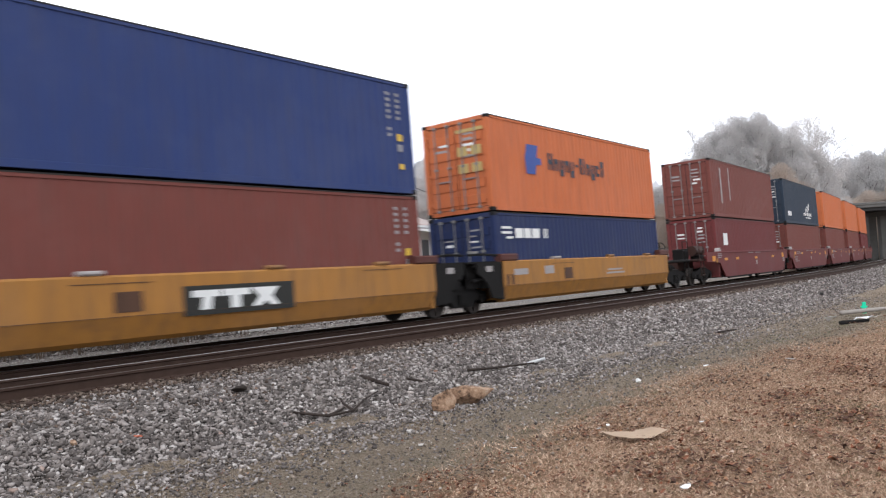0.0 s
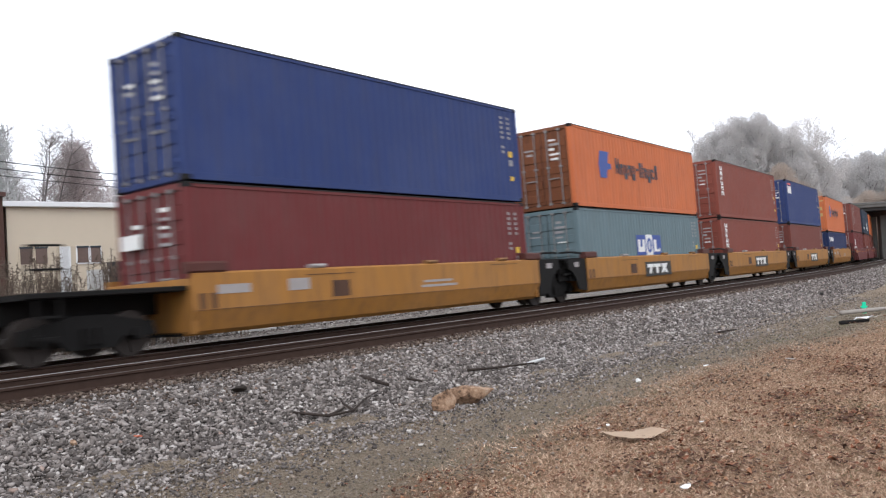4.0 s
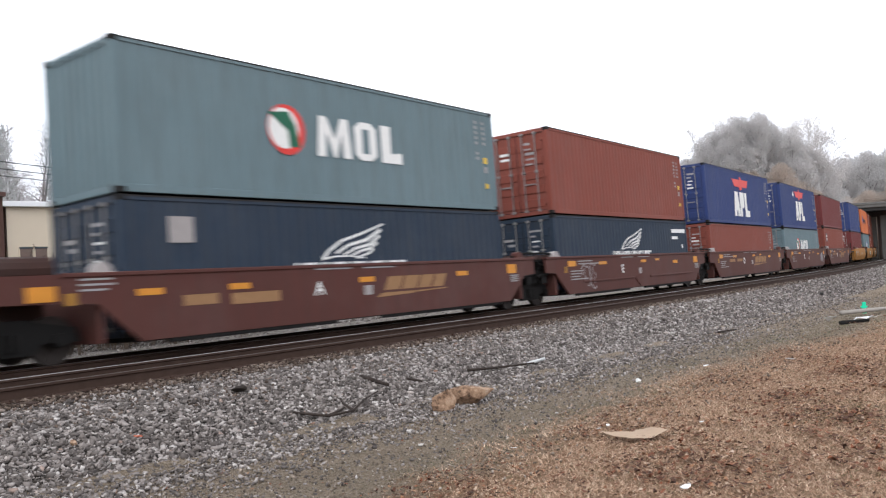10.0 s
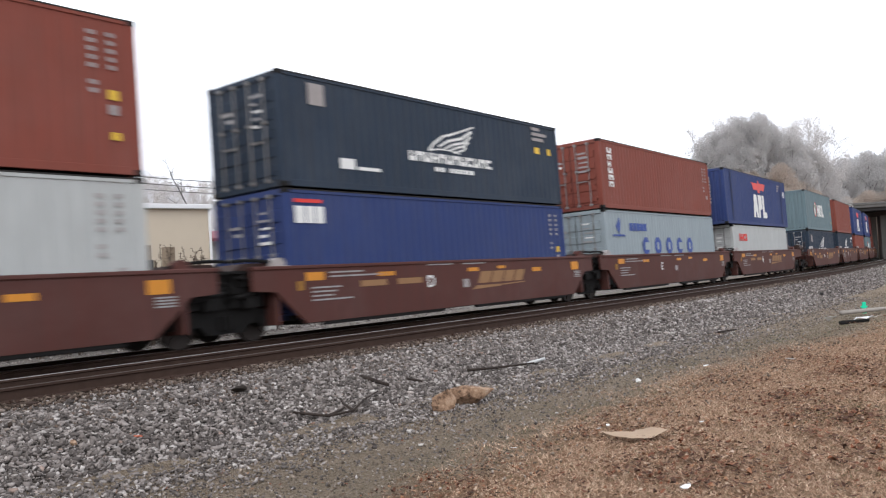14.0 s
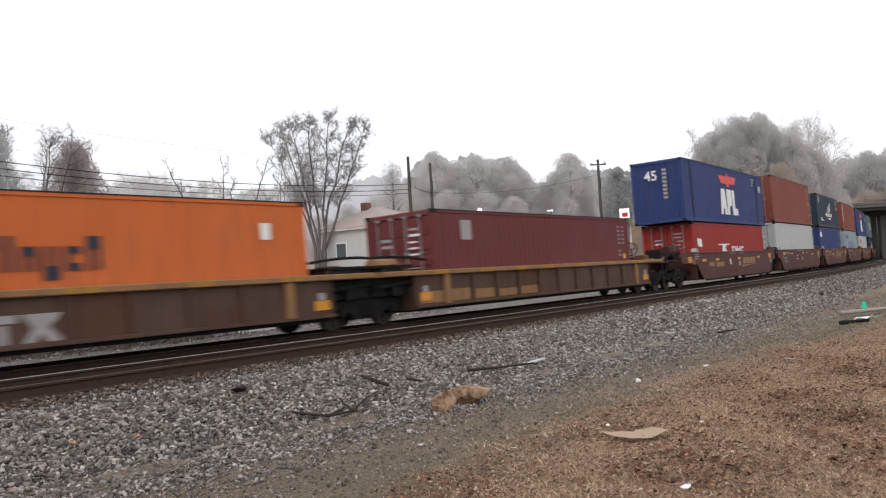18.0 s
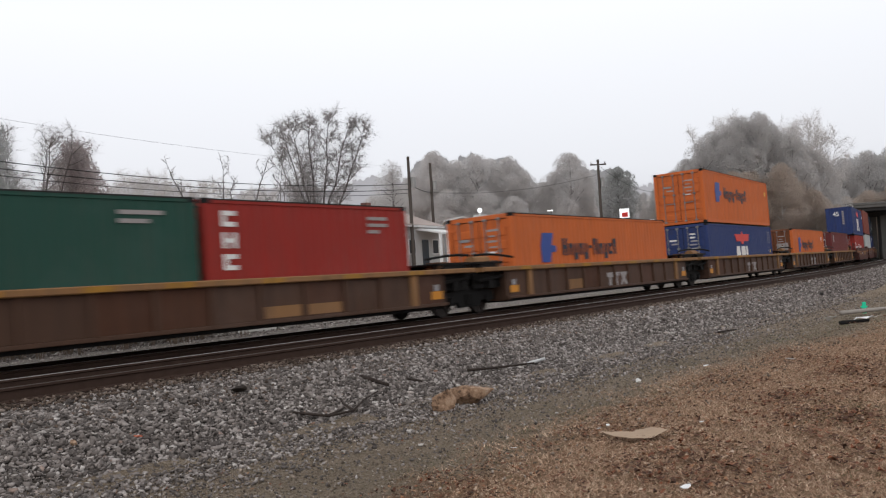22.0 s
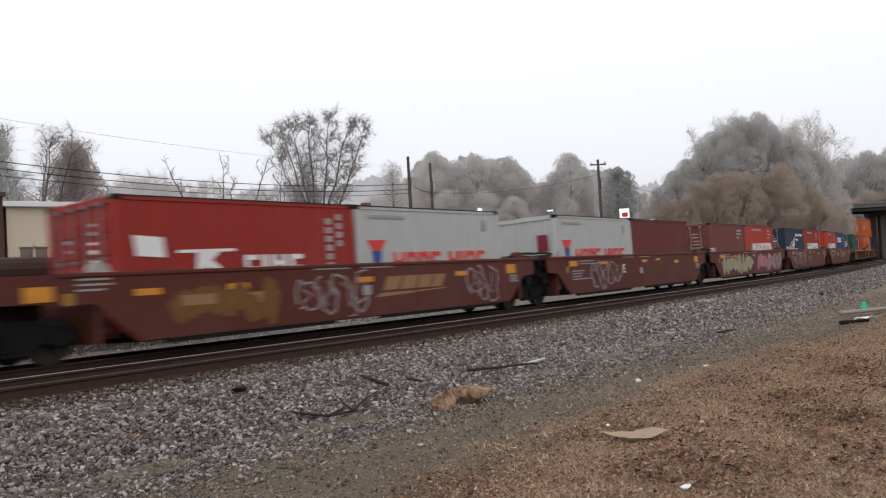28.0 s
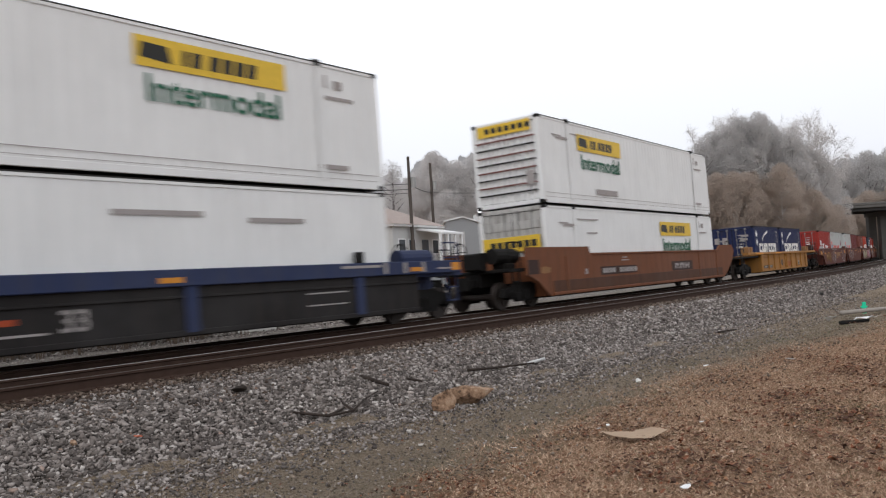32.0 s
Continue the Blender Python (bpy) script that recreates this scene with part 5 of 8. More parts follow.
# ---- the road bridge over the line ----
def bridge():
    CONC = plain("stained_concrete", (0.15, 0.147, 0.14), 0.9, vary=0.7, scale=1.2)
    b = new("road_bridge")
    b.matrix_basis = at(46.6, 113, 0) @ Matrix.Rotation(-0.05, 4, "Z")
    tagged(b, "concrete road bridge over the tracks", "bridge")
    place("deck", Solid().box(0, 60, 0, 9, 7.15, 7.55, 0.03).mesh("deck"), CONC, b)
    gird = Solid().box(0, 60, -0.2, 0.2, 6.7, 7.15, 0.02).mesh("girder")
    for y in (0.6, 3.0, 6.0, 8.4):
        place("girder", gird, plain("girder_paint", (0.06, 0.06, 0.06), 0.8) if y == 0.6 else bpy.data.materials["girder_paint"], b, at(0, y, 0))
    place("parapet", Solid().box(0, 60, -0.1, 0.15, 7.55, 7.85, 0.03).mesh("parapet"), CONC, b)
    place("parapet", Solid().box(0, 60, 8.85, 9.1, 7.55, 7.85, 0.03).mesh("parapet"), CONC, b)
    for x in (4.3, 16.0):
        for y in (1.0, 4.5, 8.0):
            place("pier", Solid().box(x - 0.55, x + 0.55, y - 0.5, y + 0.5, -1.5, 6.7, 0.06).mesh("pier"), CONC, b)
        place("pier_cap", Solid().box(x - 0.6, x + 0.6, 0.2, 8.8, 6.1, 6.72, 0.05).mesh("pier_cap"), CONC, b)
    place("abutment", Solid().box(-4, 0.2, -0.3, 9.3, -1, 7.2, 0.05).mesh("abutment"), CONC, b)
    sl = Solid().box(-0.6, 1.6, -0.4, 9.4, 7.45, 7.95, 0.05).mesh("end_block")
    place("end_block", sl, CONC, b)


bridge()


# ---- dead weeds and yard clutter between the track and the buildings ----
TANB, DARKB, WHITEB, BINB = (0.30, 0.235, 0.17), (0.05, 0.045, 0.045), (0.60, 0.59, 0.57), (0.075, 0.068, 0.066)
YARD = [(-10.36, 28.5, 0.22, 3.35, TANB, "tan plywood panel leaning in the yard"), (-9.48, 28.0, 0.34, 3.25, TANB, "tan plywood panel leaning in the yard"), (-10.98, 27.0, 0.66, 2.80, BINB, "dark steel drum rack in the yard"), (-10.45, 27.5, 0.74, 2.82, BINB, "dark steel drum rack in the yard"),
        (-11.45, 26.5, 0.62, 2.55, WHITEB, "white panel standing in the yard"), (-7.4, 29.6, 1.4, 1.7, WHITEB, "white panel standing in the yard"), (-13.2, 28.6, 0.9, 1.6, TANB, "tan plywood panel leaning in the yard"), (-10.0, 31.2, 1.2, 1.6, DARKB, "dark steel drum rack in the yard"),
        (-9.0, 32.0, 1.2, 1.6, DARKB, "dark steel drum rack in the yard"), (-8.0, 33.2, 0.9, 1.6, WHITEB, "white panel standing in the yard"), (-11.2, 30.0, 1.4, 0.9, (0.16, 0.09, 0.05), "brown timber stack in the yard")]


def weeds():
    rnd = random.Random(13)
    meshes = []
    for k in range(5):
        s = Solid()
        for _ in range(9):
            a, l = rnd.uniform(0, 6.28), rnd.uniform(0.03, 0.30)
            h = rnd.uniform(1.1, 2.3)
            top = Vector((l * math.cos(a) * 1.6, l * math.sin(a) * 1.6, h))
            s.tube((l * 0.3 * math.cos(a), l * 0.3 * math.sin(a), -0.2), top, 0.011, 0.006, n=4, caps=False)
            for _ in range(8):
                p = top * rnd.uniform(0.3, 0.8)
                s.tube(p, p + Vector((rnd.gauss(0, 0.10), rnd.gauss(0, 0.10), rnd.uniform(-0.10, 0.16))), 0.010, 0.003, n=3, caps=False)
            # the feathery seed head, nodding
            nod = Vector((rnd.gauss(0, 0.10), rnd.gauss(0, 0.10), 0))
            for j in range(26):
                t = j / 26
                p = top + Vector((0, 0, 0.42 * t)) + nod * t * t
                s.tube(p, p + Vector((rnd.gauss(0, 0.055), rnd.gauss(0, 0.055), rnd.uniform(-0.05, 0.05))) * (1.2 - 0.7 * t), 0.011, 0.004, n=3, caps=False)
        meshes.append(s.mesh("dead_weed"))
    WEED = plain("dead_weed_stem", (0.15, 0.115, 0.09), 0.95)
    for i in range(74):
        t = rnd.uniform(0.0, 0.22) if i < 36 else rnd.uniform(0.02, 0.42)
        x, y = -13.5 + t * 13.5 + rnd.uniform(-1, 1), 23.5 + t * 12.5 + rnd.uniform(-2.0, 2.0)
        w = place("dead_weed", rnd.choice(meshes), WEED, None, at(x, y, land(x, y)) @ Matrix.Rotation(rnd.uniform(0, 6), 4, "Z") @ Matrix.Scale(rnd.uniform(0.7, 1.25), 4))
        tagged(w, "tall dead brown weed beyond the track", "weed", "dead weeds")
    for x, y, w, h, col, lab in YARD:
        s = Solid().box(0, w, 0, 0.35, 0, h, 0.02)
        for k in range(3):
            s.box(0.02, w - 0.02, -0.03, 0, 0.1 + k * h / 3, 0.16 + k * h / 3)
        tagged(place("yard_rack", s.mesh("yard_rack"), plain("yard_" + str(int(col[0] * 1000)), col, 0.8), None, at(x, y, land(x, y) - 0.05) @ Matrix.Rotation(0.74, 4, "Z")), lab, "clutter")


weeds()


# ================= the train =================
def rect(x0, x1, z0, z1):
    return [(x0, z0), (x1, z0), (x1, z1), (x0, z1)]


def mark(name, parent, shapes, y, mat, label=""):
    """Painted or stuck-on shapes on a near side wall, each a list of (x, z) points; small writing stays one piece of stuff."""
    if name in ("marking", "seam"):
        s = Solid()
        for pts in shapes:
            s.prism([(x, y, z) for x, z in pts], (0, -0.004, 0))
        ob = place(name, s.mesh(name), mat, parent, None, label)
        ob["kind"] = "stuff"
        return ob
    for pts in shapes:
        ob = place(name, Solid().prism([(x, y, z) for x, z in pts], (0, -0.004, 0)).mesh(name), mat, parent, None, label)
    return ob


def end_mark(name, parent, shapes, x, mat, label=""):
    for pts in shapes:
        ob = place(name, Solid().prism([(x, y, z) for y, z in pts], (-0.004, 0, 0)).mesh(name), mat, parent, None, label)
    return ob


def blocks(x, z, h, widths, gap, lean=0.0):
    """Upright blocks of the given widths in a row."""
    out = []
    for w in widths:
        if w > 0:
            out.append([(x, z), (x + w, z), (x + w + lean * h, z + h), (x + lean * h, z + h)])
        x += abs(w) + gap
    return out


def notched(x, z, w, h, kind="", a=0.30):
    """A block with a notch cut into it from below (b), above (t) or in front (f), or from below and above (x)."""
    p, q = x + a * w, x + (1 - a) * w
    if kind == "b":
        return [(x, z), (p, z), (p, z + h * 0.62), (q, z + h * 0.62), (q, z), (x + w, z), (x + w, z + h), (x, z + h)]
    if kind == "t":
        return [(x, z), (x + w, z), (x + w, z + h), (q, z + h), (q, z + h * 0.42), (p, z + h * 0.42), (p, z + h), (x, z + h)]
    if kind == "x":
        return [(x, z), (p, z), (p, z + h * 0.36), (q, z + h * 0.36), (q, z), (x + w, z), (x + w, z + h), (q, z + h), (q, z + h * 0.62), (p, z + h * 0.62), (p, z + h), (x, z + h)]
    if kind == "f":
        return [(x, z), (x + w, z), (x + w, z + h * 0.30), (p, z + h * 0.30), (p, z + h * 0.70), (x + w, z + h * 0.70), (x + w, z + h), (x, z + h)]
    return rect(x, x + w, z, z + h)


def notched_row(x, z, h, widths, gap, kinds, a=0.30):
    out = []
    for w, k in zip(widths, kinds):
        if w > 0:
            out.append(notched(x, z, w, h, k, a))
        x += abs(w) + gap
    return out


def bars(x, z, rows, dz, h=0.07):
    """Small writing that cannot be read: bars of the given lengths, downwards from z."""
    return [rect(x, x + w, z - i * dz - h, z - i * dz) for i, w in enumerate(rows)]


def letters(name, parent, text, size, x, z, y, mat, label=""):
    """Readable writing on the near side."""
    cu = bpy.data.curves.new(name, "FONT")
    cu.body, cu.size, cu.extrude, cu.offset = text, size, 0.004, size * 0.014
    tmp = new("writing", cu)
    me = bpy.data.meshes.new_from_object(tmp)
    bpy.data.objects.remove(tmp)
    me.name = name
    m = at(x, y, z) @ Matrix.Rotation(radians(90), 4, "X")
    me.transform(m)
    me.materials.clear()
    return place(name, me, mat, parent, None, label)


def end_letters(name, parent, text, size, x, y, z, mat, label=""):
    cu = bpy.data.curves.new(name, "FONT")
    cu.body, cu.size, cu.extrude, cu.offset = text, size, 0.004, size * 0.014
    tmp = new("writing", cu)
    me = bpy.data.meshes.new_from_object(tmp)
    bpy.data.objects.remove(tmp)
    me.name = name
    me.transform(at(x, y, z) @ Matrix.Rotation(radians(-90), 4, "Z") @ Matrix.Rotation(radians(90), 4, "X"))
    me.materials.clear()
    return place(name, me, mat, parent, None, label)


def corrugated(x0, x1, z0, z1, pitch, depth, y):
    """A pressed steel sheet along x: outer face at y, hollows depth deep towards +y."""
    n = max(4, round((x1 - x0) / pitch))
    p = (x1 - x0) / n
    ring = []
    for i in range(n):
        a = x0 + i * p
        ring += [(a, y), (a + 0.30 * p, y), (a + 0.48 * p, y + depth), (a + 0.82 * p, y + depth)]
    ring += [(x1, y), (x1, y + depth + 0.012), (x0, y + depth + 0.012)]
    s = Solid()
    m = len(ring)
    v = [(a, b, z0) for a, b in ring] + [(a, b, z1) for a, b in ring]
    f = [(i, (i + 1) % m, m + (i + 1) % m, m + i) for i in range(m)]
    return s.add(v, f)




def container(L, H, paint_mat, label, door=True, door_mat=None, W=2.438, domestic=False):
    """A shipping container; its door end looks back along the train unless door is False."""
    top = new("shipping_container")
    tagged(top, label, "container", "containers on the train")
    key = (L, H, W, domestic)
    hw, hl = W / 2, L / 2
    pit, dep = (0.30, 0.016) if domestic else (0.278, 0.018)
    panel = shared(("panel", key), lambda: corrugated(-hl + 0.14, hl - 0.14, 0.15, H - 0.10, pit, dep, -hw + 0.012).mesh("side_panel"))
    place("side_panel", panel, paint_mat, top)
    place("side_panel", panel, paint_mat, top, Matrix.Rotation(math.pi, 4, "Z"))
    rail = shared(("toprail", key), lambda: Solid().box(-hl + 0.15, hl - 0.15, -hw, -hw + 0.08, H - 0.11, H - 0.02, 0.008).mesh("top_rail"))
    low = shared(("lowrail", key), lambda: Solid().box(-hl + 0.15, hl - 0.15, -hw, -hw + 0.08, 0.01, 0.16, 0.008).mesh("bottom_rail"))
    for me, nm in ((rail, "top_rail"), (low, "bottom_rail")):
        place(nm, me, paint_mat, top)
        place(nm, me, paint_mat, top, Matrix.Rotation(math.pi, 4, "Z"))
    roof = shared(("roof", key), lambda: Solid().box(-hl + 0.19, hl - 0.19, -hw - 0.004, hw + 0.004, H - 0.042, H - 0.012).mesh("roof"))
    place("roof", roof, ROOF_SOOT, top, None, "sooty roof with a dark edge")
    floor = shared(("floor", key), lambda: Solid().box(-hl + 0.05, hl - 0.05, -hw + 0.07, hw - 0.07, 0.03, 0.17).mesh("floor"))
    place("floor", floor, STEEL_DARK, top)
    post = shared(("post", key), lambda: Solid().box(-0.08, 0.08, -0.085, 0.085, 0.11, H - 0.11, 0.015).mesh("corner_post"))
    cast = shared("casting", lambda: Solid().box(-0.089, 0.089, -0.081, 0.081, 0, 0.118, 0.012).mesh("corner_casting"))
    for sx in (-1, 1):
        for sy in (-1, 1):
            place("corner_post", post, paint_mat, top, at(sx * (hl - 0.08), sy * (hw - 0.085), 0))
            for z in (0, H - 0.118):
                place("corner_casting", cast, CASTING, top, at(sx * (hl - 0.087), sy * (hw - 0.079), z))
    dm = door_mat or paint_mat
    e = -1 if door else 1
    # the closed end: corrugated wall
    wall = shared(("endwall", H, W, domestic), lambda: corrugated(-hw + 0.16, hw - 0.16, 0.14, H - 0.14, 0.25, 0.045, -0.03).mesh("front_wall"))
    place("front_wall", wall, paint_mat, top, at(-e * (hl - 0.06), 0, 0) @ Matrix.Rotation(-e * math.pi / 2, 4, "Z"))
    beam = shared(("beam", W), lambda: Solid().box(-0.06, 0.06, -hw + 0.17, hw - 0.17, -0.07, 0.07, 0.01).mesh("end_beam"))
    for sx in (-1, 1):
        place("end_sill", beam, dm if sx == e else paint_mat, top, at(sx * (hl - 0.07), 0, 0.08))
        place("end_header", beam, dm if sx == e else paint_mat, top, at(sx * (hl - 0.07), 0, H - 0.08))
    dw = hw - 0.18

    leaf = shared(("leaf", H, W), lambda: Solid().box(-0.02, 0.02, 0.012, dw, 0.17, H - 0.17).mesh("door"))
    bay = (H - 0.52) / 5
    rib = shared(("rib", H, W), lambda: Solid().box(-0.05, -0.02, 0.07, dw - 0.06, 0, bay * 0.60, 0.014).mesh("door_rib"))
    seal = shared(("seal", H, W), lambda: Solid().box(-0.024, 0.0, dw, dw + 0.022, 0.17, H - 0.17).box(-0.024, 0.0, 0.0, 0.012, 0.17, H - 0.17).box(-0.024, 0.0, 0.0, dw, H - 0.17, H - 0.145).box(-0.024, 0.0, 0.0, dw, 0.145, 0.17).mesh("door_seal"))
    rod = shared(("rod", H), lambda: Solid().tube((0, 0, 0.10), (0, 0, H - 0.10), 0.02, n=6).mesh("lock_rod"))
    keeper = shared("keeper", lambda: Solid().box(-0.035, 0.03, -0.06, 0.06, -0.035, 0.035, 0.008).mesh("keeper"))
    hinge = shared("hinge", lambda: Solid().box(-0.03, 0.03, -0.05, 0.05, -0.04, 0.04, 0.01).mesh("hinge"))
    hand = shared("rodhandle", lambda: Solid().box(-0.02, 0.02, -0.02, 0.42, 1.02, 1.06, 0.006).mesh("rod_handle"))
    card = shared("card", lambda: Solid().box(-0.054, -0.05, 0, 0.40, 0, 0.055).mesh("placard"))
    if door:
        chance = random.Random(int(L * 100) + int(H * 10) + len(label) * 7 + sum(map(ord, label)))
        for sy in (-1, 1):
            mm = at(-(hl - 0.06), 0, 0) if sy > 0 else at(-(hl - 0.06), 0, 0) @ Matrix.Scale(-1, 4, (0, 1, 0))
            d = place("door", leaf, dm, top, mm)
            for i in range(5):
                place("door_rib", rib, dm, d, at(0, 0, 0.26 + i * bay))
            place("door_seal", seal, GASKET, d, None, "black rubber seal")
            for k in (0.24, 0.72):
                place("lock_rod", rod, ROD if domestic else ROD_WORN, d, at(-0.08, dw * k, 0), "bare galvanised rod")
                for z in (0.16, 1.45, H - 0.16):
                    place("keeper", keeper, ROD_WORN, d, at(-0.075, dw * k, z))
            for z in (0.4, 1.3, H - 0.4):
                place("hinge", hinge, dm, d, at(-0.03, dw - 0.02, z))
            place("rod_handle", hand, ROD_WORN, d, at(-0.08, dw * 0.24, 0), "bare steel handle")
            if not domestic:
                for i in range(5 if sy < 0 else 2):
                    z = H - 0.52 - i * 0.17 - (0 if sy < 0 else 0.25)
                    place("placard", card, MARK_FAINT if chance.random() < 0.7 else MARK_WHITE, d, at(0, dw * 0.3 + chance.uniform(-0.03, 0.06), z) @ Matrix.Diagonal((1, chance.uniform(0.5, 1.05), chance.uniform(0.8, 1.6), 1)), "small pale placard with writing")
    else:
        place("front_wall", wall, paint_mat, top, at(e * (hl - 0.06), 0, 0) @ Matrix.Rotation(e * math.pi / 2, 4, "Z"))
    return top


# ---- small things painted on containers (x to the front of the train, z up) ----
def ids(c, L, H, mat=None, yellow=True):
    """Two columns of small unreadable writing by the front post, with stickers."""
    y = -1.219
    cells = [rect(L / 2 - 0.95, L / 2 - 0.82, H - 0.32 - 0.15 * i - 0.08, H - 0.32 - 0.15 * i) for i in range(8) if i != 5]
    cells += [rect(L / 2 - 0.58, L / 2 - 0.46, H - 0.32 - 0.15 * i - 0.08, H - 0.32 - 0.15 * i) for i in range(5)]
    mark("marking", c, cells, y, mat or MARK_FAINT, "columns of small writing")
    if yellow:
        mark("sticker", c, [rect(L / 2 - 0.60, L / 2 - 0.42, H - 1.55, H - 1.37)], y, MARK_YELLOW)
        mark("sticker", c, [rect(L / 2 - 0.58, L / 2 - 0.42, 0.62, 0.76)], y, MARK_YELLOW)
    mark("sticker", c, [rect(L / 2 - 0.60, L / 2 - 0.44, H - 1.82, H - 1.64)], y, mat or MARK_FAINT)


def door_stickers(c, L, H, mats):
    for i, (m, y, z, w, h) in enumerate(mats):
        end_mark("sticker", c, [[(y, z), (y + w, z), (y + w, z + h), (y, z + h)]], -L / 2 - 0.012, m)


def logo_bird(c, x, z, k, mat_top=None, band=True):
    """Red winged bar above three white blocks."""
    y = -1.219
    if band:
        mark("logo_mark", c, [[(x + a * k, z + h * k) for a, h in ((-1.0, 1.30), (-0.74, 1.04), (-0.2, 1.04), (-0.13, 0.94), (0.13, 0.94), (0.2, 1.05), (0.8, 1.05), (1.0, 1.32), (0.12, 1.31), (0.05, 1.41), (-0.05, 1.41), (-0.12, 1.30))]], y, MARK_RED, "red winged bar mark")
    mark("logo_mark", c, [[(x - 0.98 * k, z), (x - 0.72 * k, z), (x - 0.70 * k, z + 0.20 * k), (x - 0.56 * k, z + 0.20 * k), (x - 0.54 * k, z), (x - 0.26 * k, z), (x - 0.42 * k, z + 0.86 * k), (x - 0.82 * k, z + 0.86 * k)],
                          [(x - 0.22 * k, z), (x + 0.02 * k, z), (x + 0.02 * k, z + 0.28 * k), (x + 0.32 * k, z + 0.34 * k), (x + 0.32 * k, z + 0.86 * k), (x - 0.22 * k, z + 0.86 * k)],
                          [(x + 0.40 * k, z), (x + 0.98 * k, z), (x + 0.98 * k, z + 0.22 * k), (x + 0.66 * k, z + 0.24 * k), (x + 0.66 * k, z + 0.86 * k), (x + 0.40 * k, z + 0.86 * k)]], y, MARK_WHITE, "white block mark")


def logo_orange(c, x, z, k):
    """Blue slanted emblem and a row of dark blocks on an orange side."""
    y = -1.219
    mark("logo_mark", c, [[(x + .05 * k, z), (x + 0.62 * k, z), (x + 0.72 * k, z + 0.33 * k), (x + 1.05 * k, z + 0.36 * k), (x + 1.05 * k, z + 0.56 * k), (x + 0.76 * k, z + 0.58 * k), (x + 0.90 * k, z + 1.0 * k), (x + 0.16 * k, z + 1.0 * k), (x, z + 0.55 * k)]],
         y, MARK_BLUE, "blue slanted emblem")
    w = [0.30, 0.24, 0.24, 0.25, 0.25, 0.20, 0.18, 0.09, 0.24, 0.25, 0.24, 0.24]
    h = [0.60, 0.42, 0.58, 0.42, 0.58, 0.10, 0.60, 0.60, 0.42, 0.58, 0.42, 0.60]
    d = [0, 0, -0.16, 0, -0.16, 0.24, 0, 0, 0, -0.16, 0, 0]
    kinds = "xbtbt b btfb"
    xx = x + 1.45
    out = []
    for a, b, o, kind in zip(w, h, d, kinds):
        out.append(notched(xx, z + (0.22 + o) * k, a * 1.12, b * k, kind, 0.33))
        xx += a * 1.12 + 0.10
    mark("logo_mark", c, out, y, MARK_DARK, "dark blue notched block")


def band(pts, w0, w1):
    """A strip along the points, its width running from w0 to w1."""
    up, dn, n = [], [], len(pts) - 1
    for i, (x, z) in enumerate(pts):
        (xa, za), (xb, zb) = pts[max(0, i - 1)], pts[min(n, i + 1)]
        d = Vector((xb - xa, zb - za)).normalized()
        w = (w0 + (w1 - w0) * i / n) / 2
        up.append((x - d.y * w, z + d.x * w))
        dn.append((x + d.y * w, z - d.x * w))
    return dn + up[::-1]


def logo_wing(c, x, z, k, word=True):
    """White wing drawn in curved feather strokes over a row of small white blocks."""
    strokes = [([(0, 0), (0.22, 0.30), (0.62, 0.62), (1.25, 0.86), (2.05, 1.22)], 0.10, 0.05), ([(0.42, 0.20), (0.85, 0.48), (1.45, 0.66), (1.95, 1.02)], 0.07, 0.10), ([(0.66, 0.14), (1.05, 0.36), (1.55, 0.50), (1.88, 0.80)], 0.06, 0.09),
               ([(0.90, 0.10), (1.2, 0.26), (1.55, 0.36), (1.78, 0.56)], 0.06, 0.08), ([(1.05, 0.02), (1.3, 0.12), (1.52, 0.20), (1.65, 0.34)], 0.05, 0.07), ([(0.05, 0.02), (0.4, 0.10), (0.9, 0.10), (1.35, 0.02)], 0.05, 0.03)]
    mark("logo_mark", c, [band([(x + a * k * 1.05, z + b * k * 0.70) for a, b in pts], w0 * k * 0.85, w1 * k * 0.85) for pts, w0, w1 in strokes], -1.219, MARK_WHITE, "white feather stroke")
    if word:
        mark("logo_mark", c, notched_row(x - 0.85 * k, z - 0.32 * k, 0.26 * k, [0.27 * k] * 12, 0.05 * k, "tbtxbtbtftbf", 0.30), -1.219, MARK_WHITE, "small white notched block")
        mark("logo_mark", c, blocks(x + 0.2 * k, z - 0.55 * k, 0.12 * k, [0.2, 0.2, -0.1, 0.15, 0.2, 0.2, 0.2, 0.2], 0.05 * k), -1.219, MARK_WHITE)


def triton_mark(c, L, H):
    """Six white blocks one below the other near the door end."""
    x = -L / 2 + 0.66
    w = [0.42, 0.40, 0.30, 0.42, 0.44, 0.42]
    mark("logo_mark", c, [notched(x, H - 0.50 - 0.255 * i, a * 0.95, 0.2, "tbxtbb"[i], 0.32) for i, a in enumerate(w)], -1.219, MARK_WHITE, "upright row of white blocks")


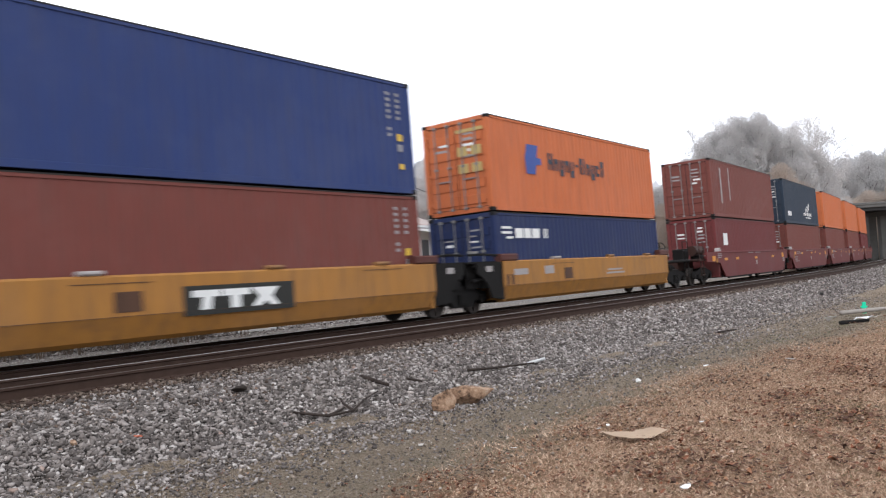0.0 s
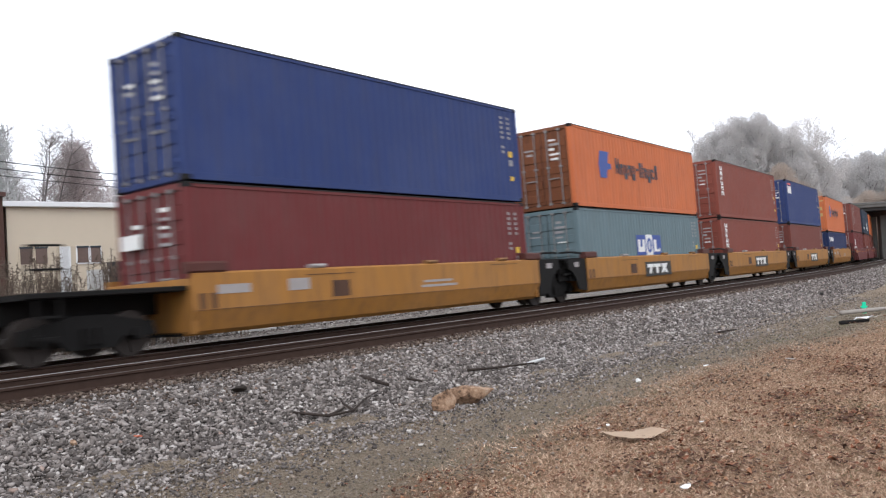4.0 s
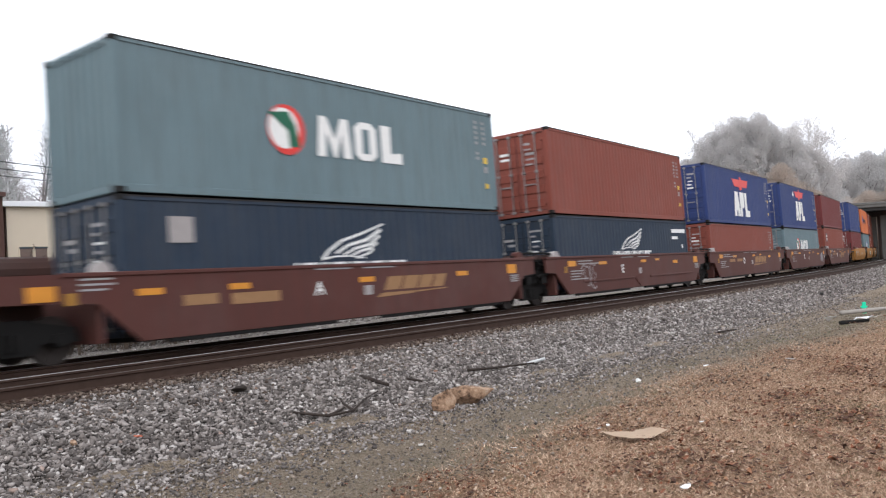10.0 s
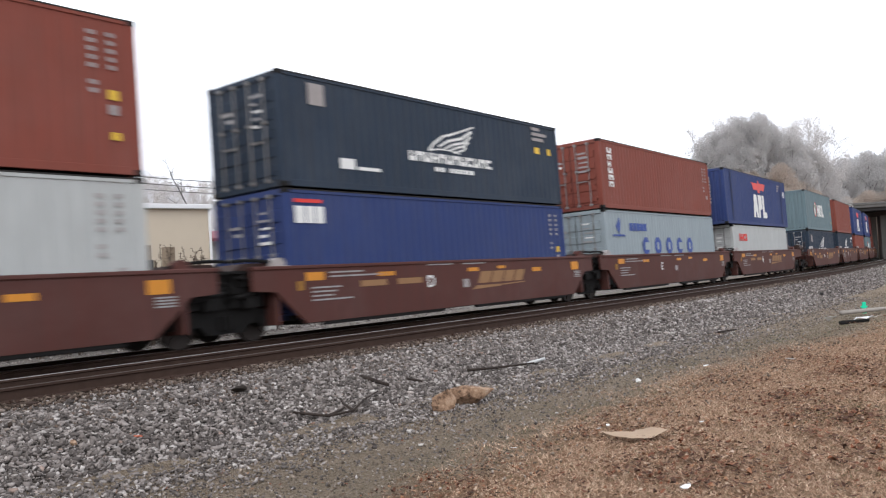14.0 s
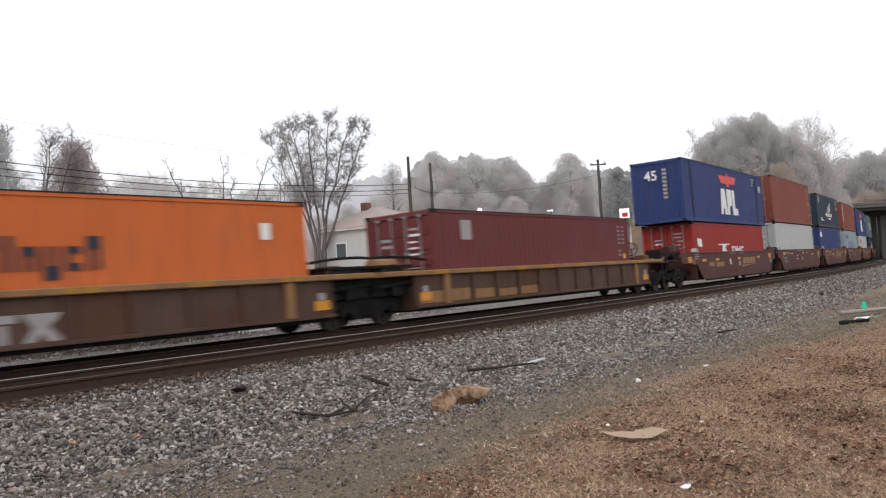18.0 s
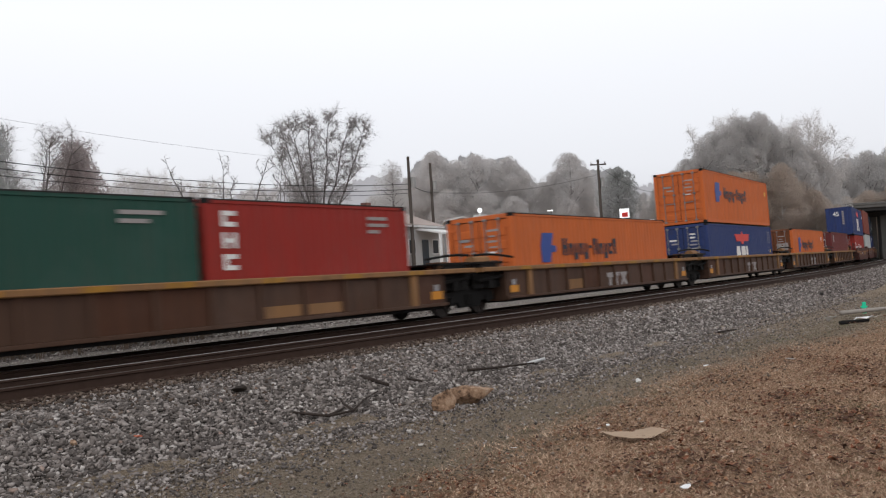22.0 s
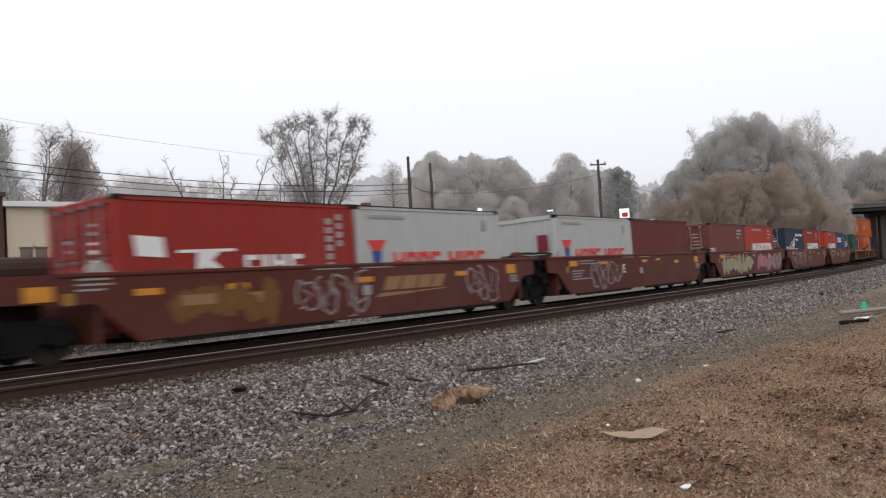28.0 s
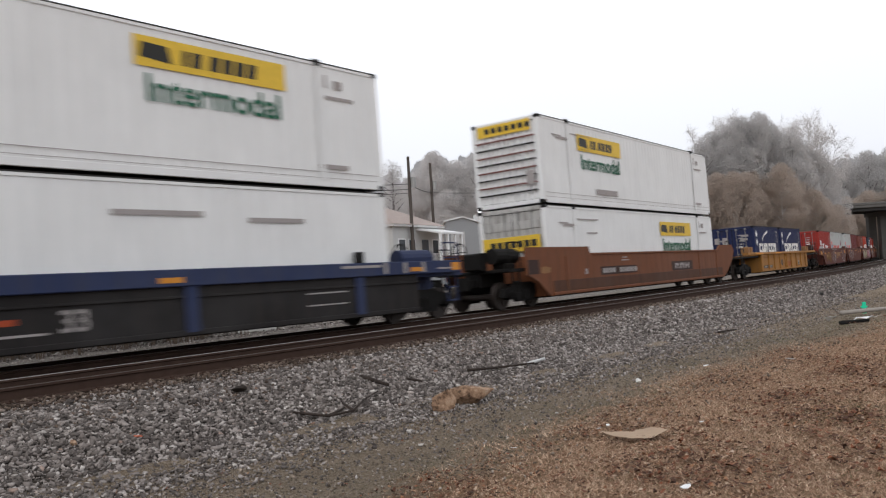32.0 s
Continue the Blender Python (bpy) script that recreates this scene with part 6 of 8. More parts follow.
# ---- railcars ----
def truck_meshes():
    def frame_mesh():
        s = Solid()
        ring = [(-1.25, 0.38), (-1.18, 0.62), (-0.55, 0.74), (-0.38, 0.80), (0.38, 0.80), (0.55, 0.74), (1.18, 0.62), (1.25, 0.38), (1.0, 0.36), (0.62, 0.40), (0.45, 0.22), (-0.45, 0.22), (-0.62, 0.40), (-1.0, 0.36)]
        s.prism([(x, -1.08, z) for x, z in ring], (0, 0.16, 0))
        for x in (-0.89, 0.89):
            s.tube((x, -1.14, 0.42), (x, -0.9, 0.42), 0.12, n=10)
        for x in (-0.14, 0.0, 0.14):
            s.tube((x, -1.1, 0.30), (x, -1.1, 0.58), 0.06, n=7)
        return s.mesh("side_frame")

    def set_mesh():
        s = Solid()
        for y in (-0.79, 0.65):
            s.tube((0, y, 0), (0, y + 0.14, 0), 0.42, n=20)
        s.tube((0, -0.75, 0), (0, 0.75, 0), 0.09, n=8)
        for k in range(4):
            a = k * math.pi / 2
            s.box(-0.03, 0.03, -0.81, -0.79, 0.12, 0.34, m=Matrix.Rotation(a, 4, "Y"))
        return s.mesh("wheelset")

    return (shared("truckframe", frame_mesh), shared("wheelset", set_mesh), shared("bolster", lambda: Solid().box(-0.22, 0.22, -1.0, 1.0, 0.42, 0.78, 0.04).mesh("bolster")))


WHEELS = []
MOVERS = []


def truck(car, x, u):
    fr, ws, bo = truck_meshes()
    t = place("truck", bo, STEEL_DARK, car, at(x, 0, 0))
    place("side_frame", fr, STEEL_DARK, t)
    place("side_frame", fr, STEEL_DARK, t, Matrix.Rotation(math.pi, 4, "Z"))
    for k in (-0.89, 0.89):
        w = place("wheelset", ws, WHEEL, t, at(k, 0, 0.42))
        WHEELS.append((w, k, u + x + k))
    return t


def side_pair(car, me, mat, name="side_sill"):
    a = place(name, me, mat, car)
    b = place(name, me, mat, car, Matrix.Rotation(math.pi, 4, "Z"))
    return a, b


def coupler_end(car, e, x0, x1, mat, tank=False, brakewheel=True):
    """The platform at a coupled end: deck, draft sill, coupler, steps, rails and brake gear. e is +1 or -1."""
    d = Solid().box(min(e * x0, e * x1), max(e * x0, e * x1), -1.35, 1.35, 1.12, 1.22, 0.02).box(min(e * x0, e * x1), max(e * x0, e * x1), -0.28, 0.28, 0.72, 1.12)
    place("end_platform", d.mesh("end_platform"), mat, car)
    place("coupler", Solid().box(min(e * x1, e * (x1 + 0.62)), max(e * x1, e * (x1 + 0.62)), -0.13, 0.13, 0.72, 0.98, 0.03).box(min(e * (x1 + 0.42), e * (x1 + 0.66)), max(e * (x1 + 0.42), e * (x1 + 0.66)), -0.2, 0.16, 0.66, 1.04, 0.05).mesh("coupler"), STEEL_DARK, car)
    for y in (-1.3, 1.3):
        g = Solid().tube((e * (x1 - 0.1), y, 1.2), (e * (x1 - 0.1), y, 2.0), 0.02, n=6).tube((e * (x1 - 0.7), y, 1.2), (e * (x1 - 0.7), y, 2.0), 0.02, n=6)
        g.tube((e * (x1 - 0.1), y, 2.0), (e * (x1 - 0.7), y, 2.0), 0.02, n=6).tube((e * (x1 - 0.1), y, 1.6), (e * (x1 - 0.7), y, 1.6), 0.02, n=6)
        place("handrail", g.mesh("handrail"), mat, car)
        st, k = Solid(), e * (x1 - 0.4)
        for z in (0.45, 0.8):
            st.box(k - 0.2, k + 0.2, y - 0.06, y + 0.06, z, z + 0.04)
        for d in (-0.2, 0.2):
            st.box(k + d - 0.02, k + d + 0.02, y - 0.02, y + 0.02, 0.45, 1.12)
        place("step", st.mesh("step"), mat, car)
    if tank:
        place("air_tank", Solid().tube((e * (x0 + 0.1), -0.7, 1.62), (e * (x0 + 1.35), -0.7, 1.62), 0.24, n=14).mesh("air_tank", False), mat, car, None, "horizontal air reservoir")
        place("brake_valve", Solid().box(e * (x0 + 1.5) - 0.18, e * (x0 + 1.5) + 0.18, -0.5, 0.1, 1.22, 1.75, 0.05).box(e * (x0 + 0.7) - 0.3, e * (x0 + 0.7) + 0.3, -0.95, -0.5, 1.22, 1.4, 0.03).mesh("brake_valve"), STEEL_DARK, car)
    if brakewheel:
        w = Solid()
        for i in range(12):
            a, b = 2 * math.pi * i / 12, 2 * math.pi * (i + 1) / 12
            w.tube((e * (x1 - 0.25), 0.6 + 0.28 * math.cos(a), 1.85 + 0.28 * math.sin(a)), (e * (x1 - 0.25), 0.6 + 0.28 * math.cos(b), 1.85 + 0.28 * math.sin(b)), 0.02, n=5)
        w.tube((e * (x1 - 0.25), 0.32, 1.85), (e * (x1 - 0.25), 0.88, 1.85), 0.015, n=5).tube((e * (x1 - 0.25), 0.6, 1.22), (e * (x1 - 0.25), 0.6, 2.13), 0.025, n=6)
        place("brake_wheel", w.mesh("brake_wheel"), STEEL_DARK, car)


def joint_end(car, e, x0, x1, mat, hood=None):
    """The narrowed end over a shared truck: platform, added dark filling plates, brake gear, walkway and hoses."""
    d = Solid().box(min(e * x0, e * x1), max(e * x0, e * x1), -1.25, 1.25, 1.0, 1.15, 0.02)
    d.prism([(e * x0, -0.75, 0.78), (e * x1, -0.3, 0.80), (e * x1, 0.3, 0.80), (e * x0, 0.75, 0.78)], (0, 0, 0.24))
    place("end_platform", d.mesh("end_platform"), STEEL_DARK, car)
    xm, xl = e * (x0 + x1) / 2, abs(x1 - x0)
    lo, hi = min(e * x0, e * x1), max(e * x0, e * x1)
    # Added plates that stand in for the dark inside of the joint.
    place("inner_plate", Solid().box(lo, hi, -1.20, -1.14, 0.72, 1.44).box(lo, hi, 1.14, 1.20, 0.72, 1.44).box(xm - 0.06, xm + 0.06, -1.14, 1.14, 0.80, 1.44).mesh("inner_plate"), STEEL_DARK, car, None, "added plate that fills the joint's dark inside")
    place("deck_plate", Solid().box(lo, hi, -1.32, 1.32, 1.40, 1.46, 0.015).mesh("deck_plate"), STEEL_DARK, car, None, "black deck plate")
    g = Solid().box(xm - xl * 0.3, xm + xl * 0.25, -1.30, -1.2, 1.12, 1.40, 0.02).tube((xm - xl * 0.45, -1.32, 0.92), (xm + xl * 0.4, -1.32, 1.02), 0.05, n=8).box(xm - 0.12, xm + 0.12, -1.34, -1.2, 0.7, 1.0, 0.02)
    g.tube((xm - xl * 0.4, -1.34, 1.32), (xm + xl * 0.42, -1.30, 1.20), 0.035, n=6).tube((xm + xl * 0.1, -1.34, 0.70), (xm + xl * 0.3, -1.28, 1.30), 0.03, n=6)
    place("brake_gear", g.mesh("brake_gear"), STEEL_DARK, car, None, "sooty brake gear and pipes")
    w = Solid()
    a, b = Vector((e * (x0 - 0.5), -1.36, 1.60)), Vector((e * (x1 + 0.02), -1.30, 1.62))
    for i in range(5):
        p, q = a.lerp(b, i / 5), a.lerp(b, (i + 1) / 5)
        p.z, q.z = 1.56 + 0.10 * math.sin(math.pi * i / 5 * 0.7), 1.56 + 0.10 * math.sin(math.pi * (i + 1) / 5 * 0.7)
        w.tube(p, q, 0.035, n=6)
    place("brake_hose", w.mesh("brake_hose"), GASKET, car, None, "black bowed hose")
    if hood:
        place("end_hood", Solid().prism([(e * (x0 - 0.55), -1.30, 1.45), (e * (x0 - 0.40), -1.30, 1.60), (e * (x1 - 0.30), -1.30, 1.60), (e * (x1 - 0.05), -1.30, 1.46)], (0, 2.6, 0)).mesh("end_hood"), hood, car)


def bulkheads(car, x, mat, z1=1.35):
    for e in (-1, 1):
        me = shared(("bulkhead", x, z1), lambda: Solid().box(x, x + 0.10, -1.42, 1.42, 0.30, z1, 0.01).mesh("end_bulkhead"))
        place("end_bulkhead", me, mat, car, Matrix.Identity(4) if e > 0 else Matrix.Rotation(math.pi, 4, "Z"))


def finish_car(car, u, label, half, front, rear, mat, end_mat):
    """Ends, trucks and underframe common to all railcars. half: to the joint."""
    tagged(car, label, "rail car", "cars of the train")
    MOVERS.append((car, u, Matrix.Identity(4)))


def well_yellow(u, half, front, rear, logo="black"):
    car = new("well_car")
    hl = 6.25
    sec = [(-1.50, 1.42), (-1.47, 1.46), (-1.40, 1.46), (-1.40, 0.66), (-1.15, 0.30), (-1.22, 0.26), (-1.33, 0.34), (-1.50, 0.72)]
    me = shared("ysill", lambda: Solid().prism([(-hl, y, z) for y, z in sec], (2 * hl, 0, 0)).mesh("side_sill"))
    side_pair(car, me, PAINT["yellow"])
    place("floor", shared("yfloor", lambda: Solid().box(-hl, hl, -1.16, 1.16, 0.26, 0.34, 0.01).mesh("floor")), STEEL_DARK, car)
    bulkheads(car, hl - 0.1, PAINT["yellow"])
    guide = shared("yguide", lambda: Solid().box(-0.22, 0.22, -0.10, 0.06, 0, 0.085, 0.03).mesh("container_guide"))
    for x in (-3.0, 1.0, 4.3):
        place("container_guide", guide, MARK_GREY if x < 0 else PAINT["tan"], car, at(x, -1.42, 1.46))
    lug = shared("ylug", lambda: Solid().box(-0.45, 0.45, -0.14, 0.1, -0.02, 0.20, 0.04).mesh("corner_guide"))
    for x in (-5.9, 5.95):
        place("corner_guide", lug, PAINT["mineral"], car, at(x, -1.38, 1.46))
    y = -1.505
    mark("hatch", car, [rect(-2.62, -2.08, 0.80, 1.16)], y, PAINT["oldyellow"])
    mark("marking", car, [rect(-6.12, -5.98, 0.75, 1.05), rect(-5.86, -5.72, 0.75, 1.05)], y, PAINT["oldyellow"])
    mark("seam", car, [rect(-3.4, -1.9, 1.305, 1.32), rect(3.6, 5.0, 1.345, 1.36)], y, PAINT["oldyellow"])
    mark("seam", car, [rect(-hl, hl, 0.725, 0.735)], y, PAINT["oldyellow"])
    if logo == "black":
        mark("logo_panel", car, [rect(-1.24, 1.45, 0.64, 1.20)], y, MARK_BLACK, "black panel on the side")
        x, z = -1.06, 0.74
        mark("logo_mark", car, [[(x, z + 0.24), (x, z + 0.37), (x + 0.66, z + 0.37), (x + 0.66, z + 0.24), (x + 0.46, z + 0.24), (x + 0.42, z), (x + 0.18, z), (x + 0.24, z + 0.24)],
                                [(x + 0.70, z + 0.24), (x + 0.70, z + 0.37), (x + 1.36, z + 0.37), (x + 1.36, z + 0.24), (x + 1.12, z + 0.24), (x + 1.12, z), (x + 0.88, z), (x + 0.88, z + 0.24)],
                                [(x + 1.40, z), (x + 1.62, z), (x + 1.75, z + 0.1), (x + 1.88, z), (x + 2.1, z), (x + 1.92, z + 0.19), (x + 2.1, z + 0.37), (x + 1.4, z + 0.37), (x + 1.58, z + 0.19)]], y - 0.004, MARK_WHITE, "white block mark")
    else:
        mark("marking", car, [rect(0.5, 2.0, 0.86, 0.92), rect(0.6, 1.8, 0.98, 1.04), rect(-3.9, -3.3, 1.0, 1.25), rect(-5.7, -4.9, 1.02, 1.2)], y, MARK_GREY, "faded writing")
    for e, kind in ((1, front), (-1, rear)):
        if kind == "joint":
            joint_end(car, e, hl, half - 0.06, STEEL_DARK)
            for sy in (-1, 1):
                plate = [(hl, 1.42), (half - 0.25, 1.42), (half - 0.25, 1.12), (7.25, 0.98), (7.0, 0.72), (6.9, 0.42), (hl, 0.34)]
                place("end_plate", Solid().prism([(e * x, sy * 1.46, z) for x, z in plate], (0, -sy * 0.05, 0)).mesh("end_plate"), STEEL_DARK, car, None, "black end plate")
            mark("sticker", car, [rect(e * 6.95 - 0.16, e * 6.95 + 0.16, 1.16, 1.32)], -1.462, MARK_GREY, "small pale plate")
        else:
            coupler_end(car, e, hl, half + 1.5, STEEL_DARK)
    if rear == "joint":
        truck(car, -half, u)
    else:
        truck(car, -8.05, u)
    if front != "joint":
        truck(car, 8.05, u)
    finish_car(car, u, "yellow articulated container well car, grimy side sills", half, front, rear, None, None)
    return car


SPRAY = {"pale": (plain("thin_pale_spray", (0.24, 0.23, 0.245), 0.7), plain("blue_grey_spray", (0.36, 0.37, 0.39), 0.7)), "white": (None, plain("pale_spray", (0.36, 0.33, 0.33), 0.7)), "cream": (plain("cream_spray", (0.36, 0.31, 0.19), 0.7), plain("pale_cream_spray", (0.48, 0.45, 0.36), 0.7)),
         "pink": (plain("pink_spray", (0.42, 0.13, 0.15), 0.7), plain("pale_pink_spray", (0.50, 0.34, 0.38), 0.7)), "mauve": (plain("mauve_spray", (0.28, 0.17, 0.20), 0.7), plain("pale_mauve_spray", (0.44, 0.36, 0.42), 0.7)), "tan": (plain("tan_spray", (0.17, 0.085, 0.03), 0.7), None)}


def spray(car, x0, width, style, y, seed):
    """A sprayed piece: bulging shapes side by side, some filled, with pale outlines and loose strokes."""
    rnd = random.Random(seed)
    fill, line = SPRAY[style]
    body, edge = Solid(), Solid()
    x, i = x0, 0
    while x < x0 + width:
        w = rnd.uniform(0.42, 0.70)
        cx, cz = x + w / 2, rnd.uniform(0.80, 0.90)
        tilt = rnd.uniform(-0.25, 0.25)
        ring = []
        for k in range(16):
            q = 2 * math.pi * k / 16
            r = 0.85 + 0.25 * math.sin(2 * q + seed + i) + rnd.uniform(-0.16, 0.16)
            a, b = w * 0.62 * r * math.cos(q), 0.44 * r * math.sin(q)
            ring.append((cx + a + tilt * b, min(1.40, max(0.34, cz + b))))
        if fill:
            body.prism([(a, y - 0.0006 * i, b) for a, b in ring], (0, -0.003, 0))
        if line:
            cutoff = rnd.randint(0, 15)
            path = [ring[(cutoff + k) % 16] for k in range(rnd.randint(10, 16))]
            edge.prism([(a, y - 0.004 - 0.0006 * i, b) for a, b in band(path, 0.03, 0.045)], (0, -0.003, 0))
            inner = [(cx + rnd.uniform(-0.2, 0.2), cz + 0.3 - 0.14 * k) for k in range(5)]
            edge.prism([(a, y - 0.0065 - 0.0006 * i, b) for a, b in band(inner, 0.025, 0.04)], (0, -0.003, 0))
        x += w * (1.05 if fill else 0.9)
        i += 1
    for part_solid, mat in ((body, fill), (edge, line)):
        if mat and part_solid.v:
            place("graffiti", part_solid.mesh("graffiti"), mat, car, None, "sprayed graffiti shapes")["kind"] = "stuff"


def well_brown(u, half, front, rear, letter="E", gold=True, mat="mineral", tank_front=False, graffiti=(), notch=False):
    car = new("well_car")
    hx = 7.35
    ring = [(-hx, 1.02), (-6.75, 0.98), (-6.35, 0.62), (-5.95, 0.28), (5.95, 0.28), (6.35, 0.62), (6.75, 0.98), (hx, 1.02), (hx, 1.5), (-hx, 1.5)]
    me = shared("bsill", lambda: Solid().prism([(x, -1.50, z) for x, z in ring], (0, 0.07, 0)).box(-hx, hx, -1.53, -1.38, 1.44, 1.52, 0.015).mesh("side_sill"))
    side_pair(car, me, PAINT[mat])
    place("floor", shared("bfloor", lambda: Solid().box(-5.95, 5.95, -1.42, 1.42, 0.26, 0.34, 0.01).mesh("floor")), STEEL_DARK, car)
    rail = shared("brail", lambda: Solid().box(-5.4, -1.1, -1.49, -1.38, 0.20, 0.28, 0.01).box(0.4, 5.4, -1.49, -1.38, 0.20, 0.28, 0.01).mesh("lower_rail"))
    side_pair(car, rail, STEEL_DARK, "lower_rail")
    bulkheads(car, 6.6, PAINT[mat])
    lug = shared("blug", lambda: Solid().prism([(0.17 * math.cos(q), -0.13, 0.18 * math.sin(q) + 0.02) for q in (math.pi * i / 8 for i in range(9))], (0, 0.22, 0)).box(-0.26, 0.26, -0.14, 0.10, -0.02, 0.03, 0.01).mesh("corner_guide"))
    for x in (-6.6, 6.6):
        place("corner_guide", lug, MARK_GREY if x < 0 else PAINT[mat], car, at(x, -1.36, 1.5))
    y = -1.505
    long = rear != "joint"
    for x0, x1, z0, z1 in ((-7.93, -7.45, 1.06, 1.31) if long else (-5.9, -5.35, 1.18, 1.36), (-6.0, -5.47, 1.08, 1.20) if long else (-3.6, -3.0, 1.20, 1.30), (-4.0, -3.5, 1.09, 1.21) if long else (0.05, 0.55, 1.20, 1.30), (-0.34, 0.16, 1.08, 1.20) if long else (1.5, 1.9, 1.24, 1.32), (3.4, 3.9, 1.10, 1.22), (5.85, 6.32, 1.08, 1.34)):
        mark("reflector", car, [rect(x0, x1, z0, z1)], y, MARK_ORANGE, "orange reflector plate")
    tx = -7.05 if long else -5.2
    mark("marking", car, bars(tx, 1.42 if long else 1.36, [0.6, 0.65, 0.5] if long else [1.1, 1.9], 0.09, 0.035) + bars(-5.75, 1.04, [0.9, 0.75, 0.65, 1.25], 0.09, 0.035) * (not long), y, MARK_FAINT, "small white writing")
    mark("marking", car, [rect(-1.7, -0.6, 1.405, 1.435), rect(-0.2, 0.9, 1.40, 1.43)] + bars(6.0, 1.03, [0.42, 0.42, 0.42, 0.42], 0.055, 0.03), y, MARK_FAINT)
    mark("sticker", car, [rect(-0.20, 0.07, 0.78, 1.0)], y, MARK_GREY, "small pale stencilled panel")
    mark("sticker", car, [rect(-7.3, -7.1, 0.98, 1.18) if long else rect(-6.15, -5.98, 0.98, 1.18)], y, PAINT["wornyellow"])
    if letter:
        letters("unit_letter", car, letter, 0.42, -1.75, 0.86, y, MARK_WHITE, "white unit letter")
    if gold:
        mark("logo_mark", car, blocks(0.48, 0.86, 0.32, [0.56, 0.56, 0.50, 0.46], 0.07, 0.6) + [[(0.20, 0.70), (1.62, 0.745), (1.70, 0.80), (0.40, 0.80)], [(1.72, 0.765), (2.90, 0.80), (2.92, 0.83), (1.74, 0.80)]], y, MARK_GOLD, "dull gold slanted block")
        mark("marking", car, [rect(-5.06, -4.28, 0.84, 1.04), rect(-3.97, -2.74, 0.80, 1.02)] if rear != "joint" else [rect(-4.2, -3.3, 0.98, 1.12), rect(-2.9, -1.95, 0.98, 1.12)], y, MARK_GOLD, "dull gold writing")
    for i, (gx, gw, style) in enumerate(graffiti):
        spray(car, gx, gw, style, y, int(-u * 10) + i)
    if notch:
        lug2 = shared("bnotch", lambda: Solid().box(-4.9, -0.6, -1.53, -1.49, 0.62, 0.68, 0.01).box(0.9, 5.6, -1.53, -1.49, 0.62, 0.68, 0.01).prism([(-0.6, -1.53, 0.62), (-0.2, -1.53, 0.34), (-0.1, -1.53, 0.34), (-0.5, -1.53, 0.68)], (0, 0.04, 0)).mesh("stiffener"))
        place("stiffener", lug2, PAINT[mat], car)
    for e, kind in ((1, front), (-1, rear)):
        if kind == "joint":
            joint_end(car, e, hx - 0.5, half - 0.03, PAINT[mat], PAINT["sootbrown"])
        else:
            coupler_end(car, e, hx - 0.3, half + 1.55, PAINT["sootbrown"], tank=True)
            for sy in (-1, 1):
                ext = [(hx, 1.02), (8.7, 1.05), (8.75, 1.40), (8.6, 1.5), (hx, 1.5)]
                place("end_sill", Solid().prism([(e * x, sy * 1.49, z) for x, z in ext], (0, -sy * 0.06, 0)).mesh("end_sill"), PAINT[mat], car)
    truck(car, -half if rear == "joint" else -8.1, u)
    if front != "joint":
        truck(car, 8.1, u)
    finish_car(car, u, "mineral-brown articulated well car with dusty steel sides", half, front, rear, None, None)
    return car


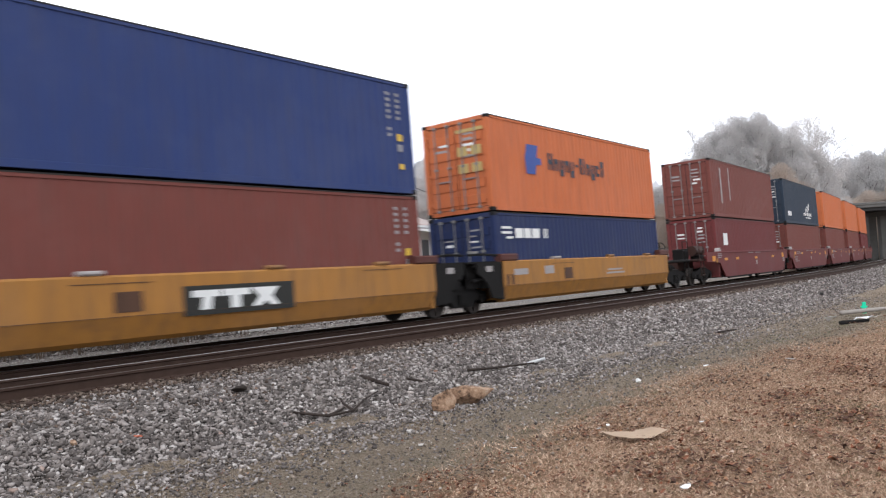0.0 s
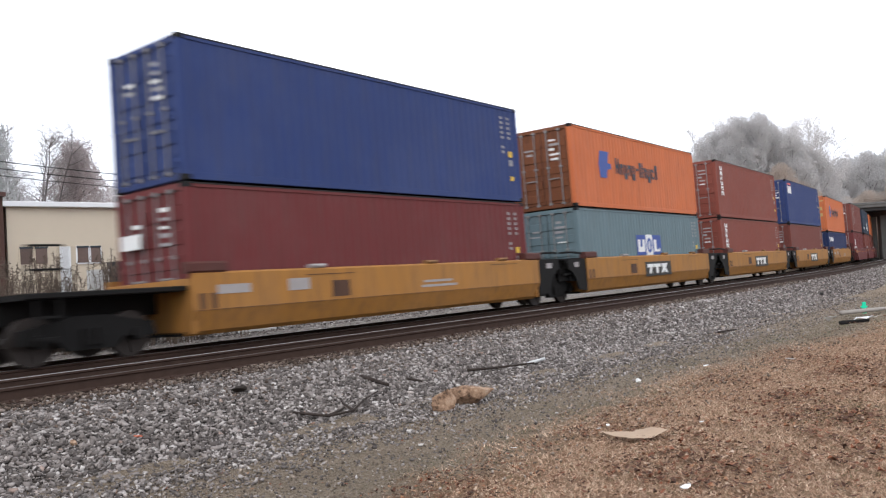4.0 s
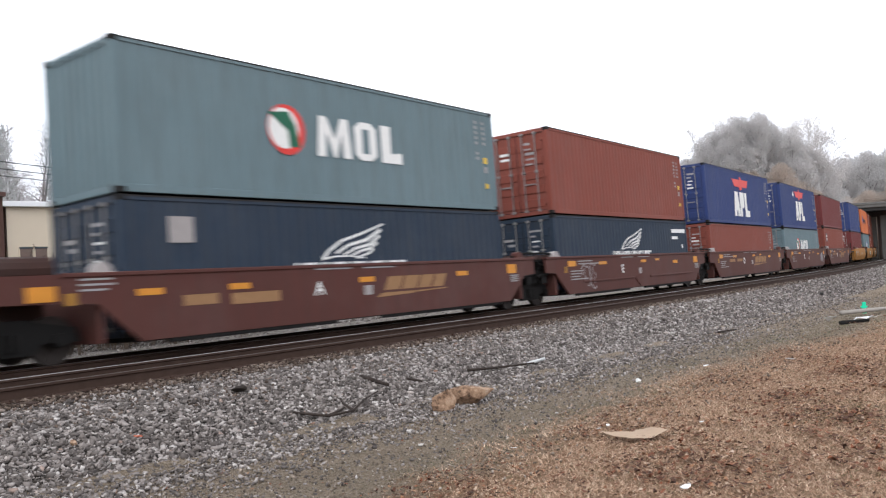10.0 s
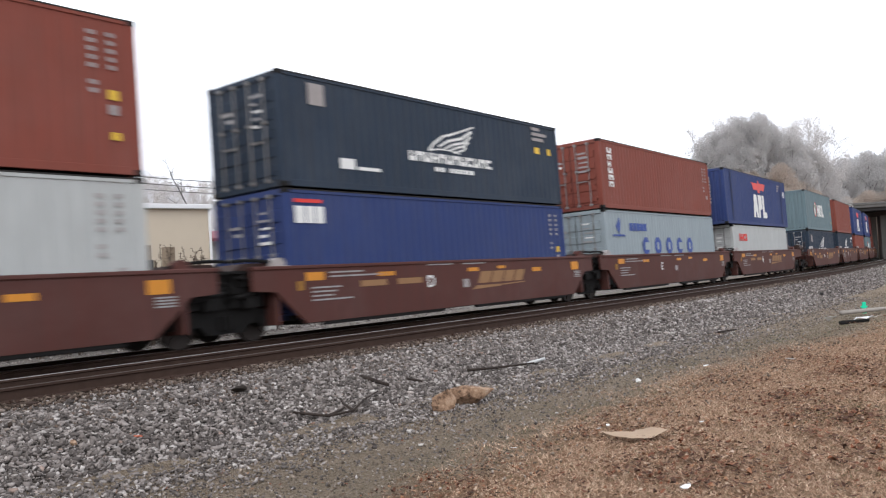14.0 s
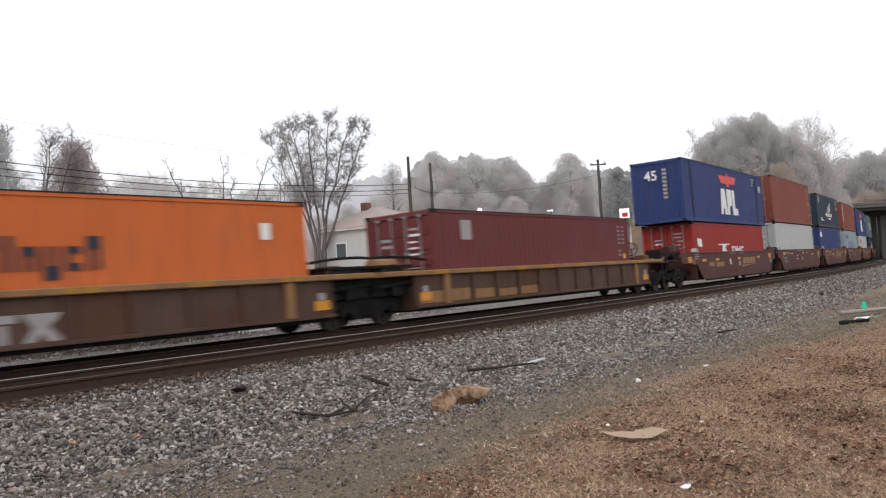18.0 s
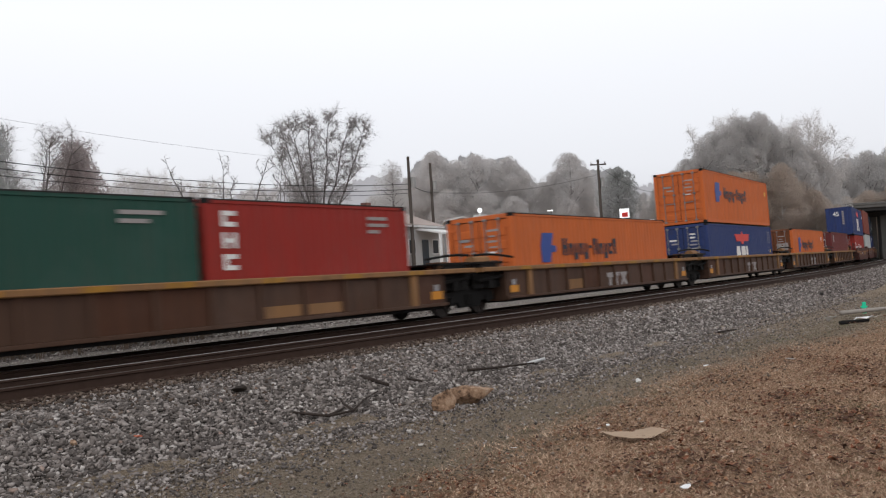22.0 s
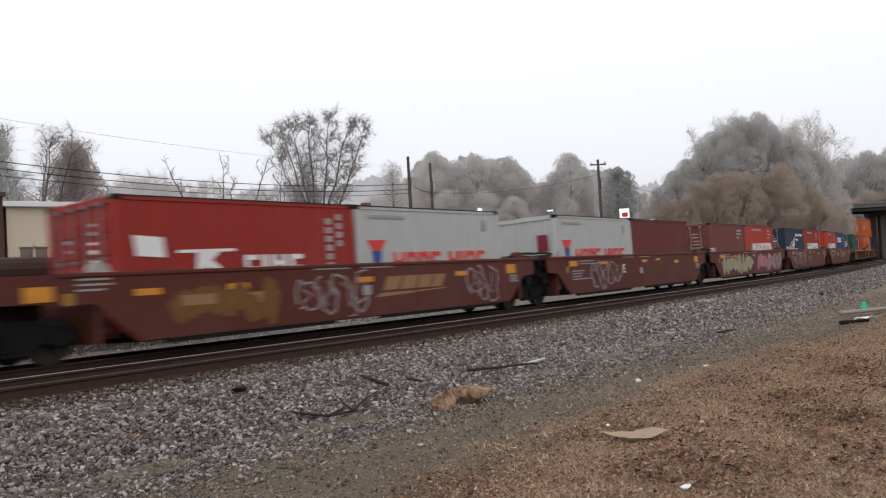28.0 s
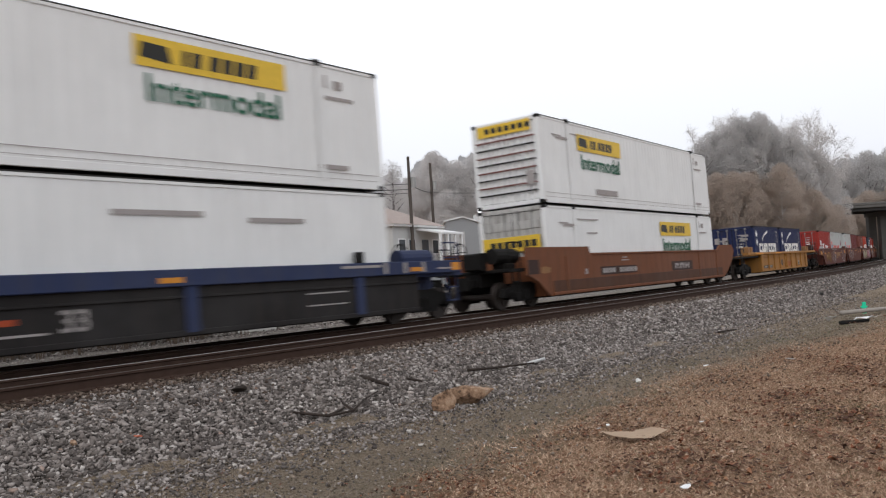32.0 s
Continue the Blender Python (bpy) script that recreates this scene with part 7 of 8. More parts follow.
def well_ribbed(u, half, front, rear, logo=True):
    """Worn yellow-brown well car with a flat top flange and upright ribs."""
    car = new("well_car")
    hx = 7.3
    web = shared("dweb", lambda: Solid().box(-hx, hx, -1.42, -1.36, 0.36, 1.16).box(-hx, hx, -1.50, -1.34, 0.34, 0.42, 0.01).mesh("side_sill"))
    side_pair(car, web, PAINT["oldyellow"])
    fl = shared(("dflange", half), lambda: Solid().box(-half + 0.15, half - 0.15, -1.54, -1.26, 1.16, 1.29, 0.02).mesh("top_flange"))
    side_pair(car, fl, PAINT["tan"], "top_flange")
    rib = shared("drib", lambda: Solid().box(-0.045, 0.045, -1.50, -1.42, 0.42, 1.16, 0.012).mesh("rib"))
    wide = shared("dwide", lambda: Solid().box(-0.12, 0.12, -1.51, -1.42, 0.40, 1.16, 0.012).mesh("rib"))
    for i in range(11):
        x = -6.0 + i * 1.2
        place("rib", wide if i in (0, 10) else rib, PAINT["tan"] if i in (0, 10) else PAINT["oldyellow"], car, at(x, 0, 0))
        place("rib", rib, PAINT["oldyellow"], car, Matrix.Rotation(math.pi, 4, "Z") @ at(x, 0, 0))
    place("floor", shared("dfloor", lambda: Solid().box(-7.2, 7.2, -1.36, 1.36, 0.26, 0.34, 0.01).mesh("floor")), STEEL_DARK, car)
    bulkheads(car, 7.15, PAINT["oldyellow"], 1.16)
    y = -1.425
    for x in (-7.1, 6.72):
        mark("reflector", car, [rect(x, x + 0.45, 0.52, 0.73)], y - 0.012, MARK_ORANGE, "orange plate")
        mark("sticker", car, [rect(x + 0.12, x + 0.32, 0.74, 0.90)], y - 0.012, MARK_FAINT, "small white tag")
    # the plates between the ribs, each weathered in its own way
    chance = random.Random(int(-u))
    for i in range(12):
        x0, x1 = max(-hx, -7.2 + i * 1.2) + 0.05, min(hx, -6.0 + i * 1.2) - 0.05
        pm = PAINT[chance.choice(["oldyellow", "oldyellow", "oldyellow", "rustdark"])]
        place("web_plate", shared(("webplate", i), lambda: Solid().box(x0, x1, -1.428, -1.42, 0.43, 1.155).mesh("web_plate")), pm, car)
        if chance.random() < 0.12:
            place("patch", Solid().box(x0 + 0.05, x1 - 0.05, -1.433, -1.428, 0.45, chance.uniform(0.6, 0.8)).mesh("patch"), PAINT["tan"], car, None, "patch of older tan paint")
    for x in (-6.6, -4.5, -2.6, -1.0, 1.2, 3.5, 5.8):
        mark("reflector", car, [rect(x, x + 0.6, 1.175, 1.275)], -1.545, PAINT["wornyellow"], "worn yellow strip")
    if logo:
        x, z = -0.57, 0.43
        mark("logo_mark", car, [[(x, z + 0.3), (x, z + 0.46), (x + 0.52, z + 0.46), (x + 0.5, z + 0.3), (x + 0.36, z + 0.3), (x + 0.32, z), (x + 0.12, z), (x + 0.18, z + 0.3)],
                                [(x + 0.58, z + 0.33), (x + 0.58, z + 0.46), (x + 1.0, z + 0.46), (x + 1.0, z + 0.33)], [(x + 0.70, z), (x + 0.86, z), (x + 0.86, z + 0.30), (x + 0.70, z + 0.30)],
                                [(x + 1.10, z), (x + 1.28, z), (x + 1.38, z + 0.15), (x + 1.5, z), (x + 1.75, z), (x + 1.52, z + 0.24), (x + 1.75, z + 0.46), (x + 1.08, z + 0.46), (x + 1.26, z + 0.24)]], y - 0.006, MARK_GREY, "faded white block mark")
    for e, kind in ((1, front), (-1, rear)):
        x1 = half - 0.06 if kind == "joint" else half + 0.9
        if kind == "joint":
            joint_end(car, e, 7.2, x1, PAINT["carblack"])
        else:
            coupler_end(car, e, 7.2, x1, PAINT["carblack"], tank=False)
        for i, (a, w, h) in enumerate(((0.25, 0.5, 0.34), (0.9, 0.35, 0.2))):
            cx = e * (7.3 + a)
            for y0 in (-1.25, 0.85):
                place("hold_down", Solid().box(cx - w / 2, cx + w / 2, y0, y0 + 0.4, 1.15, 1.15 + h, 0.04).mesh("hold_down"), PAINT["rustbrown"], car)
        if e < 0:
            place("air_tank", Solid().tube((-8.3, -0.9, 1.42), (-7.5, -0.9, 1.42), 0.22, n=12).mesh("air_tank"), PAINT["tan"], car, None, "tan air reservoir")
    truck(car, -half if rear == "joint" else -8.5, u)
    if front != "joint":
        truck(car, 8.5, u)
    finish_car(car, u, "worn yellow-brown ribbed well car with a flat top flange", half, front, rear, None, None)
    return car


def well_single_yellow(u):
    car = new("well_car")
    hx = 6.35
    web = shared("fweb", lambda: Solid().box(-hx, hx, -1.43, -1.36, 0.34, 1.27).box(-hx, hx, -1.48, -1.34, 0.32, 0.40, 0.01).box(-hx, -hx + 0.42, -1.52, -1.36, 0.34, 1.27, 0.02).box(hx - 0.42, hx, -1.52, -1.36, 0.34, 1.27, 0.02).mesh("side_sill"))
    side_pair(car, web, PAINT["yellow"])
    fl = shared("fflange", lambda: Solid().box(-9.3, 9.3, -1.55, -1.24, 1.27, 1.40, 0.02).mesh("top_flange"))
    side_pair(car, fl, PAINT["yellow"], "top_flange")
    rib = shared("frib", lambda: Solid().box(-0.06, 0.06, -1.50, -1.43, 0.40, 1.27, 0.012).mesh("rib"))
    for x in (-4.5, -3.05, -1.68, -0.2, 0.2, 1.55, 3.05, 4.5):
        place("rib", rib, PAINT["yellow"], car, at(x, 0, 0))
    lip = shared("flip", lambda: Solid().box(-5.9, 5.9, -1.475, -1.43, 1.10, 1.135, 0.008).mesh("stiffener"))
    side_pair(car, lip, PAINT["yellow"], "stiffener")
    place("floor", shared("ffloor", lambda: Solid().box(-6.3, 6.3, -1.36, 1.36, 0.26, 0.34, 0.01).mesh("floor")), STEEL_DARK, car)
    bulkheads(car, 6.25, PAINT["yellow"], 1.27)
    y = -1.435
    mark("marking", car, [rect(-5.6, -3.5, 0.495, 0.65)], y, MARK_BLACK, "dark panel with small writing")
    mark("marking", car, [rect(-5.4, -4.9, 0.53, 0.61), rect(-4.3, -3.7, 0.58, 0.62), rect(-4.3, -3.8, 0.52, 0.55)], y - 0.004, MARK_GREY)
    letters("car_number", car, "40", 0.50, -1.27, 0.58, y, MARK_DARK, "dark number on the side")
    mark("marking", car, [rect(0.38, 0.70, 0.72, 0.77), rect(0.50, 0.58, 0.52, 0.72), rect(0.73, 1.0, 0.72, 0.77), rect(0.82, 0.90, 0.52, 0.72), [(1.02, 0.52), (1.10, 0.52), (1.38, 0.77), (1.30, 0.77)], [(1.30, 0.52), (1.38, 0.52), (1.10, 0.77), (1.02, 0.77)]], y, MARK_RUST, "faded red writing")
    mark("sticker", car, [rect(3.64, 4.06, 0.50, 0.70)], y, MARK_BLACK, "dark sticker")
    mark("marking", car, [rect(3.64, 4.06, 0.71, 0.80), rect(3.7, 4.0, 0.56, 0.58), rect(3.7, 4.0, 0.63, 0.65)], y - 0.004, MARK_GREY)
    mark("reflector", car, [rect(-7.6, -6.0, 1.29, 1.38), rect(-3.0, -1.5, 1.29, 1.38)], -1.555, MARK_ORANGE, "orange strip on the flange")
    for e in (1, -1):
        coupler_end(car, e, 6.35, 9.9, PAINT["carblack"])
        for a in (0.4, 1.0):
            cx = e * (7.0 + a)
            for y0 in (-1.3, 0.9):
                place("hold_down", Solid().box(cx - 0.15, cx + 0.15, y0, y0 + 0.4, 1.38, 1.72, 0.05).mesh("hold_down"), PAINT["tan"], car)
        truck(car, e * 8.3, u)
    finish_car(car, u, "yellow single well car with ribbed sides and wide top flange", 0, 0, 0, None, None)
    return car


def well_rust(u):
    car = new("well_car")
    ring = [(-9.9, 1.0), (-9.3, 0.8), (-8.6, 0.30), (8.6, 0.30), (9.3, 0.62), (10.1, 1.15), (10.4, 1.55), (10.1, 1.83), (8.3, 1.83), (7.9, 1.60), (-5.6, 1.60), (-5.7, 1.83), (-9.9, 1.83)]
    me = shared("gsill", lambda: Solid().prism([(x, -1.54, z) for x, z in ring], (0, 0.08, 0)).mesh("side_sill"))
    place("side_sill", me, PAINT["rustred"], car)
    place("side_sill", me, PAINT["rustred"], car, Matrix.Scale(-1, 4, (0, 1, 0)))
    rail = shared("grail", lambda: Solid().box(-8.4, 8.4, -1.58, -1.5, 0.30, 0.40, 0.015).box(-5.5, 7.9, -1.58, -1.46, 1.54, 1.61, 0.015).mesh("sill_rail"))
    place("sill_rail", rail, PAINT["rustred"], car)
    place("sill_rail", rail, PAINT["rustred"], car, Matrix.Scale(-1, 4, (0, 1, 0)))
    place("floor", shared("gfloor", lambda: Solid().box(-8.6, 8.6, -1.46, 1.46, 0.26, 0.34, 0.01).mesh("floor")), STEEL_DARK, car)
    bulkheads(car, 8.6, PAINT["rustred"], 1.6)
    y = -1.545
    lower = shared("glower", lambda: Solid().box(-8.35, 8.35, -1.552, -1.54, 0.41, 0.76, 0.004).mesh("lower_plate"))
    place("lower_plate", lower, PAINT["rustdark"], car, None, "darker rust-stained lower plate")
    mark("sticker", car, [rect(-6.08, -5.91, 0.90, 1.08)], y, MARK_GREY, "pale square sticker")
    mark("number_panel", car, [rect(-4.9, -1.8, 0.83, 1.12)], y, PAINT["sootbrown"], "dark faded panel")
    mark("marking", car, blocks(-4.72, 0.89, 0.17, [0.2, 0.2, 0.2, 0.2, -0.25, 0.2, 0.18, 0.2, 0.2, 0.2, 0.2], 0.07), y - 0.004, MARK_GREY)
    mark("marking", car, [rect(-3.1, -2.45, 1.30, 1.34), rect(-3.0, -2.6, 1.40, 1.44)], y, MARK_GREY)
    mark("logo_panel", car, [rect(1.85, 4.3, 0.78, 1.17)], y, PAINT["sootbrown"], "dark faded panel")
    mark("logo_mark", car, notched_row(2.2, 0.86, 0.23, [0.45, 0.45, 0.5], 0.13, "bbx"), y - 0.004, MARK_GREY)
    mark("stain", car, [[(-9.1, 1.04), (-8.9, 1.0), (-8.5, 1.03), (-8.45, 1.18), (-8.8, 1.23), (-9.05, 1.2)]], y, PAINT["tan"], "orange rust stain")
    mark("end_plate", car, [rect(-9.85, -9.2, 1.0, 1.44)], y, PAINT["sootbrown"], "sooty end plate")
    post = shared("gpost", lambda: Solid().box(-0.05, 0.05, -1.565, -1.54, 0.42, 1.53, 0.008).mesh("stiffener"))
    for x in (-7.4, 5.2, 7.6):
        place("stiffener", post, PAINT["rustred"], car, at(x, 0, 0))
    for e in (1, -1):
        coupler_end(car, e, 9.2, 10.6, STEEL_DARK, tank=e < 0)
        truck(car, e * 9.35, u)
    finish_car(car, u, "rust-orange single well car with raised sill ends", 0, 0, 0, None, None)
    return car


def well_navy(u):
    car = new("well_car")
    hx = 8.9
    band = shared("hband", lambda: Solid().box(-10.6, 10.6, -1.56, -1.40, 1.20, 1.52, 0.015).mesh("top_band"))
    side_pair(car, band, PAINT["carnavy"], "top_band")
    web = shared("hweb", lambda: Solid().box(-hx, hx, -1.46, -1.38, 0.30, 1.20).box(-hx, hx, -1.52, -1.4, 0.28, 0.38, 0.01).box(-hx, hx, -1.50, -1.44, 0.98, 1.03, 0.008).mesh("side_sill"))
    side_pair(car, web, PAINT["carblack"])
    rib = shared("hrib", lambda: Solid().box(-0.14, 0.14, -1.53, -1.46, 0.34, 1.20, 0.012).mesh("rib"))
    for x in (-6.6, -2.2, 2.3, 6.8):
        place("rib", rib, PAINT["carnavy"], car, at(x, 0, 0))
        place("rib", rib, PAINT["carnavy"], car, at(x, 2.99, 0))
    place("floor", shared("hfloor", lambda: Solid().box(-hx, hx, -1.38, 1.38, 0.26, 0.34, 0.01).mesh("floor")), STEEL_DARK, car)
    bulkheads(car, 8.8, PAINT["carblack"], 1.45)
    y = -1.565
    for x in (-2.8, 1.6, 8.55):
        mark("reflector", car, [rect(x, x + 0.5, 1.27, 1.37)], y, MARK_ORANGE, "orange reflector plate")
    mark("reflector", car, [rect(-2.6, -2.35, 1.18, 1.5)], y - 0.004, MARK_GREY)
    mark("marking", car, [rect(9.6, 10.3, 1.3, 1.34), rect(6.2, 7.5, 1.40, 1.46), rect(-4.0, -3.7, 1.24, 1.28)], y, MARK_GREY)
    letters("car_number", car, "33", 0.52, -0.2, 0.55, -1.465, MARK_GREY, "faded number")
    mark("marking", car, [rect(-2.0, -0.9, 0.72, 0.82)], -1.465, MARK_RUST, "faded red writing")
    mark("marking", car, [rect(-2.0, -0.4, 0.53, 0.57), rect(5.2, 6.4, 0.88, 0.91), rect(5.2, 6.4, 0.62, 0.65)], -1.465, MARK_GREY)
    post = shared("hpost", lambda: Solid().box(-0.12, 0.12, -1.5, -1.36, 1.5, 1.78, 0.03).mesh("guide_post"))
    place("guide_post", post, STEEL_DARK, car, at(6.9, 0, 0))
    g = Solid()
    for x in (7.6, 8.3, 9.0):
        g.box(x, x + 0.1, -1.58, -1.54, 1.24, 1.5)
    place("stiffener", g.mesh("stiffener"), MARK_GREY, car)
    mark("reflector", car, [rect(10.2, 10.55, 1.26, 1.46)], y, MARK_ORANGE, "orange end plate")
    for e in (1, -1):
        coupler_end(car, e, 8.9, 10.9, PAINT["carnavy"], tank=e > 0)
        truck(car, e * 9.6, u)
    finish_car(car, u, "navy and black single well car with ribbed sides", 0, 0, 0, None, None)
    return car


FLOOR_Z = 0.345


def load(u, c, x, level):
    """Sets a container on the car at u, x forwards of its middle, level metres above the well floor."""
    MOVERS.append((c, u, at(x, 0, FLOOR_Z + level)))
    return c


# ---- the consist, front to back; C40: a forty-foot box ----
C20, C40, C45, C53 = 6.058, 12.192, 13.716, 16.154
LOWH, HIGH = 2.591, 2.896
NEARY = -1.219


def stack(u, low, lowh, high, highh, low_kw=None, high_kw=None, L=C40, L2=C40):
    a = load(u, container(L, lowh, PAINT[low[0]], low[1], **(low_kw or {})), 0, 0)
    b = load(u, container(L2, highh, PAINT[high[0]], high[1], **(high_kw or {})), 0, lowh + 0.03)
    return a, b


def front_part():
    # the cars ahead, already far along the line
    kinds = [(88.6, ("maroon", "plain dark red steel container"), ("paleorange", "plain orange steel container")), (73.2, ("brownred", "plain brown-red steel container"), ("paleorange", "plain orange steel container")),
             (57.8, ("brownred", "plain brown-red steel container"), ("paleorange", "plain orange steel container")), (42.4, ("brownred", "plain brown-red steel container"), ("slate", "dark slate container with a white wing emblem")),
             (26.95, ("maroon", "dark red steel container with a white sticker"), ("brownred", "brown-red steel container with pale streaks"))]
    for i, (u, lo, hi) in enumerate(kinds):
        well_brown(u, 7.72, "end" if i == 0 else "joint", "end" if i == 4 else "joint", letter="", gold=False, mat="maroon")
        a, b = stack(u, lo, HIGH, hi, HIGH)
        if i == 3:
            logo_wing(b, 1.0, 0.9, 0.8)
            mark("marking", b, blocks(-5.2, 0.5, 0.3, [0.3, 0.4, 0.3], 0.08), NEARY, MARK_WHITE)
        if i == 4:
            mark("sticker", a, [rect(-4.9, -4.2, 1.5, 2.1)], NEARY, MARK_WHITE)
            mark("marking", b, [rect(-4.6, -4.4, 0.7, 2.5), rect(-3.1, -2.95, 0.9, 2.6)], NEARY, MARK_GREY, "pale streaks")


def yellow_part():
    us = [7.1, -8.6, -24.2, -39.8, -55.5]
    for i, u in enumerate(us):
        well_yellow(u, 7.8, "end" if i == 0 else "joint", "end" if i == 4 else "joint", logo="black" if i in (1, 2, 3) else "plain")
    a, b = stack(us[0], ("navy", "navy container with white block mark"), LOWH, ("paleorange", "orange container with blue emblem and dark blocks"), HIGH)
    mark("logo_mark", a, [rect(-5.75, -5.2, 2.08, 2.15), rect(-5.75, -5.2, 1.93, 2.0), rect(-5.5, -5.15, 1.78, 1.85)] + blocks(-5.0, 1.80, 0.30, [0.45, 0.4, 0.45, -0.1, 0.1, 0.08], 0.08), NEARY, MARK_WHITE, "white bars and blocks")
    logo_orange(b, -4.07, 1.22, 0.95)
    dull = plain("dull_yellow_sticker", (0.48, 0.36, 0.15), 0.6)
    door_stickers(b, C40, HIGH, [(dull, -1.05, 2.45, 1.0, 0.10), (dull, -0.95, 1.74, 0.38, 0.28), (dull, -0.45, 1.74, 0.36, 0.28), (dull, -0.95, 1.22, 0.38, 0.28), (dull, -0.45, 1.22, 0.36, 0.28)])
    a, b = stack(us[1], ("brownred", "plain brown-red steel container"), HIGH, ("royal", "royal blue container with a small red and white mark"), HIGH)
    mark("logo_mark", b, [rect(-5.72, -4.62, 2.58, 2.68)], NEARY, MARK_RED)
    mark("logo_mark", b, blocks(-5.75, 2.0, 0.48, [0.40, 0.32, 0.34], 0.05, 0.0), NEARY, MARK_WHITE, "small white blocks")
    ids(b, C40, HIGH), ids(a, C40, HIGH)
    a, b = stack(us[2], ("brick", "brick-red container with an upright row of white blocks"), HIGH, ("brick", "brick-red container with an upright row of white blocks"), HIGH)
    triton_mark(a, C40, HIGH), triton_mark(b, C40, HIGH)
    ids(a, C40, HIGH), ids(b, C40, HIGH)
    a, b = stack(us[3], ("greygreen", "grey-green container with a blue and white sign"), HIGH, ("paleorange", "orange container with blue emblem, rusty top rail"), HIGH, None, {"door_mat": PAINT["rustred"]})
    logo_orange(b, -4.05, 1.12, 1.0)
    mark("logo_panel", a, [rect(-1.23, 1.28, 1.15, 1.94)], NEARY, MARK_BLUE, "blue panel")
    mark("logo_mark", a, [rect(-0.30, 0.36, 1.13, 1.96)], NEARY - 0.004, MARK_WHITE)
    mark("logo_mark", a, [notched(-1.10, 1.27, 0.66, 0.49, "t", 0.34), [(0.50, 1.27), (1.14, 1.27), (1.14, 1.45), (1.0, 1.36), (0.76, 1.36), (0.76, 1.76), (0.50, 1.76)]], NEARY - 0.006, MARK_WHITE, "white blocks")
    mark("logo_mark", a, [[(0.03 + 0.24 * math.cos(q), 1.53 + 0.30 * math.sin(q)) for q in (math.pi * i / 8 for i in range(16))]], NEARY - 0.008, MARK_BLUE)
    mark("logo_mark", a, [rect(-0.03, 0.09, 1.36, 1.70)], NEARY - 0.012, MARK_WHITE)
    ids(a, C40, HIGH)
    a, b = stack(us[4], ("maroon", "maroon container with small white writing"), HIGH, ("royal", "plain royal blue steel container"), HIGH)
    ids(a, C40, HIGH), ids(b, C40, HIGH)
    end_mark("logo_mark", a, [[(0.9, 1.7), (0.2, 1.7), (0.2, 2.0), (0.9, 2.0)]], -C40 / 2 - 0.12, MARK_WHITE, "white block on the door")


def logo_round(c, x, z, k):
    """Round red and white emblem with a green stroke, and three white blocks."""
    y = NEARY
    disc = [(x + 0.45 * k * math.cos(q), z + 0.42 * k + 0.47 * k * math.sin(q)) for q in (2 * math.pi * i / 20 for i in range(20))]
    inner = [(x - 0.07 * k + 0.36 * k * math.cos(q), z + 0.44 * k + 0.38 * k * math.sin(q)) for q in (2 * math.pi * i / 20 for i in range(20))]
    mark("logo_mark", c, [disc], y, MARK_RED, "round red emblem")
    mark("logo_mark", c, [inner], y - 0.004, MARK_WHITE)
    mark("logo_mark", c, [[(x - 0.42 * k, z + 0.70 * k), (x + 0.05 * k, z + 0.76 * k), (x + 0.22 * k, z + 0.50 * k), (x + 0.30 * k, z + 0.12 * k), (x + 0.05 * k, z + 0.10 * k), (x + 0.02 * k, z + 0.40 * k), (x - 0.16 * k, z + 0.52 * k)]], y - 0.008, MARK_GREEN, "green stroke")
    mark("logo_mark", c, [[(x + 0.74 * k, z), (x + 0.96 * k, z), (x + 1.0 * k, z + 0.5 * k), (x + 1.18 * k, z), (x + 1.26 * k, z), (x + 1.42 * k, z + 0.5 * k), (x + 1.44 * k, z), (x + 1.68 * k, z), (x + 1.60 * k, z + 0.78 * k), (x + 1.40 * k, z + 0.78 * k), (x + 1.22 * k, z + 0.36 * k), (x + 1.02 * k, z + 0.78 * k), (x + 0.82 * k, z + 0.78 * k)],
                          [(x + 1.78 * k, z + 0.12 * k), (x + 1.95 * k, z), (x + 2.25 * k, z), (x + 2.42 * k, z + 0.12 * k), (x + 2.42 * k, z + 0.66 * k), (x + 2.25 * k, z + 0.78 * k), (x + 1.95 * k, z + 0.78 * k), (x + 1.78 * k, z + 0.66 * k)],
                          [(x + 2.56 * k, z), (x + 3.2 * k, z), (x + 3.2 * k, z + 0.24 * k), (x + 2.86 * k, z + 0.2 * k), (x + 2.86 * k, z + 0.78 * k), (x + 2.56 * k, z + 0.78 * k)]], y, MARK_WHITE, "white block mark")
    mark("logo_mark", c, [rect(x + 2.0 * k, x + 2.2 * k, z + 0.14 * k, z + 0.64 * k)], y - 0.004, PAINT["greygreen"])


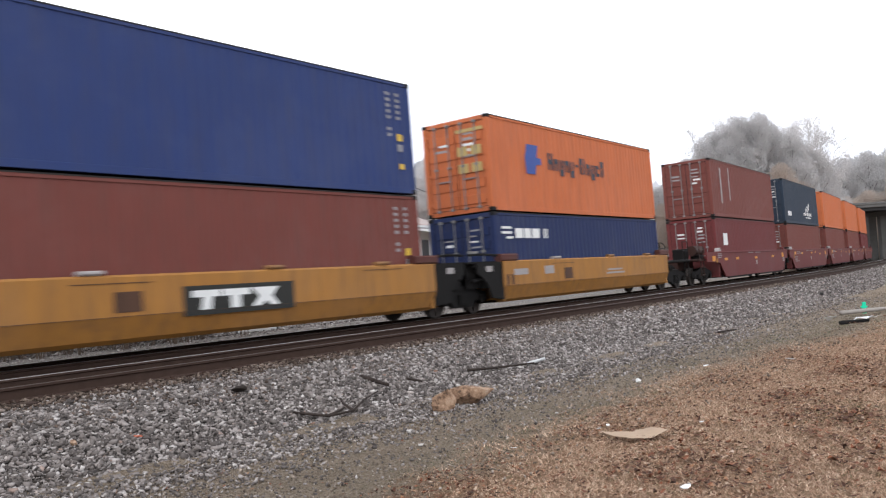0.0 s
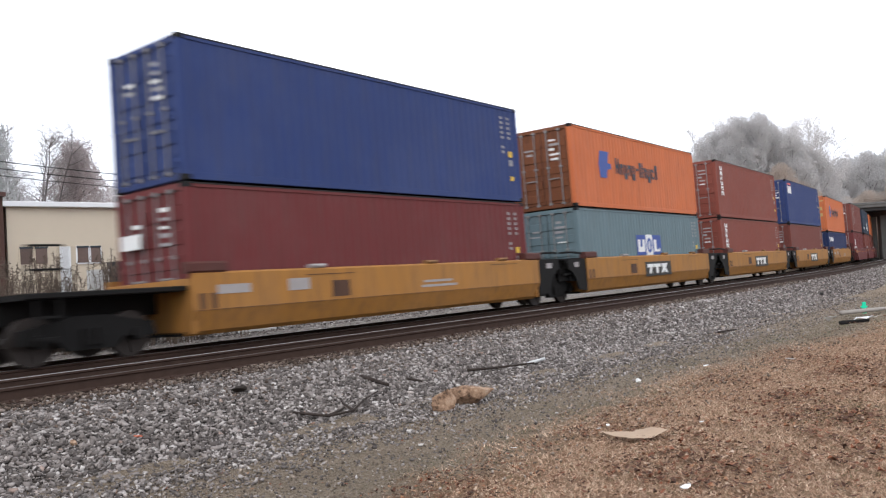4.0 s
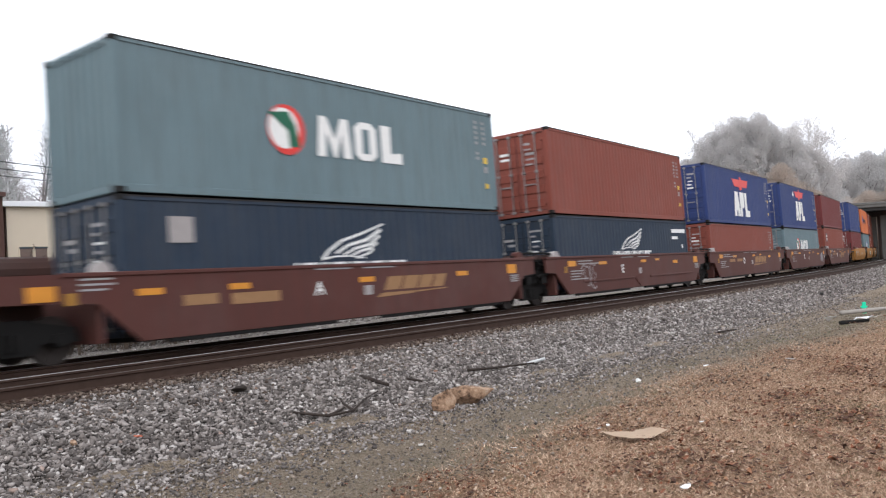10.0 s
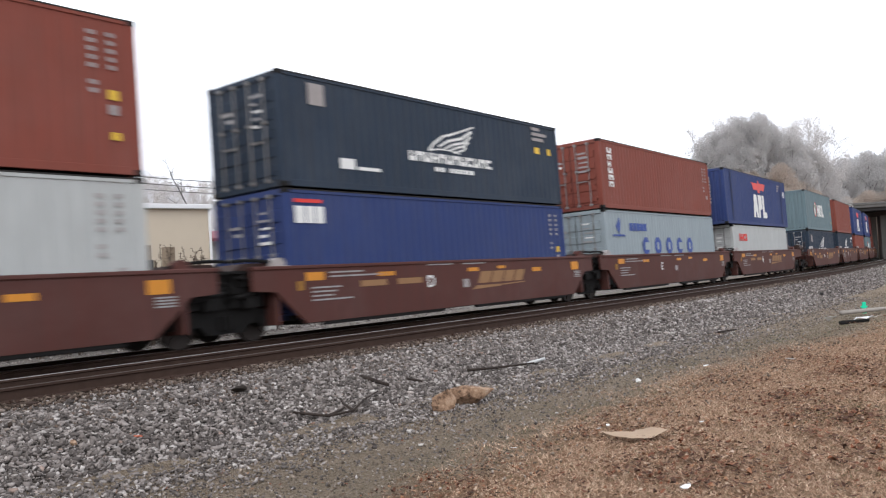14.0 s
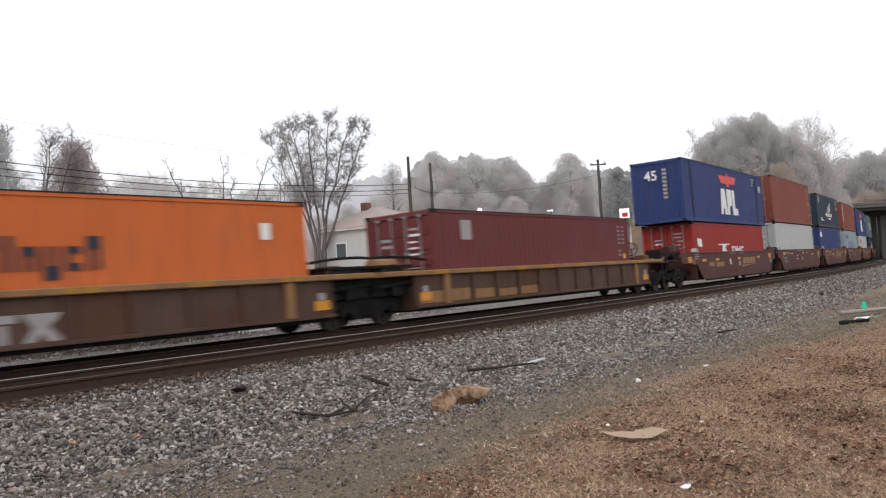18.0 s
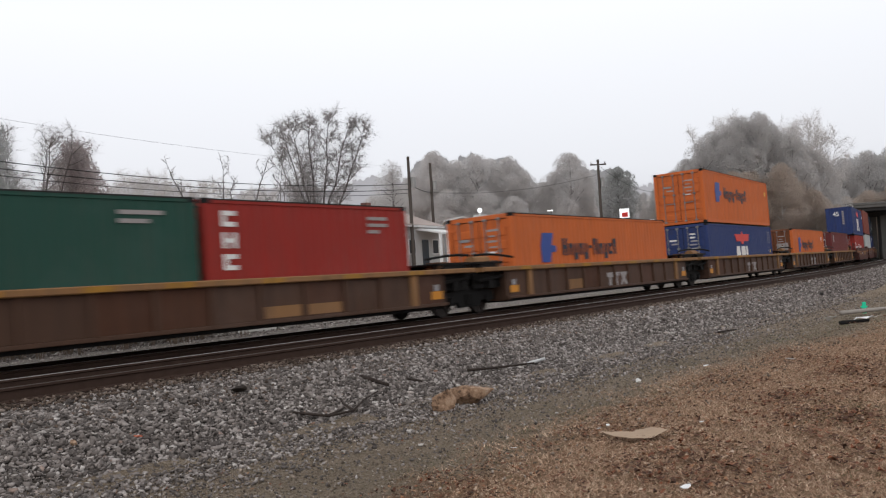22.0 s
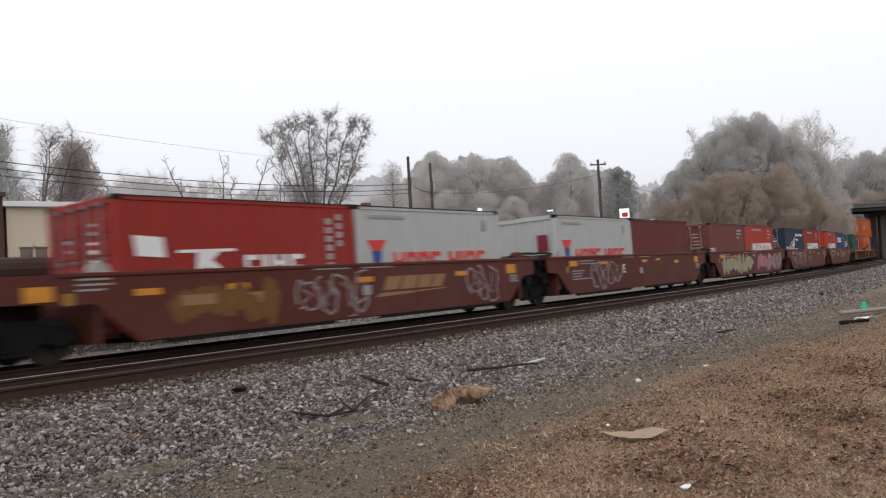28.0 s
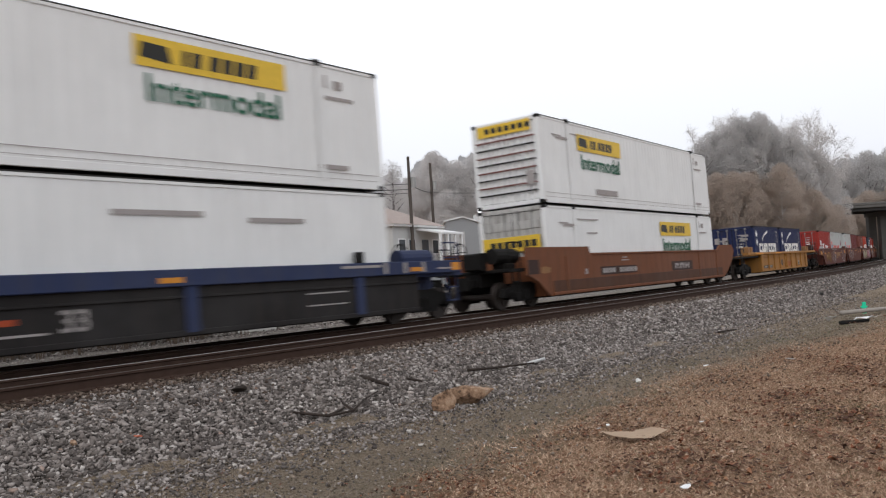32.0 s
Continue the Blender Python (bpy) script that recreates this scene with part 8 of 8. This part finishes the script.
def brown_part():
    us = [-75.15, -90.6, -106.05, -121.5, -136.9]
    for i, u in enumerate(us):
        well_brown(u, 7.72, "end" if i == 0 else "joint", "end" if i == 4 else "joint", letter=["B", "C", "D", "E", "A"][i], gold=i in (0, 2, 4), notch=i == 3,
                   graffiti=[(4.66, 0.75, "pale")] if i == 1 else [(-4.9, 0.8, "white")] if i == 3 else ())
    a, b = stack(us[0], ("brick", "brick-red container with a small framed sticker"), HIGH, ("maroon", "plain maroon steel container"), LOWH)
    mark("sticker", a, [rect(-5.15, -4.6, 1.75, 2.4)], NEARY, MARK_DARK)
    mark("sticker", a, [rect(-5.05, -4.7, 2.1, 2.3), rect(-5.05, -4.75, 1.85, 2.02)], NEARY - 0.004, MARK_WHITE)
    ids(b, C40, LOWH, yellow=False), ids(a, C40, HIGH, yellow=False)
    a, b = stack(us[1], ("greygreen", "grey-green container with round emblem and white blocks"), LOWH, ("royal", "royal blue container with red wing and white blocks"), HIGH)
    logo_bird(b, -0.02, 0.55, 1.53)
    mark("sticker", b, [[(-2.25, 2.3), (-2.02, 2.53), (-1.79, 2.3), (-2.02, 2.07)]], NEARY, MARK_WHITE)
    logo_round(a, -1.80, 0.89, 1.18)
    ids(a, C40, LOWH), ids(b, C40, HIGH)
    a, b = stack(us[2], ("brick", "faded brick-red steel container"), LOWH, ("royal", "royal blue container with red wing and white blocks"), HIGH)
    logo_bird(b, 0.02, 0.42, 1.53)
    ids(b, C40, HIGH), ids(a, C40, LOWH)
    a, b = stack(us[3], ("slate", "dark slate container with a white wing emblem"), LOWH, ("brick", "plain brick-red steel container"), HIGH)
    logo_wing(a, -0.95, 1.38, 0.95)
    mark("marking", a, [rect(4.25, 5.85, 2.06, 2.22), rect(4.25, 4.95, 1.78, 1.9)], NEARY, MARK_WHITE)
    mark("sticker", a, [rect(5.35, 5.5, 1.4, 1.55)], NEARY, MARK_WHITE)
    ids(b, C40, HIGH)
    a, b = stack(us[4], ("slate", "dark slate container with a white wing emblem"), LOWH, ("greygreen", "grey-green container with round emblem, rusty corner post"), HIGH, None, {"door": False})
    logo_round(b, -2.0, 1.05, 1.2)
    logo_wing(a, -1.19, 1.30, 0.98)
    mark("sticker", a, [rect(-5.1, -4.55, 1.7, 2.2)], NEARY, MARK_GREY)
    ids(b, C40, HIGH)


def third_part():
    us = [-156.8, -172.25, -187.6, -203.1, -218.6]
    for i, u in enumerate(us):
        well_brown(u, 7.74, "end" if i == 0 else "joint", "end" if i == 4 else "joint", letter=["A", "E", "D", "C", "B"][i], gold=i in (0, 2, 4))
    a, b = stack(us[0], ("white", "off-white container with red block mark"), LOWH, ("royal", "long royal blue container with red wing and white blocks"), HIGH, None, {"door": False}, C40, C45)
    mark("logo_mark", a, notched_row(-4.97, 1.72, 0.38, [0.38, 0.38, 0.34, 0.26], 0.06, "xxft", 0.32), NEARY, MARK_RED, "red block mark")
    forty_five(b)
    a, b = stack(us[1], ("palegrey", "pale grey container with wide dark blue blocks"), HIGH, ("brick", "brick-red container with an upright row of white blocks"), LOWH)
    triton_mark(b, C40, LOWH)
    for k in range(5):
        x, z = -2.79 + k * 1.26, 1.15
        pts = [(x + 0.37 * math.cos(q) + 0.37, z + 0.35 + 0.38 * math.sin(q)) for q in (2 * math.pi * (i + 0.5) / 8 for i in range(8))]
        mark("logo_mark", a, [pts], NEARY, MARK_BLUE, "dark blue rounded block")
        mark("logo_mark", a, [rect(x + 0.26, x + (0.74 if k in (0, 3) else 0.48), z + 0.20, z + 0.50)], NEARY - 0.004, PAINT["palegrey"])
    mark("logo_mark", a, [[(-5.2, 2.25), (-4.9, 1.95), (-4.75, 2.4), (-4.85, 2.6)], rect(-5.5, -4.4, 1.88, 1.95)] + blocks(-3.95, 2.1, 0.3, [0.3, 0.3, 0.3, 0.3, 0.3], 0.05), NEARY, MARK_BLUE)
    ids(b, C40, LOWH, yellow=False)
    a, b = stack(us[2], ("royal", "royal blue container with a small red and white mark"), HIGH, ("slate", "dark slate container with a white wing emblem"), LOWH)
    logo_wing(b, -0.9, 1.22, 1.0)
    mark("sticker", b, [rect(-5.2, -4.7, 1.9, 2.4)], NEARY, MARK_GREY)
    mark("marking", b, [rect(-4.3, -3.8, 0.5, 0.75), rect(-3.7, -2.9, 0.5, 0.58)], NEARY, MARK_WHITE)
    mark("sticker", b, [rect(4.6, 4.9, 1.6, 1.8), rect(5.4, 5.6, 1.6, 1.8)], NEARY, MARK_YELLOW)
    mark("marking", b, bars(4.5, 2.45, [0.5, 0.9, 0.7], 0.17, 0.10), NEARY, MARK_GREY)
    mark("logo_mark", a, [rect(-5.83, -5.0, 2.58, 2.66)], NEARY, MARK_RED)
    mark("logo_mark", a, blocks(-5.83, 2.12, 0.38, [0.3, 0.24, 0.26], 0.04), NEARY, MARK_WHITE, "small white blocks")
    ids(a, C40, HIGH)
    a, b = stack(us[3], ("white", "off-white container with pale grey stripes"), HIGH, ("brick", "plain brick-red steel container"), HIGH)
    ids(a, C40, HIGH, MARK_GREY, False), ids(b, C40, HIGH)
    a, b = stack(us[4], ("red", "bright red container with white blocks and a square sticker"), LOWH, ("royal", "long royal blue container with red wing and white blocks"), HIGH, None, {"door": False}, C40, C45)
    long_arm_row(a, -1.9, 1.35, -5.56)
    forty_five(b)


def forty_five(c):
    """Long blue box with set-in posts, large number, red wing and white blocks."""
    logo_bird(c, 0.05, 0.45, 1.53)
    for x in (-5.62, 5.62):
        mark("lifting_post", c, [rect(x - 0.1, x + 0.1, 0.14, HIGH - 0.1)], NEARY, PAINT["navy"])
    end_letters("size_number", c, "45", 0.62, -C45 / 2 - 0.05, 0.55, 2.0, MARK_WHITE, "large white number")
    letters("size_number", c, "45", 0.5, 6.0, 1.9, NEARY - 0.004, MARK_WHITE, "white number")
    end_mark("marking", c, [[(-0.3, 1.1 + i * 0.18), (-0.5, 1.1 + i * 0.18), (-0.5, 1.22 + i * 0.18), (-0.3, 1.22 + i * 0.18)] for i in range(8)], -C45 / 2 - 0.05, MARK_GREY)
    mark("marking", c, bars(4.6, 2.6, [0.7, 0.5, 0.3], 0.15, 0.08), NEARY, MARK_GREY)


def long_arm_row(c, x0, k, sx):
    """White square sticker, a long-armed white block and four more."""
    mark("sticker", c, [[(sx, 1.46), (sx + 0.6, 1.42), (sx + 0.56, 1.80), (sx - 0.05, 1.84)]], NEARY, MARK_WHITE, "white square sticker")
    mark("logo_mark", c, [[(x0 - 0.4 * k, 1.50), (x0 + 1.0 * k, 1.52), (x0 + 1.0 * k, 1.58), (x0 - 0.4 * k, 1.56)], [(x0, 1.08), (x0 + 0.22 * k, 1.08), (x0 + 0.26 * k, 1.24), (x0 + 0.52 * k, 1.08), (x0 + 0.80 * k, 1.08), (x0 + 0.40 * k, 1.36), (x0 + 0.62 * k, 1.52), (x0 + 0.06 * k, 1.52)]]
         + notched_row(x0 + 1.25 * k, 1.10, 0.34, [0.36 * k, 0.16 * k, 0.44 * k, 0.38 * k], 0.10, "f xf", 0.32), NEARY, MARK_WHITE, "white block mark")


def ribbed_part():
    us = [-238.1, -255.5, -272.95, -290.5, -308.0]
    for i, u in enumerate(us):
        well_ribbed(u, 8.72, "end" if i == 0 else "joint", "end" if i == 4 else "joint", logo=i in (1, 2, 3))
    a = load(us[0], container(C40, LOWH, PAINT["maroon"], "maroon steel container with a small framed sticker"), 0.05, 0)
    ids(a, C40, LOWH)
    mark("sticker", a, [rect(-4.9, -4.4, 1.75, 2.3)], NEARY, MARK_GREY)
    b = load(us[1], container(C40, LOWH, PAINT["orange"], "orange container with blue emblem and dark blocks", door_mat=PAINT["rustred"]), 0.7, 0)
    logo_orange(b, -4.27, 1.02, 0.98)
    mark("sticker", b, [rect(4.85, 5.1, 1.75, 2.1)], NEARY, MARK_WHITE)
    door_stickers(b, C40, LOWH, [(MARK_GREY, 0.15, 1.95, 0.8, 0.18), (MARK_GREY, -0.9, 1.2, 0.32, 0.45), (MARK_GREY, -0.5, 1.2, 0.32, 0.45)])
    c, d = stack(us[2] - 0.12, ("royal", "royal blue container with red wing and white blocks"), LOWH, ("orange", "orange container with blue emblem and dark blocks"), LOWH)
    logo_bird(c, -0.25, 0.22, 1.42), ids(c, C40, LOWH)
    logo_orange(d, -4.35, 1.05, 0.98)
    mark("sticker", d, [rect(5.3, 5.55, 1.75, 1.98)], NEARY, MARK_YELLOW)
    e = load(us[3], container(C40, LOWH, PAINT["orange"], "orange container with blue emblem and dark blocks"), -0.3, 0)
    logo_orange(e, -4.45, 1.02, 0.95)
    f = load(us[4], container(C20, LOWH, PAINT["green"], "plain dark green twenty-foot container"), -3.08, 0)
    mark("marking", f, bars(1.4, 2.3, [0.9, 0.6], 0.16, 0.08), NEARY, MARK_GREY)
    door_stickers(f, C20, LOWH, [(MARK_GREY, -0.75, 1.5, 0.4, 0.32), (MARK_GREY, 0.55, 1.4, 0.25, 0.2)])
    g = load(us[4], container(C20, LOWH, PAINT["red"], "red twenty-foot container with upright white blocks"), 3.15, 0)
    mark("logo_mark", g, [notched(-2.62, 2.02, 0.34, 0.32, "f"), notched(-2.62, 1.58, 0.34, 0.32, "x"), notched(-2.62, 1.14, 0.34, 0.32, "f")], NEARY, MARK_WHITE, "three white blocks")
    mark("marking", g, bars(1.6, 2.3, [0.7, 0.7, 0.4], 0.16, 0.08), NEARY, MARK_GREY)


def triangle_row(c, H):
    mark("logo_mark", c, [[(-2.5, 1.1), (-1.86, 1.1), (-2.18, 1.62)]], NEARY, MARK_GREEN, "green triangle")
    mark("logo_mark", c, [[(-2.2, 1.1), (-1.86, 1.1), (-2.05, 1.36)]], NEARY - 0.004, MARK_ORANGE)
    mark("logo_mark", c, notched_row(-1.75, 1.10, 0.50, [0.58, 0.52, 0.50, 0.58, 0.56, 0.50, 0.20], 0.125, "xttbbb ", 0.34), NEARY, MARK_WHITE, "row of white blocks")
    mark("marking", c, bars(1.7, 2.35, [0.5, 0.75, 0.4], 0.2, 0.10) + bars(-1.6, 2.4, [1.9], 0.2, 0.10), NEARY, MARK_GREY)


def wedge_row(c):
    mark("logo_mark", c, [[(-2.68, 1.74), (-1.98, 1.74), (-2.16, 1.48), (-2.5, 1.48)]], NEARY, MARK_RED, "red wedge")
    mark("logo_mark", c, [[(-2.5, 1.48), (-2.16, 1.48), (-2.24, 1.08), (-2.42, 1.08)]], NEARY, MARK_BLUE, "blue stem")
    mark("logo_mark", c, notched_row(-1.75, 1.1, 0.34, [0.42, 0.40, 0.42, 0.42, -0.17, 0.50, 0.12, 0.42, 0.42], 0.085, "tbbf t bf", 0.30), NEARY, MARK_RED, "row of red blocks")
    mark("marking", c, [rect(-2.6, -1.2, 2.28, 2.36), rect(2.2, 2.4, 2.0, 2.3)], NEARY, MARK_GREY)


def twenty(u, x, mat, label, H=LOWH, **kw):
    return load(u, container(C20, H, PAINT[mat], label, **kw), x, 0)


def low_part():
    us = [-327.95, -343.75, -359.35, -374.8, -390.35]
    for i, u in enumerate(us):
        gr = [(), [(-4.9, 3.5, "white"), (-0.3, 1.1, "tan")], [(-5.5, 4.6, "cream"), (0.9, 2.4, "pink"), (3.3, 2.3, "mauve")], [(-4.4, 2.3, "white")], [(-5.2, 2.2, "tan"), (-2.2, 2.0, "white"), (3.9, 0.9, "white")]][i]
        well_brown(u, 7.76, "end" if i == 0 else "joint", "end" if i == 4 else "joint", letter=["B", "", "", "E", ""][i], gold=i in (0, 4), mat="mineral_red", graffiti=gr)
    h = twenty(us[0], -3.08, "redorange", "bright red twenty-foot container with white blocks")
    triangle_row(h, LOWH)
    s = twenty(us[0], 3.08, "royal", "blue twenty-foot container with red mark and white blocks")
    mark("logo_mark", s, [[(-2.45, 1.66), (-1.75, 1.66), (-1.68, 2.2), (-2.3, 2.2), (-2.5, 1.95)]], NEARY, MARK_RED, "red rounded mark")
    mark("logo_mark", s, notched_row(-1.55, 1.72, 0.40, [0.36, 0.38, 0.40, 0.36, 0.42], 0.075, "ffbfb", 0.36), NEARY, MARK_WHITE, "white block mark")
    mark("marking", s, bars(1.9, 2.2, [0.75, 0.4, 0.3], 0.16, 0.09), NEARY, MARK_GREY)
    n = twenty(us[1], -3.12, "slate", "dark slate twenty-foot container with white wing")
    logo_wing(n, -1.9, 1.2, 0.92, False)
    mark("logo_mark", n, blocks(0.3, 2.06, 0.16, [0.22, 0.22, 0.22, -0.12, 0.22, 0.22, 0.22, 0.22, 0.22], 0.05) + blocks(0.3, 1.76, 0.14, [0.22, 0.22, 0.2], 0.05) + notched_row(-2.2, 1.04, 0.2, [0.26] * 9, 0.06, "tbtxbtbtf"), NEARY, MARK_WHITE)
    h = twenty(us[1], 3.08, "red", "bright red twenty-foot container with white blocks")
    triangle_row(h, LOWH)
    n = twenty(us[2], -3.1, "brownred", "plain brown-red twenty-foot container")
    mark("marking", n, bars(1.4, 2.3, [0.9, 0.8, 0.4], 0.18, 0.09), NEARY, MARK_GREY)
    h = twenty(us[2], 3.04, "redorange", "bright red twenty-foot container with white blocks")
    triangle_row(h, LOWH)
    y = twenty(us[3], -3.08, "white", "off-white twenty-foot container with red blocks", door=False)
    wedge_row(y)
    end_mark("logo_mark", y, [[(-0.9, 1.4), (-0.5, 1.4), (-0.5, 1.95), (-0.9, 1.95)]], -C20 / 2 - 0.03, MARK_MAROON, "dark red block")
    twenty(us[3], 3.05, "maroon", "plain dark maroon twenty-foot container")
    k = twenty(us[4], -3.1, "red", "red twenty-foot container with white blocks and square sticker")
    long_arm_row(k, -1.40, 0.95, -2.65)
    mark("marking", k, [rect(2.1, 2.3, 0.9 + i * 0.2, 1.04 + i * 0.2) for i in range(7)] + [rect(2.45, 2.62, 1.6 + i * 0.2, 1.74 + i * 0.2) for i in range(4)], NEARY, MARK_GREY)
    wedge_row(twenty(us[4], 3.02, "white", "off-white twenty-foot container with red blocks"))


def swoosh(c):
    """A tapering white arc over a row of wide white blocks, two diamond stickers, columns of small writing."""
    arc = [(-1.36 + 1.4 * t, 1.72 + 0.62 * t ** 0.55) for t in (0, 0.1, 0.25, 0.45, 0.7, 1.0)]
    low = [(x + 0.06, z - 0.03 - 0.11 * i / 5) for i, (x, z) in enumerate(arc)]
    for i in range(5):
        mark("logo_mark", c, [[arc[i], low[i], low[i + 1], arc[i + 1]]], NEARY, MARK_WHITE, "piece of a white arc")
    mark("logo_mark", c, notched_row(-2.08, 1.04, 0.54, [0.56, 0.68, 0.58, -0.10, 0.54, 0.54, 0.64], 0.07, "ftb ffb", 0.36), NEARY, MARK_WHITE, "row of wide white blocks")
    for z in (1.66, 2.12):
        mark("sticker", c, [[(-2.72, z), (-2.52, z + 0.2), (-2.32, z), (-2.52, z - 0.2)]], NEARY, MARK_WHITE, "white diamond sticker")
    mark("marking", c, [rect(2.22, 2.32, 1.0 + i * 0.2, 1.12 + i * 0.2) for i in range(7)] + [rect(2.5, 2.58, 1.6 + i * 0.2, 1.72 + i * 0.2) for i in range(4)], NEARY, MARK_GREY)


MARK_MAROON = plain("dark_red_marking", (0.2, 0.03, 0.05), 0.6)


def trailer_white(c, sign_x, sign_z):
    """White domestic box: yellow sign with dark blocks, green word below, small grey writing."""
    y = -1.305
    w, h = 3.6, 0.58
    x, z = sign_x, sign_z
    mark("sign", c, [rect(x, x + w, z, z + h)], y, MARK_YELLOW, "yellow sign panel")
    mark("sign_mark", c, blocks(x + w * 0.28, z + h * 0.22, h * 0.52, [0.16 * w / 3.9, 0.24 * w / 3.9, -0.05, 0.26 * w / 3.9, 0.26 * w / 3.9, 0.26 * w / 3.9, 0.24 * w / 3.9], 0.07, 0.15) + [[(x + 0.1, z + h * 0.3), (x + w * 0.22, z + h * 0.2), (x + w * 0.2, z + h * 0.75), (x + 0.15, z + h * 0.8)]], y - 0.004, MARK_BLACK, "dark blocks on the sign")
    post = shared("dompost", lambda: Solid().box(-0.07, 0.07, y - 0.014, y, 0.16, 2.78, 0.004).mesh("stacking_post"))
    cap = shared("domcap", lambda: Solid().box(-0.09, 0.09, y - 0.02, y + 0.14, 2.78, 2.93, 0.012).mesh("corner_casting"))
    for sx in (-6.1, 6.1):
        place("stacking_post", post, PAINT["trailer_white"], c, at(sx, 0, 0))
        place("corner_casting", cap, STEEL_DARK, c, at(sx, 0, 0), "black casting")
    mark("seam", c, [rect(-7.9, 7.9, 0.335, 0.35), rect(-7.9, 7.9, 0.20, 0.21)], y, MARK_GREY, "grey joint lines")
    letters("lettering", c, "Intermodal", 0.74, x + 0.18, z - 0.64, y, MARK_GREEN, "green word")
    mark("marking", c, [rect(-5.9, -4.3, 2.42, 2.47), rect(-7.2, -6.6, 2.28, 2.33), rect(6.3, 6.36, 2.3, 2.6), rect(6.0, 6.9, 0.42, 0.52), rect(6.6, 6.85, 2.3, 2.5), rect(6.3, 7.2, 2.05, 2.12), rect(-6.9, -6.0, 2.2, 2.28), rect(-4.2, -2.4, 0.42, 0.62), rect(-5.2, -4.4, 1.95, 2.0)], y, MARK_GREY)


def tail_part():
    u = -410.4
    well_single_yellow(u)
    for x in (-3.25, 3.25):
        c = load(u, container(C20, LOWH, PAINT["deepnavy"], "dark navy twenty-foot container with wide white blocks"), x, 0)
        swoosh(c)
        door_stickers(c, C20, LOWH, [(MARK_GREY, 0.25, 1.7, 0.3, 0.34), (MARK_GREY, 0.7, 1.7, 0.28, 0.34), (MARK_GREY, -0.9, 2.0, 0.4, 0.12), (MARK_GREY, -0.85, 1.8, 0.4, 0.12), (MARK_GREY, 0.3, 0.8, 0.3, 0.2)])
    u = -432.65
    well_rust(u)
    a = load(u, container(C53, HIGH, PAINT["trailer_white"], "white domestic container with yellow sign and green word", W=2.59, domestic=True, door_mat=PAINT["grimy_white"]), 0, 0)
    trailer_white(a, 1.53, 1.92)
    b = load(u, container(C53, HIGH, PAINT["trailer_white"], "white domestic container, rusty bars across its end", W=2.59, domestic=True, door=False), 0, HIGH + 0.05)
    trailer_white(b, -5.44, 1.92)
    end_box(b, a)
    u = -456.5
    well_navy(u)
    a = load(u, container(C53, HIGH, PAINT["trailer_white"], "white domestic container with fine upright ribs", W=2.59, domestic=True, door_mat=PAINT["grimy_white"]), 0, 0)
    mark("marking", a, [rect(3.9, 5.4, 2.1, 2.2), rect(0.9, 2.8, 2.2, 2.3), rect(-5.0, -4.7, 1.8, 2.2)], -1.305, MARK_GREY)
    b = load(u, container(C53, HIGH, PAINT["trailer_white"], "white domestic container with yellow sign and green word", W=2.59, domestic=True, door_mat=PAINT["grimy_white"]), 0, HIGH + 0.05)
    trailer_white(b, 1.52, 2.05)
    # the next car, still out of sight, closes the train
    u = -480.2
    well_navy(u)
    load(u, container(C53, HIGH, PAINT["trailer_white"], "white domestic container with fine upright ribs", W=2.59, domestic=True, door_mat=PAINT["grimy_white"]), 0, 0)


def end_box(up, low):
    """Yellow end signs, and rusty cross bars on the upper box."""
    x = -C53 / 2
    end_mark("sign", up, [[(1.05, 2.42), (-1.0, 2.42), (-1.0, 2.80), (1.05, 2.80)]], x - 0.02, MARK_YELLOW, "yellow end sign")
    end_mark("sign_mark", up, [[(0.75 - i * 0.26, 2.52), (0.57 - i * 0.26, 2.52), (0.57 - i * 0.26, 2.70), (0.75 - i * 0.26, 2.70)] for i in range(7)], x - 0.026, MARK_BLACK)
    bar = Solid().box(-0.05, 0.0, -1.12, 1.12, 0, 0.05, 0.01).mesh("cross_bar")
    for i in range(8):
        place("cross_bar", bar, PAINT["brownred"] if i % 2 else STEEL_DARK, up, at(x - 0.0, 0, 0.42 + i * 0.255))
    end_mark("sticker", up, [[(-0.75, 0.62), (-1.05, 0.62), (-1.05, 1.1), (-0.75, 1.1)]], x - 0.055, MARK_GREY)
    end_mark("sign", low, [[(1.1, 1.45), (-1.1, 1.45), (-1.1, 1.95), (1.1, 1.95)]], x - 0.10, MARK_YELLOW, "yellow end sign")
    end_mark("sign_mark", low, [[(0.8 - i * 0.26, 1.58), (0.6 - i * 0.26, 1.58), (0.6 - i * 0.26, 1.8), (0.8 - i * 0.26, 1.8)] for i in range(7)], x - 0.106, MARK_BLACK)


front_part()
yellow_part()
brown_part()
third_part()
ribbed_part()
low_part()
tail_part()


# ---- what moves: the cars, their loads and the turning wheels ----
def motions():
    ticks = [float(t) for t in range(33)]
    for ob, u, m in MOVERS:
        walk(ob, [(t, rail_pose(u + run(t)) @ m) for t in ticks])
    radius, turn = 0.42, radians(75)
    for ob, k, s0 in WHEELS:
        # rolling while the wheel is near the camera; still while it is out of sight
        a = next((t * 0.1 for t in range(321) if s0 + run(t * 0.1) > -17), None)
        if a is None:
            continue
        rows, ang, t = [], 0.0, a
        if a > 0:
            rows.append((0.0, at(k, 0, 0.42)))
        while t <= min(32.0, a + 3.2):
            ang = (run(t) - run(a)) / radius
            rows.append((t, at(k, 0, 0.42) @ Matrix.Rotation(ang, 4, "Y")))
            t = round(t + 1 / 30 * 1.0, 4)
        if rows[-1][0] < 32:
            rows.append((32.0, rows[-1][1]))
        walk(ob, rows)


motions()
